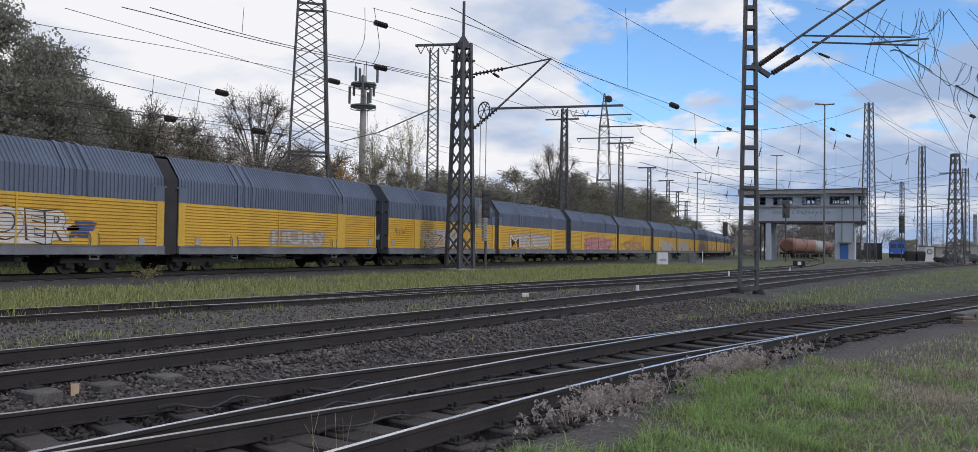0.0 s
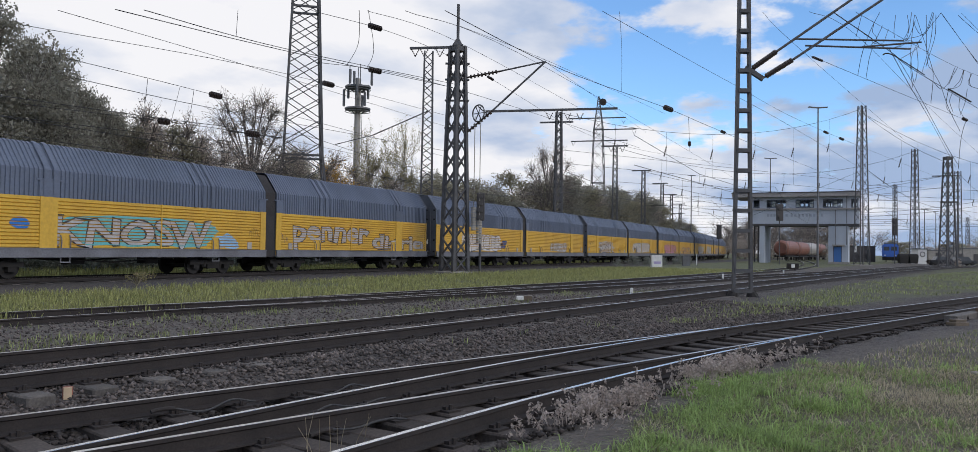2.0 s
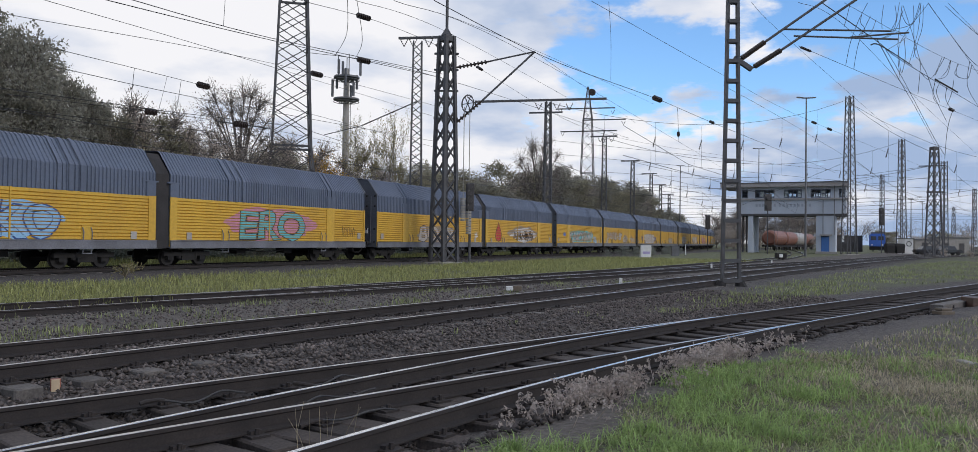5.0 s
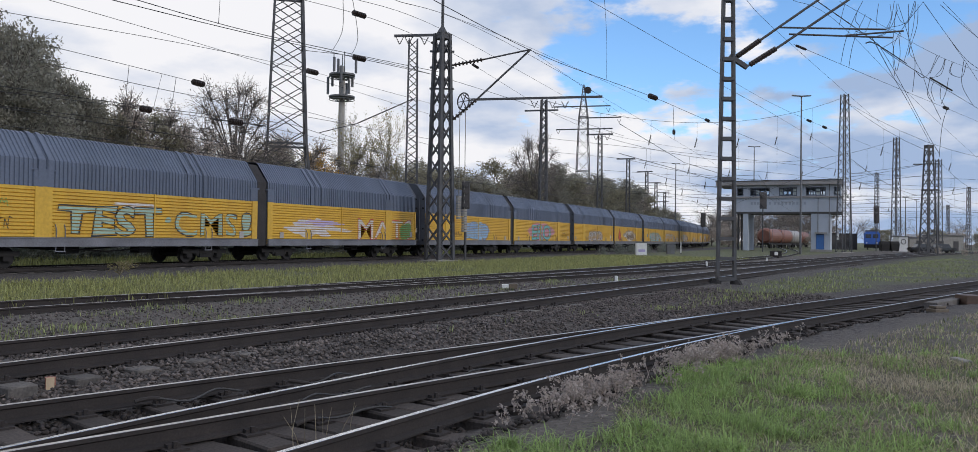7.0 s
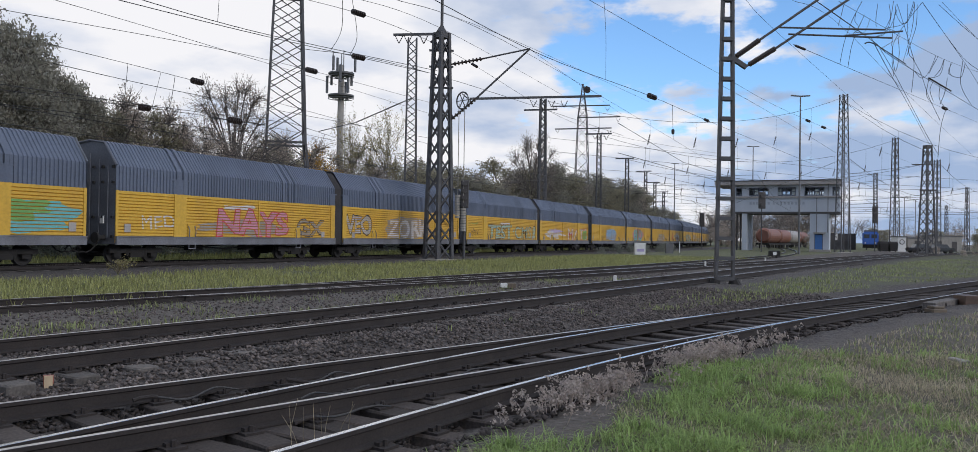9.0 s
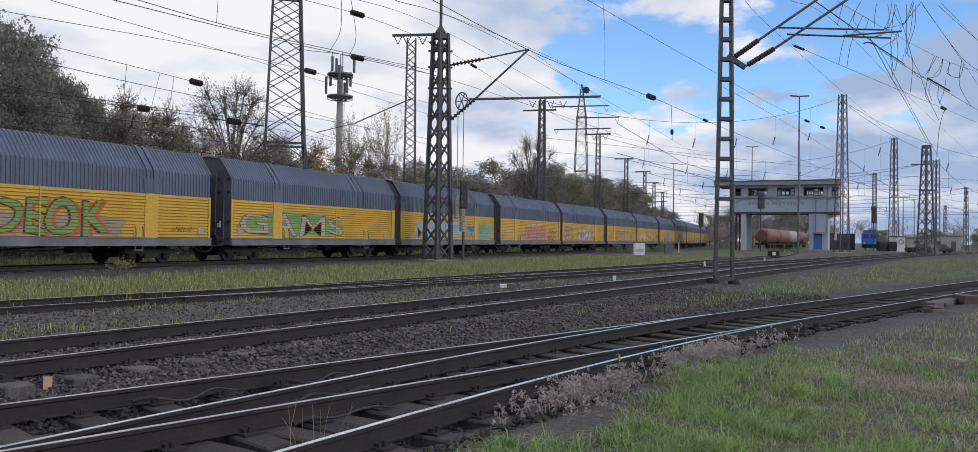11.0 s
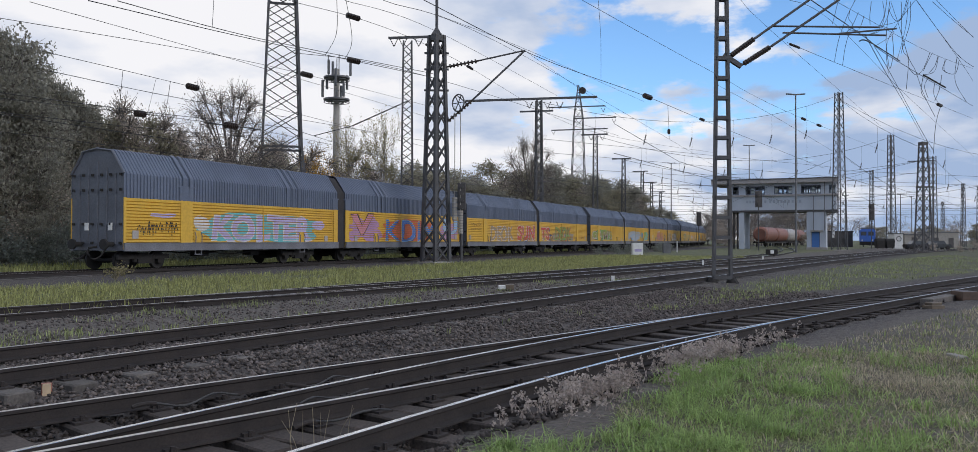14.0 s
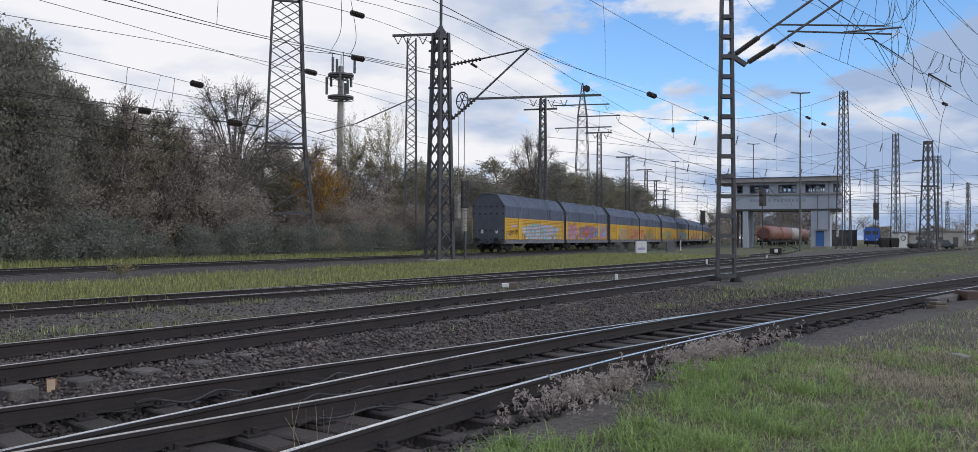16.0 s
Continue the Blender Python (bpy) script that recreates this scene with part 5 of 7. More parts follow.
scatter_grass("grass", "sparse weeds in the gravel", 6, 5000, lambda r, n: patchy(r, n, 4, 30, lambda x, y: (off(x, y) > 2.2 and y < 8.45 - 0.128 * x - 1.6) or (8.45 - 0.128 * x + 1.5 < y < 15 - 0.12 * x), 0.8, 0.28, 1.3), 0.03, 0.16, 0.007, M_GRASS, 0.9)
def back_strip(rng, count):
    return np.stack([8 + 90 * rng.uniform(size=count), rng.uniform(29.4, 35.0, count), np.zeros(count)], 1)


scatter_grass("grass", "grass strip below the trees", 5, 15000, back_strip, 0.15, 0.45, 0.02, M_GRASS_FAR, 0.5)


def weeds():
    """Grey seed heads of dried weeds along the outer rail: stalks with small fluffy tufts."""
    rng = np.random.default_rng(9)
    heads, stalks = [], []
    for i in range(290):
        x = rng.normal(7.35, 0.48) if i < 110 else rng.normal(9.95, 0.45) if i < 250 else rng.uniform(5.6, 13.5)
        d = rng.normal(-1.36, 0.20) - 0.0078 * max(0, 17 - x) ** 2
        y = near_axis(x) + d
        h, g = rng.uniform(0.05, 0.17), ground_z(x, y)
        lx, ly = rng.normal(size=2) * 0.06
        stalks.append(((x, y, g - 0.02), (x + lx, y + ly, g + h)))
        for k in range(rng.integers(3, 7)):
            c = Vector((x + lx, y + ly, g + h)) + Vector(rng.normal(size=3)) * 0.045
            heads += [c + Vector(rng.normal(size=3)) * 0.014 for _ in range(11)]
    v, f = leaf_quads(rng, heads, 0.028, 0.0)
    ob = new("dried_weeds", raw_mesh("dried_weeds", v, f, M_WEED))
    tagged(ob, "greyish dried weed seed heads beside the rail", "weeds", kind="stuff")
    bm = B()
    for a, b in stalks:
        tube(bm, [a, b], 0.004, 3, caps=False)
    solo("weed_stalks", bm, M_WEED, "thin dry weed stalks beside the rail", "weeds", kind="stuff")


weeds()


def dry_stalks():
    """A few tall dead grass stems standing between the rails of the points."""
    rng = np.random.default_rng(17)
    bm = B()
    for _ in range(9):
        x, y = rng.uniform(4.75, 5.3), rng.uniform(3.45, 3.85)
        h, lx, ly = rng.uniform(0.26, 0.42), rng.normal() * 0.05, rng.normal() * 0.05
        tube(bm, [(x, y, -0.17), (x + lx * 0.4, y + ly * 0.4, h * 0.5 - 0.15), (x + lx, y + ly, h - 0.15)], 0.003, 4, 0.0015, caps=False)
    solo("dry_stalks", bm, M_STRAW, "tall thin dead grass stems between the rails", "grass", kind="stuff")


dry_stalks()


def stones(name, label, seed, count, place, smin, smax, material=None):
    rng = np.random.default_rng(seed)
    p = place(rng, count)
    n = len(p)
    base = np.array([(1, 0, 0), (-1, 0, 0), (0, 1, 0), (0, -1, 0), (0, 0, 0.75), (0, 0, -0.75), (0.62, 0.62, 0.4), (-0.6, 0.62, -0.3)])
    base = base[:6]
    s = rng.uniform(smin, smax, n)[:, None, None]
    v = base[None] * s * rng.uniform(0.6, 1.25, (n, 6, 1)) + rng.normal(size=(n, 6, 3)) * s * 0.22
    a = rng.uniform(0, 6.28, n)
    ca, sa = np.cos(a)[:, None], np.sin(a)[:, None]
    v = np.stack([v[..., 0] * ca - v[..., 1] * sa, v[..., 0] * sa + v[..., 1] * ca, v[..., 2]], -1) + p[:, None]
    f = np.array([(0, 2, 4), (2, 1, 4), (1, 3, 4), (3, 0, 4), (2, 0, 5), (1, 2, 5), (3, 1, 5), (0, 3, 5)])
    f = (np.arange(n)[:, None, None] * 6 + f[None]).reshape(-1, 3)
    ob = new(name, raw_mesh(name, v.reshape(-1, 3), f, material or M_STONE))
    return tagged(ob, label, "ballast", kind="stuff")


def ballast_place(test, x0, x1, power, lift=0.0):
    def go(rng, count):
        out = []
        while len(out) < count:
            x = x0 + (x1 - x0) * rng.uniform() ** power
            y = rng.uniform(-2, 17)
            if test(x, y):
                out.append((x, y, ground_z(x, y) + lift + rng.uniform(-0.01, 0.02)))
        return np.array(out)
    return go


def middle_y(x):
    return 8.45 - 0.128 * x


stones("ballast", "grey-brown crushed stone ballast between the tracks", 1, 42000, ballast_place(lambda x, y: off(x, y) > 1.2 and y < middle_y(x) + 1.6, 3, 24, 1.5), 0.013, 0.035)
stones("ballast", "dark crushed stone in the bed of the points", 2, 15000, ballast_place(lambda x, y: -1.45 - 0.0078 * max(0.0, 17 - x) ** 2 < off(x, y) < 1.3, 3, 22, 1.4), 0.018, 0.042, M_STONE_DARK)
stones("ballast", "loose stone beyond the middle track", 3, 16000, ballast_place(lambda x, y: middle_y(x) + 1.5 < y < 15.6 - 0.11 * x, 6, 36, 1.3), 0.010, 0.036)


# ---- overhead wires ----
def wire(pts, r, sides=4):
    """One slack wire through the given places."""
    pts = [Vector(p) for p in pts]
    run = []
    for i in range(len(pts) - 1):
        p0, p1, p2, p3 = (pts[min(max(k, 0), len(pts) - 1)] for k in (i - 1, i, i + 1, i + 2))
        for k in range(8):
            t = k / 8
            run.append(0.5 * ((2 * p1) + (p2 - p0) * t + (2 * p0 - 5 * p1 + 4 * p2 - p3) * t * t + (3 * p1 - p0 - 3 * p2 + p3) * t ** 3))
    run.append(pts[-1])
    return solo("overhead_wire", tube(B(), run, r, sides, caps=False), M_WIRE, "thin dark overhead wire above the yard", "wire", "overhead wires")


def span_insulator(w, a, b, r):
    """A ribbed insulator let into a wire."""
    part("insulator", insulator_bm(B(), a, b, r, 6), M_INSUL, w, "dark ribbed insulator")


def catenary(path, z, drop, step, r):
    """Carrying cable, contact wire and droppers over one track."""
    for a, b in zip(path, path[1:]):
        pa, pb = Vector((*a, z)), Vector((*b, z))
        n = max(2, int((pb - pa).length / step))
        m = thing("catenary_span", Matrix(), "overhead line span with carrying cable, contact wire and droppers", "overhead line", "overhead line spans")
        top, low, bm = [], [], B()
        for i in range(n + 1):
            t = i / n
            p = pa.lerp(pb, t)
            q = p.copy()
            p.z -= 4 * (drop - 0.45) * t * (1 - t)
            q.z -= drop
            top.append(p); low.append(q)
        part("carrying_cable", tube(B(), top, r, 4, caps=False), M_WIRE, m)
        part("contact_wire", tube(B(), [low[0], low[-1]], r, 4, caps=False), M_WIRE, m)
        for p, q in list(zip(top, low))[1:-1]:
            part("dropper", tube(B(), [p, q], r * 0.5, 3, caps=False), M_WIRE, m)


catenary([(x, LINE_Y) for x in (-30, 35)] + [on_line(s)[:2] for s in (78, 125, 180, 240, 310)], 7.35, 1.55, 9.0, 0.013)
catenary([(-30, 31.9), (38, 31.9), (80, 32.2), (125, 33.6), (185, 38), (250, 45.5)], 7.35, 1.55, 9.0, 0.014)
catenary([(40, 11.0), (75, 8.0), (125, 8.6), (180, 13)], 7.3, 1.5, 10.0, 0.016)
catenary([(60, 0.7), (110, -8.5), (165, -21), (230, -38)], 7.3, 1.5, 10.0, 0.018)
catenary([(52, 20.5), (95, 17.0), (150, 19.0), (210, 24)], 7.4, 1.5, 10.0, 0.018)
catenary([(120, -1), (185, -12), (260, -24)], 7.3, 1.5, 12.0, 0.025)
catenary([(120, 22), (185, 24), (260, 30)], 7.3, 1.5, 12.0, 0.025)


def headspan(a, b, sag, n, r):
    """Cross span between two masts: a sagging cable, two straight ones and hangers."""
    a, b = Vector(a), Vector(b)
    m = thing("cross_span", Matrix(), "sagging cross span of cables between two masts", "overhead line", "cross spans")
    top = []
    for i in range(2 * n + 1):
        t = i / (2 * n)
        p = a.lerp(b, t)
        p.z -= 4 * sag * t * (1 - t)
        top.append(p)
    part("carrying_cable", tube(B(), top, r, 4, caps=False), M_WIRE, m)
    for dz in (0.9, 2.3):
        lo = [Vector((p.x, p.y, min(a.z, b.z) - sag - dz)) for p in (top[0], top[-1])]
        part("span_wire", tube(B(), lo, r * 0.8, 4, caps=False), M_WIRE, m)
    for i in range(2, 2 * n - 1, 2):
        p = top[i]
        q = Vector((p.x, p.y, min(a.z, b.z) - sag - 2.3))
        part("hanger", tube(B(), [p, q], r * 0.6, 3, caps=False), M_WIRE, m)
        part("insulator", insulator_bm(B(), p.lerp(q, 0.35), p.lerp(q, 0.35) + Vector((0.1, 0.3, -1.2)), 0.10, 5), M_INSUL, m)


headspan((79.7, 30.0, 15.9), (128.7, 1.85, 22.6), 3.0, 7, 0.022)
headspan((111.5, 33.4, 16.2), (167.5, -6.4, 20.6), 4.0, 8, 0.026)
headspan((137.0, 36.0, 15.2), (159.3, -12.6, 15.8), 3.5, 8, 0.028)
headspan((168.5, 40.3, 15.6), (211.0, -4.0, 17.8), 4.0, 7, 0.032)
headspan((189.0, 43.0, 14.7), (205.0, -22.0, 13.8), 3.5, 7, 0.035)
headspan((210.0, 45.5, 13.7), (230.0, -28.0, 14.8), 3.5, 7, 0.035)
headspan((159.3, -12.6, 15.8), (196.0, -25.5, 11.8), 1.5, 4, 0.03)
headspan((128.7, 1.85, 22.0), (113.4, -7.9, 12.8), 0.6, 2, 0.025)
headspan((128.7, 1.85, 22.0), (159.3, -28.0, 15.0), 2.5, 4, 0.025)
w = wire([(25.5, 30.9, 11.97), (39.8, 33.3, 13.62), (58.3, 31.2, 14.60)], 0.022)
span_insulator(w, (48.24, 32.60, 14.13), (49.55, 32.43, 14.19), 0.21)
wire([(26.8, 30.6, 12.27), (40.6, 33.9, 13.98), (60.1, 32.1, 15.31)], 0.022)
w = wire([(22.4, 32.9, 10.70), (41.4, 34.6, 12.62), (68.9, 36.8, 14.11)], 0.014)
span_insulator(w, (46.16, 34.98, 12.93), (47.48, 35.09, 13.01), 0.20)
wire([(23.8, 32.4, 11.63), (37.0, 34.6, 12.41), (72.5, 38.7, 13.62)], 0.014)
w = wire([(24.0, 31.9, 9.50), (38.8, 35.5, 10.33), (70.5, 38.3, 10.49)], 0.014)
span_insulator(w, (35.53, 34.98, 10.23), (36.57, 35.16, 10.27), 0.19)
wire([(24.1, 31.6, 8.64), (38.6, 36.0, 9.71), (68.7, 37.4, 10.86)], 0.016)
w = wire([(22.5, 32.8, 7.32), (43.7, 36.7, 8.78), (70.5, 38.3, 8.65)], 0.014)
span_insulator(w, (40.04, 36.24, 8.63), (41.31, 36.42, 8.69), 0.22)
span_insulator(w, (31.63, 34.72, 8.07), (32.39, 34.87, 8.13), 0.19)
wire([(40.0, 37.6, 8.80), (44.6, 37.2, 8.95)], 0.030)
wire([(48.8, 37.6, 15.19), (59.9, 32.6, 15.10), (112.6, 30.2, 16.12)], 0.020)
w = wire([(42.1, 33.0, 16.73), (58.3, 31.2, 17.04), (110.8, 34.2, 16.89), (169.4, 25.9, 19.20)], 0.018)
span_insulator(w, (47.02, 31.88, 16.90), (48.34, 31.66, 16.93), 0.21)
span_insulator(w, (65.65, 31.60, 17.01), (67.14, 31.73, 16.99), 0.13)
span_insulator(w, (57.21, 31.18, 17.04), (57.76, 31.19, 17.04), 0.11)
wire([(42.0, 28.6, 16.16), (53.1, 28.1, 16.83), (90.0, 31.6, 18.28)], 0.016)
wire([(39.5, 24.3, 14.99), (65.2, 25.7, 17.17), (154.0, 23.6, 15.28)], 0.018)
w = wire([(40.4, 22.2, 15.01), (62.1, 22.9, 16.08), (89.4, 20.8, 17.31), (118.1, 18.1, 17.88), (205.9, 6.0, 18.25)], 0.028)
span_insulator(w, (88.20, 20.88, 17.27), (90.59, 20.68, 17.35), 0.31)
span_insulator(w, (112.03, 18.84, 17.83), (113.54, 18.65, 17.84), 0.21)
wire([(42.6, 22.4, 14.71), (54.2, 20.9, 14.84), (94.2, 22.3, 17.61)], 0.012)
w = wire([(46.5, 18.4, 13.06), (56.5, 20.8, 14.38), (108.0, 28.1, 17.60)], 0.012)
span_insulator(w, (73.27, 23.24, 15.48), (73.69, 23.29, 15.51), 0.33)
w = wire([(36.4, 11.6, 12.69), (59.4, 9.5, 13.66), (96.4, 5.3, 15.06), (181.0, -11.8, 16.45)], 0.014)
span_insulator(w, (97.16, 5.21, 15.08), (98.75, 4.92, 15.11), 0.15)
span_insulator(w, (104.45, 3.86, 15.23), (106.07, 3.55, 15.26), 0.16)
wire([(35.4, 4.3, 11.55), (42.4, 3.3, 11.43), (77.8, -2.2, 11.32)], 0.010)
w = wire([(31.9, 2.2, 8.75), (46.8, -1.6, 9.57), (76.5, -8.9, 11.41)], 0.010)
span_insulator(w, (61.04, -5.12, 10.45), (62.39, -5.46, 10.53), 0.11)
span_insulator(w, (32.16, 2.15, 8.76), (33.36, 1.84, 8.83), 0.05)
wire([(29.0, 1.3, 9.48), (29.8, -0.4, 8.20), (38.1, -1.7, 8.99), (69.5, -8.1, 11.43)], 0.016)
wire([(29.4, 0.6, 9.49), (45.5, -3.5, 10.74), (63.8, -7.5, 13.14)], 0.009)
wire([(29.8, -0.4, 8.26), (35.7, -1.2, 8.08), (54.0, -2.9, 9.33), (91.0, -7.0, 10.18)], 0.012)
wire([(36.2, -2.3, 11.00), (50.7, -5.3, 11.27), (58.0, -6.8, 11.31)], 0.010)
wire([(38.8, -3.2, 11.60), (51.0, -6.0, 12.50)], 0.010)
wire([(29.7, -0.2, 8.08), (29.9, -0.5, 8.08), (33.6, -1.6, 8.08)], 0.022)
wire([(45.4, -3.2, 9.63), (50.4, -4.6, 9.77)], 0.050)
wire([(28.7, 2.0, 9.48), (32.6, 0.6, 9.46), (51.9, -3.1, 9.36), (92.8, -10.9, 9.72)], 0.008)
wire([(61.6, 9.4, 13.07), (107.4, 5.2, 14.35), (249.5, -17.7, 10.60)], 0.016)
wire([(59.0, 39.4, 11.15), (62.7, 36.0, 13.67)], 0.050)
wire([(54.4, 39.9, 9.82), (57.3, 38.3, 10.87)], 0.035)
wire([(44.8, 22.2, 10.26), (45.1, 21.7, 9.80)], 0.030)
wire([(133.9, 19.5, 6.65), (128.6, 2.1, 13.52)], 0.020)
wire([(29.7, -0.1, 9.49), (32.3, 0.2, 9.55), (34.9, 0.5, 9.35), (37.5, 0.7, 9.05)], 0.010)
wire([(32.2, -0.2, 9.68), (35.4, 0.2, 9.44), (38.7, 0.4, 9.11)], 0.010)
wire([(29.0, 0.1, 8.44), (30.3, 0.1, 8.65), (31.6, -0.2, 8.91), (33.0, -0.4, 9.74)], 0.009)
wire([(31.2, -1.1, 9.80), (30.6, -0.9, 8.71), (29.8, -0.4, 8.26)], 0.009)
wire([(35.4, -1.0, 9.90), (33.3, -1.4, 9.09), (30.7, -0.7, 8.08)], 0.009)
wire([(32.6, -1.8, 10.10), (34.1, -1.6, 9.73), (35.4, -1.0, 9.90)], 0.009)
wire([(36.2, -2.3, 11.00), (35.9, -1.3, 9.44), (36.0, -1.3, 8.09)], 0.009)
wire([(33.8, -1.9, 10.40), (33.6, -1.8, 9.34), (33.2, -1.5, 8.08)], 0.009)
wire([(45.5, -3.5, 10.74), (44.1, -3.1, 9.69), (42.6, -2.7, 9.15), (41.1, -2.3, 9.23)], 0.014)
wire([(48.3, -4.1, 11.06), (46.9, -3.8, 10.05), (45.4, -3.2, 9.63)], 0.014)
wire([(50.9, -4.7, 11.38), (50.6, -4.5, 10.78), (50.8, -5.1, 10.55), (50.7, -5.3, 11.27)], 0.014)
wire([(49.8, -5.1, 11.26), (57.5, -5.8, 11.22), (65.6, -7.3, 11.13)], 0.014)
wire([(47.9, -3.9, 9.70), (54.7, -4.4, 10.09), (61.7, -5.3, 10.49)], 0.014)
wire([(45.4, -3.2, 9.63), (51.3, -3.5, 9.76), (57.3, -4.2, 10.21)], 0.014)
wire([(45.9, 31.9, 17.63), (48.3, 33.6, 16.05), (50.3, 36.0, 15.11)], 0.020)
wire([(47.0, 31.9, 17.93), (49.4, 33.0, 15.81), (51.5, 35.0, 15.07)], 0.020)
wire([(43.6, 12.9, 14.77), (59.5, 17.4, 16.59), (75.3, 22.0, 16.73)], 0.012)
w = wire([(97.4, 20.2, 17.59), (119.2, 24.5, 16.17)], 0.025)
span_insulator(w, (112.48, 23.19, 16.60), (114.72, 23.64, 16.46), 0.22)
wire([(34.0, 34.7, 10.17), (33.9, 34.9, 8.64), (33.8, 35.2, 8.24)], 0.018)
wire([(29.8, 33.6, 9.93), (30.3, 34.4, 7.97)], 0.012)
wire([(32.7, 34.4, 10.10), (32.6, 34.9, 8.15)], 0.012)
# slack jumpers and droppers hanging about the bracket of the near mast
wire([(36.7, -1.35, 10.87), (36.8, -1.56, 10.42), (36.92, -1.82, 10.45), (37.02, -2.07, 11.15)], 0.01)
wire([(37.07, -2.17, 11.16), (37.07, -2.14, 10.31), (36.99, -1.94, 9.56), (36.93, -1.8, 9.05)], 0.01)
wire([(36.74, -1.43, 10.96), (36.65, -1.22, 10.31), (36.54, -0.96, 9.93), (36.42, -0.71, 9.83)], 0.01)
wire([(36.68, -1.26, 9.46), (36.71, -1.3, 8.9), (36.75, -1.39, 8.43), (36.8, -1.52, 9.09), (36.77, -1.47, 9.84)], 0.01)
wire([(36.6, -1.13, 11.15), (36.62, -1.18, 10.59), (36.54, -0.98, 10.12)], 0.01)
wire([(36.05, 0.09, 10.77), (36.04, 0.13, 10.44), (36.1, -0.01, 10.2), (36.02, 0.19, 9.92)], 0.01)
wire([(36.4, -0.71, 11.15), (36.39, -0.65, 10.58), (36.4, -0.66, 10.21)], 0.01)
wire([(37.4, -2.8, 8.07), (37.34, -2.67, 7.69), (37.41, -2.8, 7.23)], 0.01)
wire([(37.63, -3.31, 8.17), (37.6, -3.22, 7.6), (37.53, -3.05, 7.13)], 0.01)
wire([(68.41, -5.94, 11.37), (68.32, -5.71, 10.6), (68.26, -5.55, 9.58), (68.23, -5.43, 7.87)], 0.018)
wire([(36.91, -1.82, 11.15), (36.95, -1.86, 9.28), (37.06, -2.07, 8.81), (37.04, -1.99, 7.59)], 0.01)
wire([(66.31, -1.44, 15.85), (66.76, -2.37, 14.16), (67.84, -4.62, 9.57), (68.25, -5.47, 8.05)], 0.018)
wire([(35.84, 0.53, 11.14), (35.79, 0.66, 10.57), (35.76, 0.74, 10.25)], 0.01)
wire([(37.46, -2.97, 9.08), (37.37, -2.75, 8.63), (37.32, -2.63, 8.35)], 0.01)
wire([(37.56, -3.18, 8.96), (37.51, -3.05, 8.54), (37.41, -2.84, 8.26)], 0.01)
wire([(37.68, -3.44, 8.82), (37.66, -3.39, 8.45), (37.7, -3.48, 8.26)], 0.01)
wire([(37.43, -2.97, 11.16), (37.81, -3.78, 10.37), (38.15, -4.5, 9.72)], 0.01)
wire([(37.18, -2.41, 11.16), (37.83, -3.78, 9.15), (38.16, -4.5, 8.5)], 0.01)
wire([(36.71, -1.39, 11.15), (36.69, -1.3, 10.31), (36.67, -1.24, 9.46)], 0.01)
wire([(36.73, -1.43, 11.15), (36.9, -1.77, 10.03), (37.06, -2.07, 8.91), (37.18, -2.33, 8.35), (37.33, -2.63, 7.41), (37.54, -3.05, 6.48)], 0.01)
wire([(38.6, 35.9, 16.11), (35.6, 33.2, 13.44)], 0.016)


# ---- painted lettering on the wagons ----
def paint(name, c, d=None, rough=0.55):
    return mat(name, c, d or tuple(k * 0.75 for k in c), rough, scale=1.6, fine=14, amount=0.25, bump=0.0)


P_SILVER = paint("silver_paint", (0.46, 0.45, 0.45), (0.33, 0.32, 0.31), 0.4)
P_WHITE = paint("white_paint_faded", (0.62, 0.61, 0.60), (0.47, 0.45, 0.42))
P_BLACK = paint("black_paint", (0.025, 0.025, 0.03))
P_GREY = paint("grey_paint", (0.30, 0.28, 0.26), (0.24, 0.20, 0.15))
P_LILAC = paint("lilac_paint", (0.46, 0.40, 0.62), (0.36, 0.32, 0.52))
P_TEAL = paint("teal_paint", (0.10, 0.42, 0.44), (0.14, 0.36, 0.36))
P_BLUE = paint("sky_blue_paint", (0.02, 0.17, 0.52), (0.02, 0.13, 0.42))
P_LIGHT = paint("light_blue_paint", (0.27, 0.47, 0.66), (0.20, 0.38, 0.56))
P_NAVY = paint("navy_paint", (0.03, 0.07, 0.22))
P_RED = paint("red_paint", (0.52, 0.045, 0.05), (0.42, 0.04, 0.05))
P_ORANGE = paint("orange_red_paint", (0.58, 0.11, 0.05))
P_PINK = paint("pink_paint", (0.55, 0.24, 0.30), (0.46, 0.20, 0.28))
P_MAUVE = paint("mauve_paint", (0.40, 0.24, 0.44), (0.33, 0.20, 0.36))
P_GREEN = paint("green_paint", (0.16, 0.36, 0.10), (0.12, 0.28, 0.09))
P_MINT = paint("mint_paint", (0.33, 0.47, 0.38), (0.25, 0.38, 0.32))


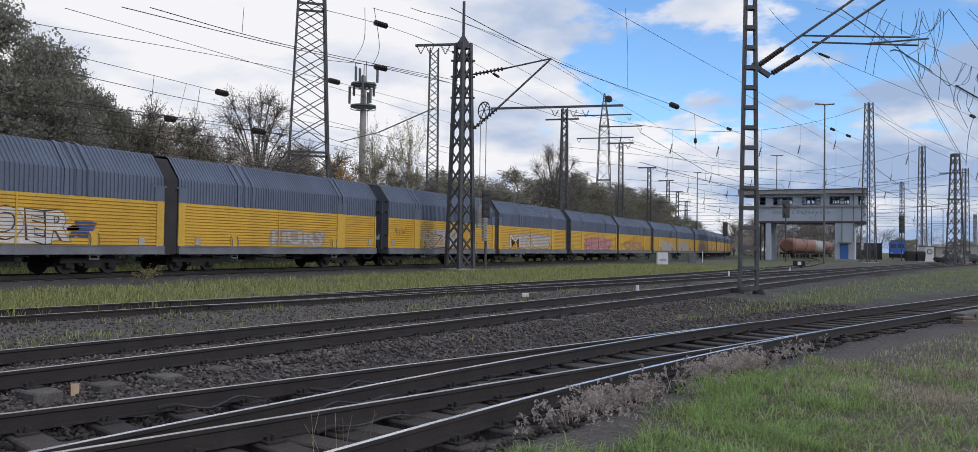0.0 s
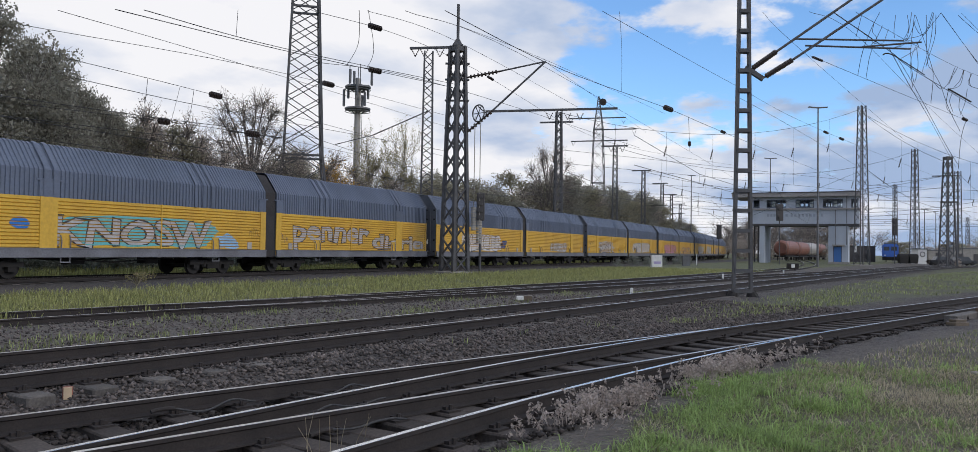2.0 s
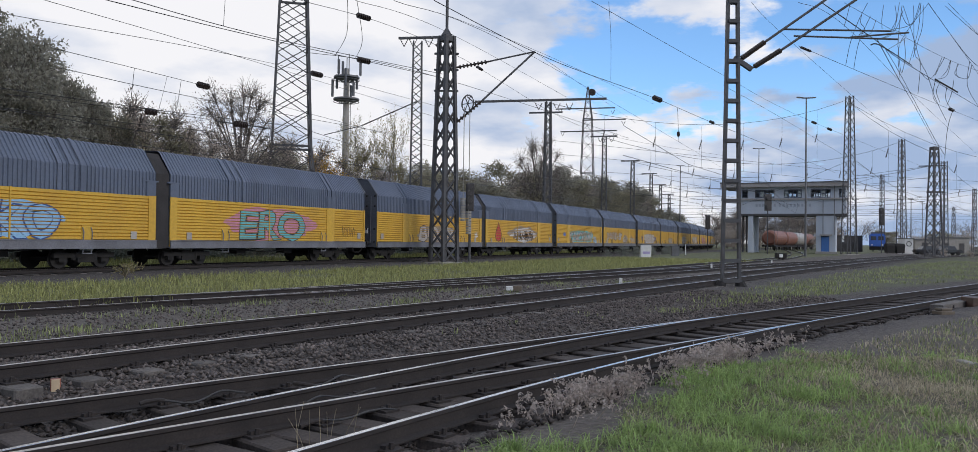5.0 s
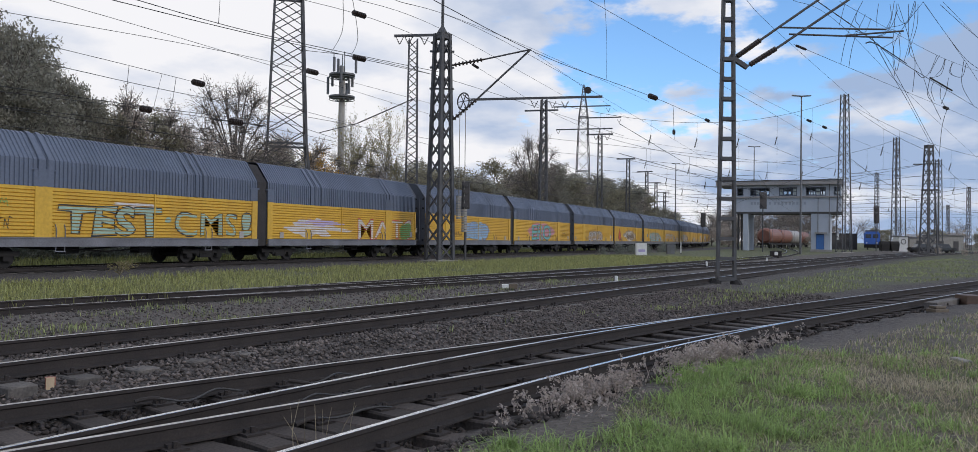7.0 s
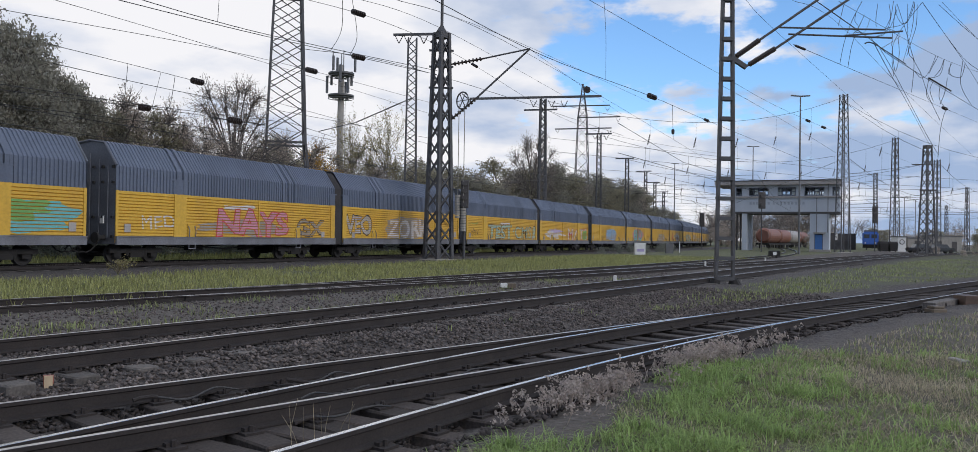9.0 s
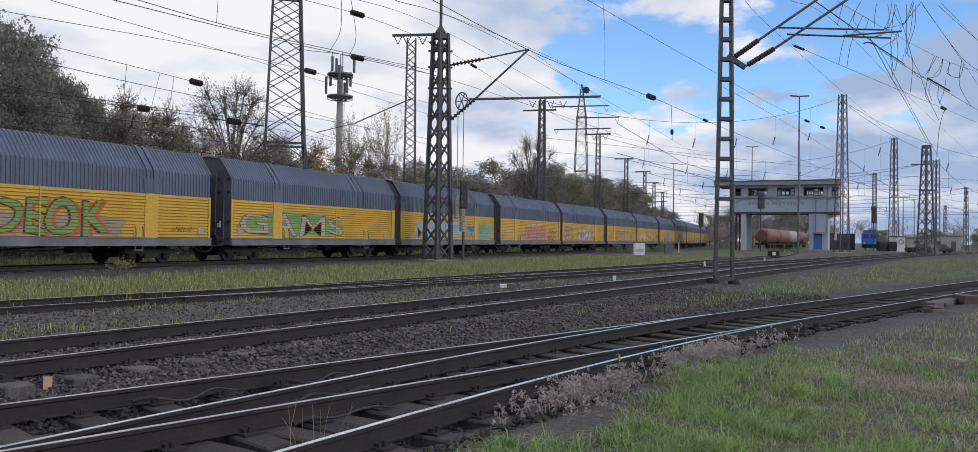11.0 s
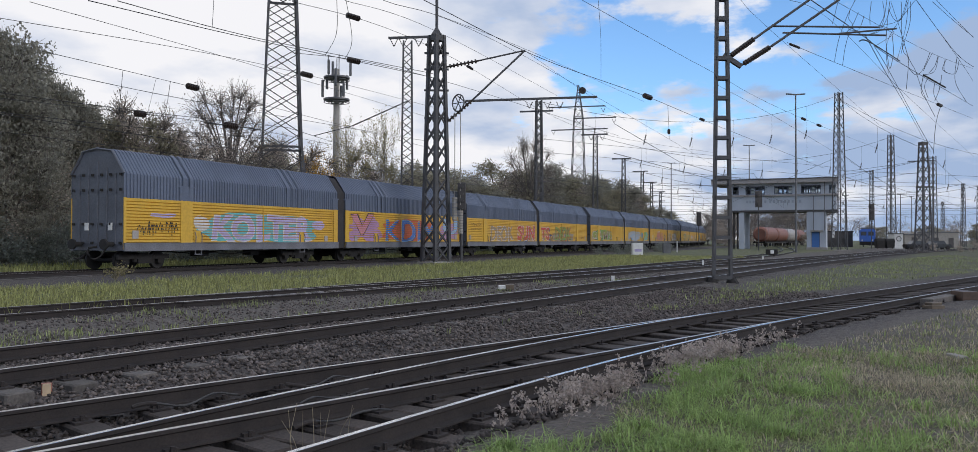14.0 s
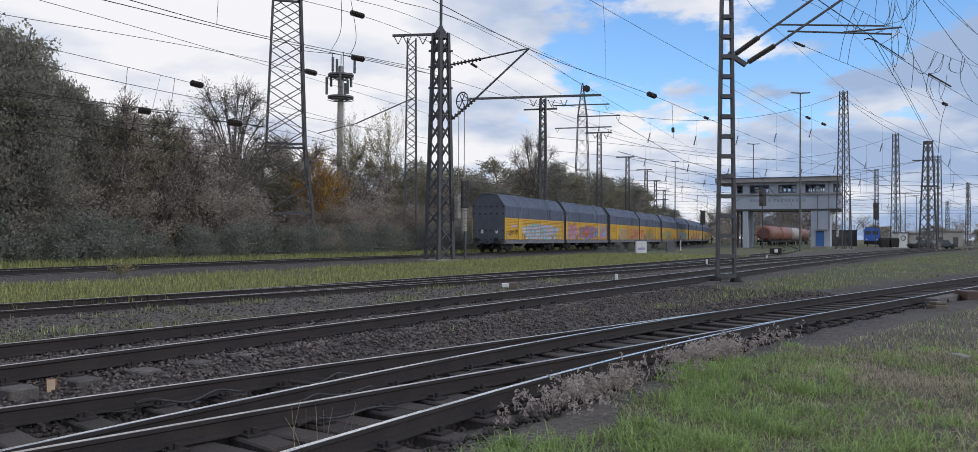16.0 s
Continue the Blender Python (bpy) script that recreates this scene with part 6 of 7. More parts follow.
def lay(parent, name, bm, x0, x1, z0, z1, lift, material, label, wob=0.05):
    """Fit a flat figure (in x and y) onto the near side of a wagon, leaving the slat grooves free."""
    xs, ys = [v.co.x for v in bm.verts], [v.co.y for v in bm.verts]
    ax, bx, ay, by = min(xs), max(xs), min(ys), max(ys)
    for v in bm.verts:
        x = x0 + (v.co.x - ax) / (bx - ax) * (x1 - x0)
        z = z0 + (v.co.y - ay) / (by - ay) * (z1 - z0)
        x += wob * noise.noise((x * 1.1, z * 1.3, z0)) * 2
        z += wob * noise.noise((x * 1.1 + 9, z * 1.3, x0)) * 2
        v.co = (x, -HALF - lift, z)
    for g in GROOVES:
        for e in (-0.008, 0.026):
            bmesh.ops.bisect_plane(bm, geom=bm.verts[:] + bm.edges[:] + bm.faces[:], plane_co=(0, 0, g + e), plane_no=(0, 0, 1))
    gone = [f for f in bm.faces if any(-0.009 < f.calc_center_median().z - g < 0.027 for g in GROOVES)]
    bmesh.ops.delete(bm, geom=gone, context="FACES")
    bmesh.ops.recalc_face_normals(bm, faces=bm.faces[:])
    for f in bm.faces:
        if f.normal.y > 0:
            f.normal_flip()
    return part(name, bm, material, parent, label)


def letters(text, bold):
    cu = bpy.data.curves.new("lettering", "FONT")
    bold = min(bold, 0.072)
    cu.body, cu.size, cu.offset, cu.resolution_u, cu.space_character = text, 1.0, bold, 3, 0.98
    ob = bpy.data.objects.new("lettering", cu)
    me = bpy.data.meshes.new_from_object(ob)
    bm = B()
    bm.from_mesh(me)
    bpy.data.objects.remove(ob); bpy.data.meshes.remove(me); bpy.data.curves.remove(cu)
    return bm


def blob(seed, power=3.0, rough=0.12, n=40):
    bm = B()
    vs = []
    for i in range(n):
        a = 2 * math.pi * i / n
        r = (abs(math.cos(a)) ** power + abs(math.sin(a)) ** power) ** (-1 / power) * (1 + rough * noise.noise((math.cos(a) * 2.5, math.sin(a) * 2.5, seed * 3.7)) * 2)
        vs.append(bm.verts.new((r * math.cos(a), r * math.sin(a), 0)))
    bm.faces.new(vs)
    return bm


def teardrop():
    bm = B()
    bm.faces.new([bm.verts.new((math.sin(a) * math.sin(a / 2) ** 1.6, math.cos(a), 0)) for a in [2 * math.pi * k / 40 for k in range(40)]])
    return bm


def tag(u, text, x0, x1, z0, z1, fill, line, cloud=None, bold=0.05, rim=0.05, pad=0.35, drop=None):
    """Painted letters with an outline, on a cloud of colour where there is one."""
    w = UNITS[u]
    tight = "M" in text   # its sharp inner corners take no extra weight
    fat = 0.0 if tight else min(bold, 0.026)
    if cloud:
        lay(w, "painted_cloud", blob(u + x0), x0 - pad, x1 + pad, max(1.29, z0 - 0.1), z1 + 0.16, 0.0042, cloud, "sprayed colour background")
    if drop:
        lay(w, "painted_shadow", letters(text, 0.0 if tight else 0.03), x0 + 0.08, x1 + 0.24, max(1.28, z0 - 0.06), z1 - 0.02, 0.0055, drop, "sprayed block shadow", 0.09)
    if line:
        lay(w, "painted_outline", letters(text, fat + min(rim, 0.010 if tight else 0.028)), x0 - 0.06, x1 + 0.06, z0 - 0.05, z1 + 0.05, 0.0075, line, "sprayed letter outline", 0.09)
    lay(w, "painted_letters", letters(text, fat), x0, x1, z0, z1, 0.0105, fill, "sprayed letters", 0.09)


def patch(u, x0, x1, z0, z1, colour, power=2.5, rough=0.2, lift=0.0045):
    lay(UNITS[u], "painted_patch", blob(u * 2.3 + x0, power, rough), x0, x1, z0, z1, lift, colour, "sprayed patch of colour")


def scrawl(u, x0, x1, z0, z1, colour, seed):
    """A thin illegible scribble: short bars at odd angles."""
    rng = random.Random(seed)
    bm = B()
    n = max(5, int((x1 - x0) / 0.16))
    for i in range(n):
        x = i / n
        a, b = Vector((x + rng.uniform(-0.02, 0.03), rng.uniform(0, 0.35), 0)), Vector((x + rng.uniform(0.0, 0.07), rng.uniform(0.55, 1), 0))
        for p, q in ((a, b), (b, Vector((x + 1.0 / n, rng.uniform(0, 1), 0)))):
            d = (q - p).normalized()
            s = Vector((-d.y, d.x, 0)) * 0.012
            s.y *= (x1 - x0) / (z1 - z0) * 0.6
            bm.faces.new([bm.verts.new(c) for c in (p - s, q - s, q + s, p + s)])
    lay(UNITS[u], "painted_scribble", bm, x0, x1, z0, z1, 0.0125, colour, "thin illegible scribble", 0.02)


def paint_train():
    tag(0, "KOLTER", 4.9, 12.0, 1.34, 2.50, P_LILAC, P_WHITE, P_TEAL, 0.07, 0.06, 1.0)
    patch(0, 3.7, 4.7, 1.75, 2.45, P_WHITE, 2, 0.1); patch(0, 12.1, 13.2, 1.9, 2.4, P_LILAC, 2, 0.1)
    scrawl(0, 0.6, 2.8, 1.55, 2.15, P_BLACK, 1); patch(0, 1.3, 2.7, 2.3, 2.48, P_LILAC, 3, 0.1)
    patch(1, 0.15, 4.0, 1.30, 2.75, P_MAUVE, 2.2, 0.3); tag(1, "KDIM", 4.4, 10.7, 1.33, 2.55, P_BLUE, P_LIGHT, P_ORANGE, 0.09, 0.03, 0.5, P_NAVY)
    tag(1, "V", 0.6, 3.0, 1.6, 2.9, P_PINK, P_BLACK, None, 0.1, 0.04)
    patch(1, 11.4, 14.2, 1.30, 2.6, P_MAUVE, 2.5, 0.2); tag(1, "U", 11.9, 14.1, 1.75, 2.8, P_LIGHT, P_NAVY, None, 0.09, 0.05)
    scrawl(2, 0.7, 2.4, 2.4, 2.72, P_BLACK, 2); scrawl(2, 0.7, 2.6, 2.1, 2.32, P_BLACK, 3)
    tag(2, "DEOK", 4.4, 9.0, 1.34, 2.45, P_GREY, P_WHITE, None, 0.03, 0.06); tag(2, "SUN", 9.9, 13.9, 1.38, 2.65, P_RED, P_WHITE, None, 0.09, 0.03, 0.25, P_NAVY); patch(2, 13.7, 14.3, 1.29, 2.1, P_NAVY, 3, 0.2)
    tag(3, "TS", 0.3, 2.7, 1.42, 2.6, P_RED, P_WHITE, None, 0.09, 0.03, 0.35, P_NAVY); patch(3, 2.4, 3.4, 1.29, 2.0, P_NAVY, 3, 0.2)
    patch(3, 3.3, 9.9, 1.30, 2.1, P_GREY, 5, 0.05); tag(3, "DEOK", 4.4, 9.0, 1.34, 2.6, P_GREEN, P_BLACK, None, 0.07, 0.06, 0.3, P_ORANGE); scrawl(3, 12.2, 13.4, 1.5, 1.75, P_BLACK, 4)
    tag(4, "GAMS", 0.6, 8.8, 1.45, 2.45, P_SILVER, P_BLACK, P_GREEN, 0.09, 0.05, 0.3)
    tag(5, "MALER", 2.0, 9.0, 1.34, 2.4, P_SILVER, P_LIGHT, P_LIGHT, 0.07, 0.05); patch(5, 9.4, 14.3, 1.29, 2.5, P_TEAL, 3, 0.2); patch(5, 10.2, 13.0, 1.7, 2.6, P_GREEN, 2, 0.3, 0.006); patch(5, 9.6, 11.0, 1.8, 2.3, P_BLUE, 2, 0.2, 0.0090)
    patch(6, 4.3, 10.7, 1.30, 2.1, P_GREY, 2, 0.2); tag(6, "NAYS", 5.5, 10.4, 1.34, 2.5, P_PINK, P_RED, None, 0.08, 0.03); patch(6, 5.9, 8.0, 2.5, 2.72, P_WHITE, 5, 0.1, 0.006); tag(6, "GX", 11.1, 13.4, 1.4, 2.2, P_GREY, P_BLACK, None, 0.05, 0.03); tag(6, "MED", 1.3, 3.0, 1.6, 2.05, P_WHITE, None, None, 0.04)
    tag(7, "VEO", 0.3, 3.0, 1.5, 2.6, P_SILVER, P_BLACK, None, 0.06, 0.05); tag(7, "ZORK", 4.9, 9.9, 1.34, 2.45, P_WHITE, P_GREY, P_GREY, 0.09, 0.04); scrawl(7, 12.0, 13.4, 2.2, 2.5, P_BLACK, 5)
    tag(8, "TEST", 4.0, 8.6, 1.36, 2.45, P_MINT, P_BLACK, None, 0.10, 0.05); patch(8, 8.75, 9.12, 1.85, 2.1, P_MINT, 2, 0.05, 0.006); tag(8, "CMS", 9.3, 13.0, 1.36, 2.35, P_MINT, P_BLACK, None, 0.10, 0.05); tag(8, "!", 13.3, 14.0, 1.34, 2.5, P_MINT, P_BLACK, None, 0.09, 0.06)
    patch(8, 6.2, 8.4, 2.45, 2.62, P_WHITE, 5, 0.1); scrawl(8, 0.5, 2.0, 2.3, 2.6, P_GREEN, 6); scrawl(8, 0.8, 2.2, 1.5, 2.1, P_BLACK, 7)
    patch(9, 1.2, 7.4, 1.32, 2.35, P_WHITE, 1.4, 0.35); patch(9, 2.0, 6.5, 1.9, 2.3, P_LILAC, 1.3, 0.4, 0.006); tag(9, "MATS", 7.8, 13.9, 1.34, 2.45, P_WHITE, P_RED, None, 0.10, 0.04); patch(9, 12.4, 13.9, 1.34, 2.3, P_GREEN, 3, 0.1, 0.012)
    tag(10, "ESKO", 5.9, 10.1, 1.34, 2.5, P_LIGHT, P_NAVY, P_LIGHT, 0.06, 0.05, 0.25); scrawl(10, 4.2, 5.6, 1.5, 1.9, P_BLACK, 8)
    tag(11, "ERO", 4.2, 8.9, 1.32, 2.7, P_TEAL, P_BLACK, P_PINK, 0.10, 0.07, 1.1); scrawl(11, 12.2, 13.6, 1.5, 2.1, P_BLACK, 9)
    patch(12, 4.8, 10.3, 1.30, 2.35, P_GREY, 5, 0.08); tag(12, "BOLR", 5.1, 10.1, 1.34, 2.3, P_SILVER, P_BLACK, None, 0.07, 0.03); patch(12, 13.2, 13.9, 1.5, 2.1, P_WHITE, 1.5, 0.4)
    lay(UNITS[13], "painted_outline", teardrop(), 1.80, 3.05, 1.33, 2.92, 0.0045, P_BLACK, "black outline of a sprayed drop", 0.0)
    lay(UNITS[13], "painted_drop", teardrop(), 1.90, 2.95, 1.40, 2.78, 0.0075, P_RED, "sprayed red drop", 0.0)
    patch(13, 4.2, 11.0, 1.30, 2.62, P_GREY, 1.5, 0.15); patch(13, 4.7, 10.5, 1.30, 2.52, P_WHITE, 1.6, 0.12, 0.0085); scrawl(13, 5.4, 9.8, 1.38, 2.3, P_BLACK, 14); scrawl(13, 13.5, 14.3, 1.8, 2.05, P_BLACK, 10)
    tag(14, "KNOSW", 3.6, 10.9, 1.34, 2.4, P_SILVER, P_BLACK, P_TEAL, 0.10, 0.05, 0.5); patch(14, 1.9, 2.6, 1.9, 2.3, P_BLUE, 2, 0.03); patch(14, 11.1, 12.7, 1.3, 2.0, P_LIGHT, 2, 0.3); scrawl(14, 13.3, 14.0, 1.7, 2.3, P_BLACK, 11)
    tag(15, "penner", 1.3, 7.9, 1.34, 2.45, P_SILVER, P_BLACK, None, 0.10, 0.05); tag(15, "diarie", 8.2, 14.0, 1.34, 2.15, P_SILVER, P_BLACK, None, 0.09, 0.045); scrawl(15, 0.2, 0.9, 1.6, 2.1, P_NAVY, 12)
    patch(16, 3.2, 10.6, 1.29, 2.55, P_WHITE, 4, 0.12); tag(16, "WEHOER", 3.5, 10.3, 1.40, 2.5, P_WHITE, P_BLACK, None, 0.07, 0.03); patch(16, 2.2, 3.6, 1.5, 2.3, P_NAVY, 2, 0.4); patch(16, 10.1, 11.3, 1.5, 2.1, P_NAVY, 2, 0.4)
    patch(17, 5.5, 9.8, 1.34, 2.1, P_GREY, 6, 0.03); tag(17, "HURS", 5.7, 9.6, 1.38, 2.06, P_SILVER, P_GREY, None, 0.08, 0.03)
    tag(18, "RZK", 4.0, 9.2, 1.34, 2.35, P_SILVER, P_BLACK, P_SILVER, 0.08, 0.05); scrawl(18, 0.7, 2.0, 2.0, 2.5, P_BLACK, 13)
    tag(19, "MRUS", 2.0, 10.5, 1.34, 2.4, P_WHITE, P_BLACK, P_SILVER, 0.08, 0.04); tag(20, "HAND", 4.0, 12.5, 1.34, 2.4, P_PINK, P_BLACK, P_PINK, 0.08, 0.04); tag(21, "OKS", 2.0, 10.0, 1.34, 2.2, P_GREY, P_ORANGE, None, 0.08, 0.04)
    tag(22, "TAV", 4.5, 12.0, 1.34, 2.4, P_SILVER, P_LIGHT, P_SILVER); tag(23, "RUSK", 1.5, 9.5, 1.34, 2.5, P_SILVER, P_LIGHT, P_SILVER); tag(24, "MINE", 4.0, 13.0, 1.34, 2.3, P_GREY, P_PINK, P_GREY); tag(25, "DOT", 2.0, 8.0, 1.34, 2.3, P_WHITE, P_BLACK, None)
    for u in range(26, 32):
        patch(u, 3.0, 11.0, 1.31, 2.3, (P_SILVER, P_GREY, P_PINK)[u % 3], 3, 0.2)


paint_train()


# ---- small things about the tracks ----
def marker_post():
    m = thing("marker_post", pose(5.15, 6.72, 0.0, 0, 0, -38), "small reddish marker post with a pale face in the ballast", "marker post")
    bm = tube(B(), [(0, 0, -0.1), (0, 0, 0.115)], 0.046, 10)
    part("stub", bm, paint("marker_red", (0.33, 0.13, 0.09)), m)
    part("face_plate", box(B(), -0.034, 0.034, -0.056, -0.040, 0.0, 0.118), paint("marker_buff", (0.55, 0.42, 0.28)), m, "buff face plate")


marker_post()


def point_box(name, label, x, y, turn, parts):
    m = thing(name, pose(x, y, 0, 0, 0, turn), label, "trackside box")
    for nm, dims, material in parts:
        bm = box(B(), *dims)
        bmesh.ops.bevel(bm, geom=bm.edges[:], offset=0.012, segments=1, affect="EDGES")
        part(nm, bm, material, m)
    return m


M_BUFF = paint("buff_enamel", (0.15, 0.115, 0.08), (0.08, 0.062, 0.045))
M_RUSTY = paint("rusty_plate", (0.11, 0.066, 0.045), (0.065, 0.042, 0.033))
point_box("point_indicator", "low buff and white point indicator box beside the track", 21.2, 8.95, VIEW - 90, [("body", (-0.02, 0.22, -0.12, 0.12, 0.02, 0.16), M_BUFF), ("white_end", (-0.22, -0.02, -0.10, 0.10, 0.03, 0.14), M_WHITE), ("foot", (-0.15, 0.15, -0.2, 0.2, -0.05, 0.03), M_UNDER)])
point_box("point_machine", "dirty yellow-brown point machine beside the points", 19.7, -1.55, 40, [("body", (-0.13, 0.13, -0.18, 0.18, -0.02, 0.07), M_BUFF), ("lid", (-0.10, 0.10, -0.14, 0.14, 0.07, 0.13), M_BUFF), ("foot", (-0.12, 0.12, -0.2, 0.2, -0.2, 0.0), M_UNDER)])
point_box("timber_bearer", "long weathered bearer lying beside the points", 22.3, -1.9, -18, [("bearer", (-1.2, 1.2, -0.14, 0.14, -0.08, 0.10), M_SLEEPER)])
point_box("point_machine", "rusty orange point machine with a marked plate", 23.1, -2.5, 20, [("body", (-0.3, 0.3, -0.2, 0.2, -0.05, 0.2), M_RUSTY), ("plate_bar", (-0.25, 0.25, -0.22, -0.20, 0.08, 0.15), M_BUFF)])
point_box("point_lantern", "black and white point lantern on a low frame", 76.0, 6.6, VIEW - 90, [("body", (-0.45, 0.45, -0.25, 0.25, 0.15, 0.62), M_UNDER), ("white_arrow", (-0.2, 0.1, -0.28, -0.25, 0.25, 0.55), M_WHITE), ("foot", (-0.2, 0.2, -0.2, 0.2, -0.05, 0.15), M_UNDER)])
point_box("relay_cabinet", "pale grey trackside cabinet with scribbles", 77.0, 18.9, VIEW - 90, [("body", (-0.5, 0.5, -0.3, 0.3, -0.05, 1.15), M_WHITE), ("lid", (-0.53, 0.53, -0.33, 0.33, 1.15, 1.22), M_GALV), ("scribble_bar", (-0.3, 0.35, -0.32, -0.30, 0.3, 0.55), P_LILAC)])
point_box("relay_cabinet", "grey trackside cabinet at the end of the grass strip", 88.0, 18.4, VIEW - 90, [("body", (-0.4, 0.4, -0.3, 0.3, -0.05, 1.0), M_GALV), ("lid", (-0.43, 0.43, -0.33, 0.33, 1.0, 1.06), M_GALV)])
for x, y, h in ((26.4, 7.3, 0.24), (46.0, 7.6, 0.30), (60.0, 5.8, 0.3), (90.7, 17.8, 1.3)):
    point_box("marker_stake", "short white marker stake between the tracks", x, y, 10, [("stake", (-0.05, 0.05, -0.05, 0.05, -0.1, h), M_WHITE), ("foot", (-0.09, 0.09, -0.09, 0.09, -0.1, 0.04), M_UNDER)])
point_box("concrete_lump", "pale broken concrete lump on the verge", 11.4, -1.15, 25, [("lump", (-0.16, 0.16, -0.06, 0.06, -0.06, 0.05), M_CONC)])


def heater_cable(x, d, seed):
    """A slack black cable with its clamp on the foot of a rail."""
    rng = np.random.default_rng(seed)
    m = thing("point_heater_cable", pose(x, near_axis(x) + d, -0.03, 0, 0, -18), "slack black heater cable beside a rail of the points", "cable", "point heater cables")
    ctrl = [(0.2 * i, 0.05 * math.sin(i * 1.7 + seed)) for i in range(6)]
    pts = [(p.x, p.y, 0.02 + 0.05 * math.sin(p.x * 5 + seed) ** 2 + rng.uniform(0, 0.004)) for p in smooth_line(ctrl, 0.05)]
    part("cable", tube(B(), pts, 0.010, 6), M_WIRE, m)
    part("joint_sleeve", tube(B(), pts[:5], 0.019, 8), M_RAIL, m)


for x, d, seed in ((5.0, 0.45, 1), (6.4, 0.42, 2), (5.6, -0.35, 3), (5.0, -1.15, 4), (7.4, -0.40, 5)):
    heater_cable(x, d, seed)


def railing():
    m = thing("guard_railing", pose(52.5, 34.2, 0, 0, 0, VIEW - 90), "low grey galvanised guard railing below the trees", "railing")
    for u in (-1.9, -0.65, 0.6, 1.85):
        part("post", tube(B(), [(u, 0, -0.1), (u, 0, 0.62)], 0.04, 6), M_GALV, m)
    for z in (0.6, 0.34):
        part("rail", tube(B(), [(-1.9, 0, z), (1.85, 0, z)], 0.035, 6), M_GALV, m)


railing()


def ragwort(x, y, s):
    rng = np.random.default_rng(int(x * 10))
    m = thing("ragwort_plant", pose(x, y, 0), "yellowed wild plant in the grass strip", "plant")
    bm, c = B(), []
    for i in range(14):
        e = Vector((rng.normal() * 0.28, rng.normal() * 0.28, rng.uniform(0.25, 0.6))) * s
        tube(bm, [(0, 0, 0), e * 0.5 + Vector((0, 0, 0.08)), e], 0.008, 4, caps=False)
        c += [e + Vector(rng.normal(size=3)) * 0.06 for _ in range(26)]
    part("stem", bm, M_STRAW, m)
    v, f = leaf_quads(rng, c, 0.07)
    o = new("leaves", raw_mesh("leaves", v, f, M_LEAF_POPLAR))
    o.parent = m


ragwort(19.9, 22.7, 0.8)


# ---- distant vehicles and sheds ----
def tank_wagon(x, y, material):
    m = thing("tank_wagon", pose(x, y, 0, 0, 0, -4), "rust-brown tank wagon standing beyond the signal box", "tank wagon", "standing tank wagons")
    bm = tube(B(), [(0, 0, 2.55), (0.25, 0, 2.55), (0.5, 0, 2.55), (12.0, 0, 2.55), (12.25, 0, 2.55), (12.5, 0, 2.55)], 1.42, 22)
    for v in bm.verts:
        e = min(v.co.x, 12.5 - v.co.x)
        k = 0.72 if e < 0.1 else 0.92 if e < 0.4 else 1.0
        v.co.y *= k
        v.co.z = 2.55 + (v.co.z - 2.55) * k
    part("tank", bm, material, m, smooth=False)
    part("frame", box(B(), -0.4, 12.9, -1.2, 1.2, 0.85, 1.15), M_UNDER, m)
    for xx in (1.2, 3.0, 9.5, 11.3):
        for s in (-0.8, 0.8):
            part("wheel", tube(B(), [(xx, s - 0.06, 0.6), (xx, s + 0.06, 0.6)], 0.44, 14), M_UNDER, m)
    for s in (-0.87, 0.87):
        part("buffer", tube(B(), [(-0.4, s, 1.05), (-0.9, s, 1.05)], 0.2, 8), M_UNDER, m)
    part("walkway", box(B(), 3.0, 9.5, -0.4, 0.4, 3.98, 4.04), M_GALV, m)
    bm = B()
    for s in (-0.25, 0.25):
        tube(bm, [(-0.1, -1.2 + s, 1.1), (-0.1, -1.2 + s, 4.0)], 0.03, 5)
    part("ladder", bm, M_GALV, m)
    return m


for i, c in enumerate((M_RUSTTANK, M_RUSTTANK, M_TANKGREY, M_RUSTTANK)):
    tank_wagon(159.6 + 14.0 * i, 15.9 - 0.98 * i, c)


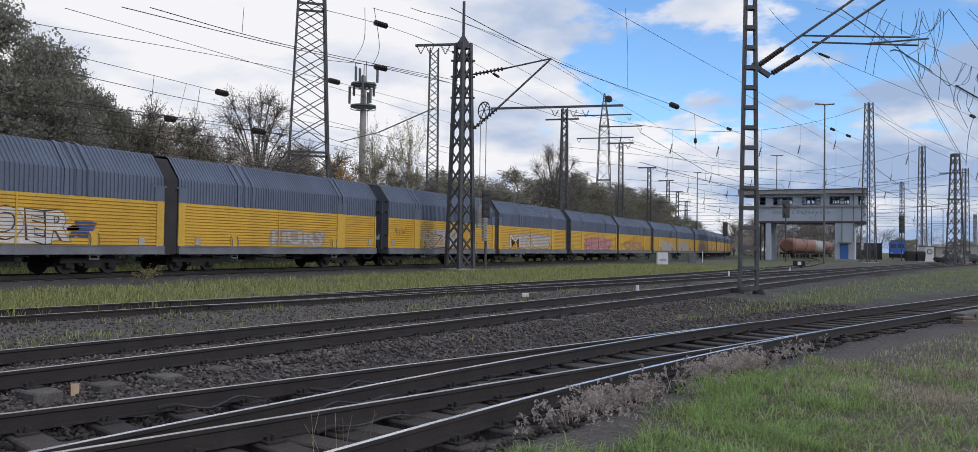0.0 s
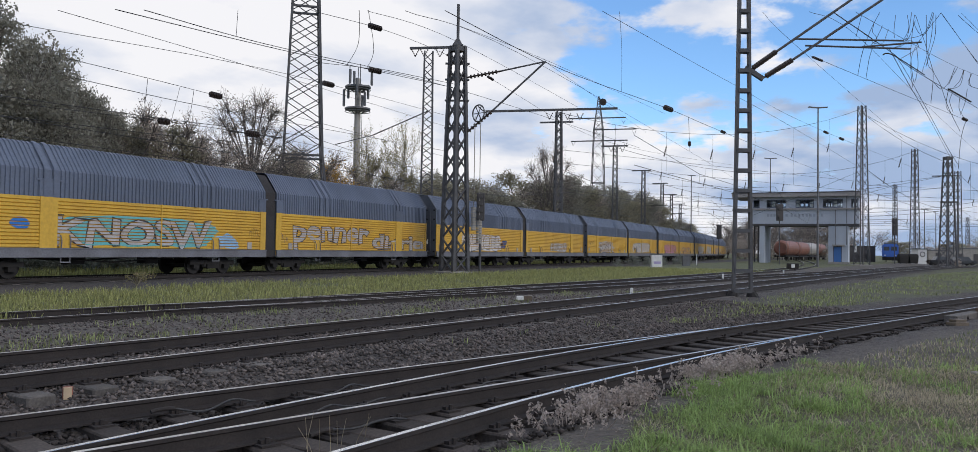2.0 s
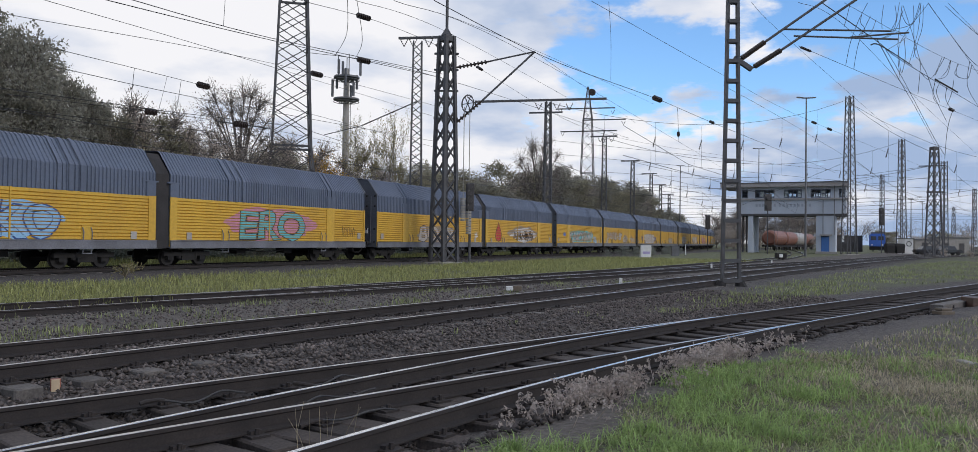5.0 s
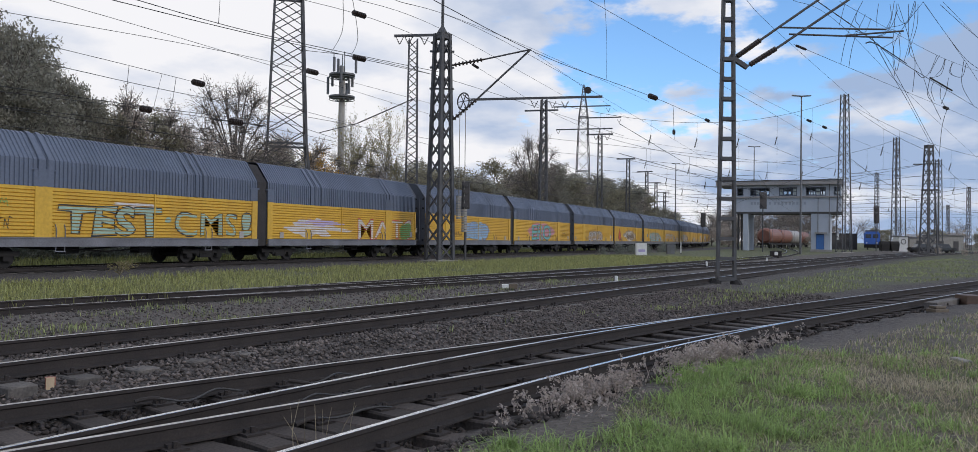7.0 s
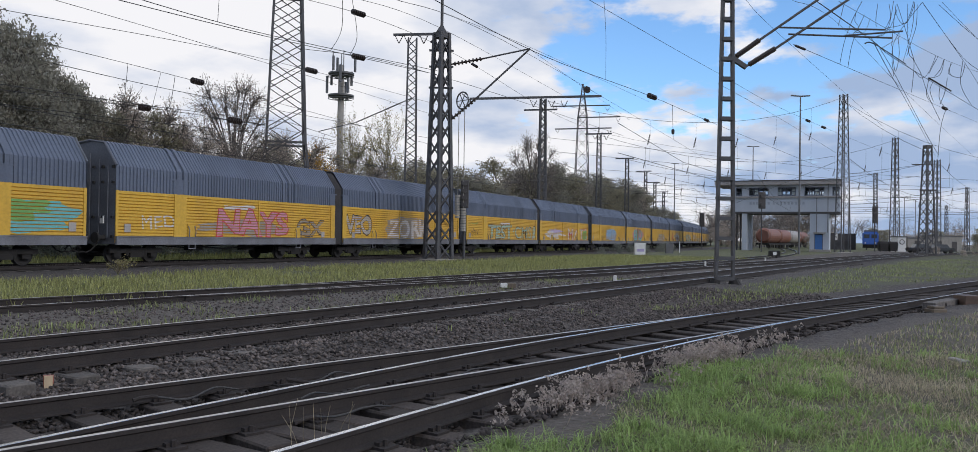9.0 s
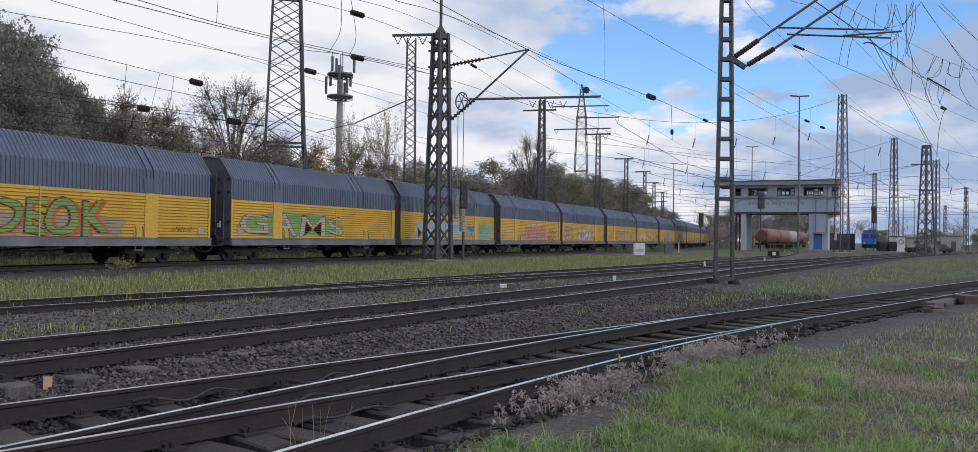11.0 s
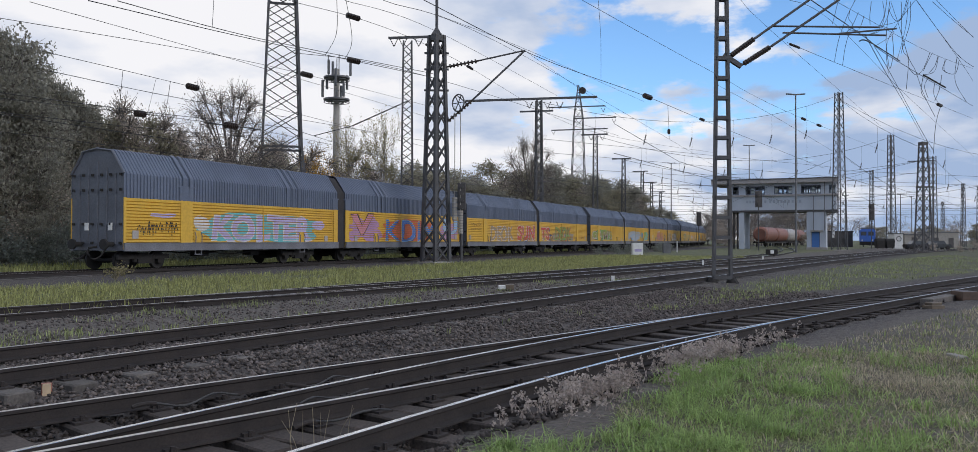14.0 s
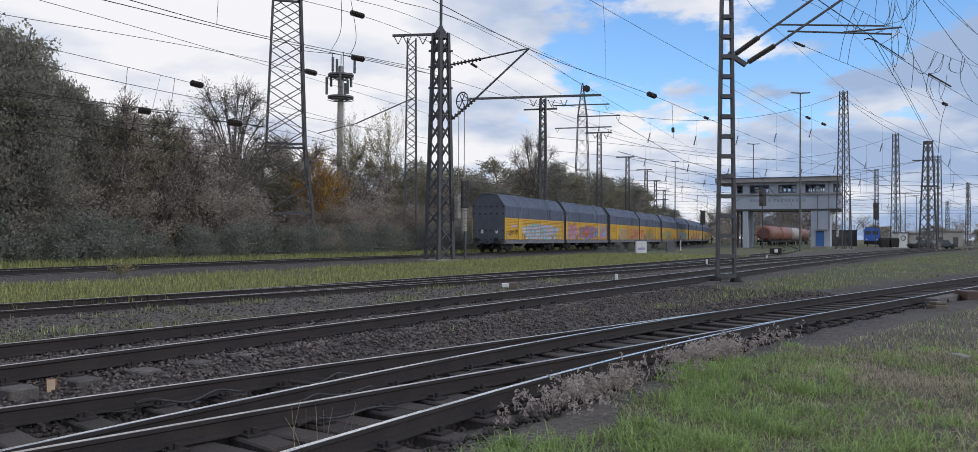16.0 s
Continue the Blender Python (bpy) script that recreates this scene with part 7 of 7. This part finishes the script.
def loco():
    m = thing("diesel_locomotive", pose(182.3, -2.6, -0.12, 0, 0, -1), "blue locomotive standing in the far sidings", "locomotive")
    bm = box(B(), 0, 14, -1.5, 1.5, 1.1, 3.9)
    for v in bm.verts:
        if v.co.z > 3 and v.co.x < 1:
            v.co.x += 0.7
    bmesh.ops.bevel(bm, geom=bm.edges[:], offset=0.25, segments=2, affect="EDGES")
    part("body", bm, M_BLUE, m)
    part("roof", box(B(), 1.2, 13.5, -1.2, 1.2, 3.88, 4.2), M_GALV, m)
    for s in (-0.68, 0.68):
        bm = box(B(), 0.36, 0.46, s - 0.5, s + 0.5, 2.55, 3.35)
        part("windscreen", bm, M_GLASS, m)
        part("headlight", tube(B(), [(-0.06, s * 1.4, 1.6), (0.05, s * 1.4, 1.6)], 0.14, 10), M_WHITE, m)
        part("buffer", tube(B(), [(-0.5, s * 1.28, 1.05), (0, s * 1.28, 1.05)], 0.2, 10), M_UNDER, m)
    part("bumper", box(B(), -0.1, 0.2, -1.45, 1.45, 0.6, 1.3), M_UNDER, m)
    for x in (1.5, 3.8, 9.8, 12.1):
        for s in (-0.8, 0.8):
            part("wheel", tube(B(), [(x, s - 0.06, 0.65), (x, s + 0.06, 0.65)], 0.48, 14), M_UNDER, m)


loco()


def shed(name, label, x, y, turn, w, d, h, material, roof, doors=1, category="shed"):
    m = thing(name, pose(x, y, 0, 0, 0, turn), label, category)
    part("wall", box(B(), -w / 2, w / 2, 0, d, -0.1, h), material, m)
    part("roof", box(B(), -w / 2 - 0.15, w / 2 + 0.15, -0.15, d + 0.15, h, h + 0.18), roof, m)
    for k in range(doors):
        u = -w / 2 + w * (k + 0.5) / doors
        part("door", box(B(), u - 0.5, u + 0.5, -0.05, 0.02, 0, min(2.0, h - 0.3)), M_DARKTRIM, m)
    return m


RING = VIEW - 90
# stand-in for the dark wagon beside the locomotive, built as a plain shed
shed("dark_wagon_shed", "dark wagon behind the signal box, built as a plain shed", 186.0, 2.6, RING, 5.5, 4, 3.2, M_DARKTRIM, M_UNDER)
sw = shed("switch_house", "white switch house with a dark ring sign", 162.4, -7.4, RING, 1.5, 2.4, 2.6, M_WHITE, M_GALV, 0)
bm = B()
tube(bm, [(0.42 * math.cos(2 * math.pi * i / 16), -0.05, 1.75 + 0.42 * math.sin(2 * math.pi * i / 16)) for i in range(17)], 0.07, 5)
part("ring_sign", bm, M_DARKTRIM, sw)
shed("grey_hut", "grey lineside hut by the switch house", 164.5, -10.0, RING, 3.4, 3, 2.4, M_CONC, M_GALV)
shed("grey_hut", "grey lineside hut by the sidings", 186.0, -16.5, RING, 6.0, 4, 3.0, M_CONC, M_GALV, 2)
for x, y in ((155.6, -4.4), (156.2, -5.9)):
    b = thing("waste_skip", pose(x, y, 0, 0, 0, RING), "black waste container on the grass", "container", "black containers")
    bm = box(B(), -0.75, 0.75, 0, 1.1, 0.15, 1.35)
    for v in bm.verts:
        if v.co.z < 0.5:
            v.co.x *= 0.82
    part("tub", bm, M_UNDER, b)
    part("lid", tube(B(), [(-0.76, 0.55, 1.3), (0.76, 0.55, 1.3)], 0.5, 10), M_UNDER, b)
    for u in (-0.5, 0.5):
        part("castor", tube(B(), [(u, 0.5, 0.08), (u + 0.06, 0.5, 0.08)], 0.1, 8), M_UNDER, b)


def parked_car(x, y, turn, colour):
    m = thing("parked_car", pose(x, y, 0, 0, 0, turn), "dark parked car by the far huts", "car", "parked cars")
    bm = box(B(), -2.1, 2.1, -0.85, 0.85, 0.3, 0.85)
    bmesh.ops.bevel(bm, geom=bm.edges[:], offset=0.15, segments=2, affect="EDGES")
    part("body", bm, colour, m)
    bm = box(B(), -1.3, 1.2, -0.75, 0.75, 0.83, 1.42)
    for v in bm.verts:
        if v.co.z > 1.2:
            v.co.x *= 0.68; v.co.y *= 0.86
    part("cabin", bm, M_GLASS, m)
    for xx in (-1.3, 1.3):
        for s in (-0.8, 0.8):
            part("wheel", tube(B(), [(xx, s - 0.09, 0.32), (xx, s + 0.09, 0.32)], 0.32, 14), M_UNDER, m)


parked_car(147.2, -9.4, -70, paint("car_black", (0.03, 0.03, 0.035), None, 0.25))
parked_car(148.5, -12.2, -66, paint("car_dark_grey", (0.06, 0.065, 0.07), None, 0.25))


def motions():
    for i, u in enumerate(UNITS):
        walk(u, [(0.5 * k, unit_pose(i, 0.5 * k)) for k in range(33)])


motions()
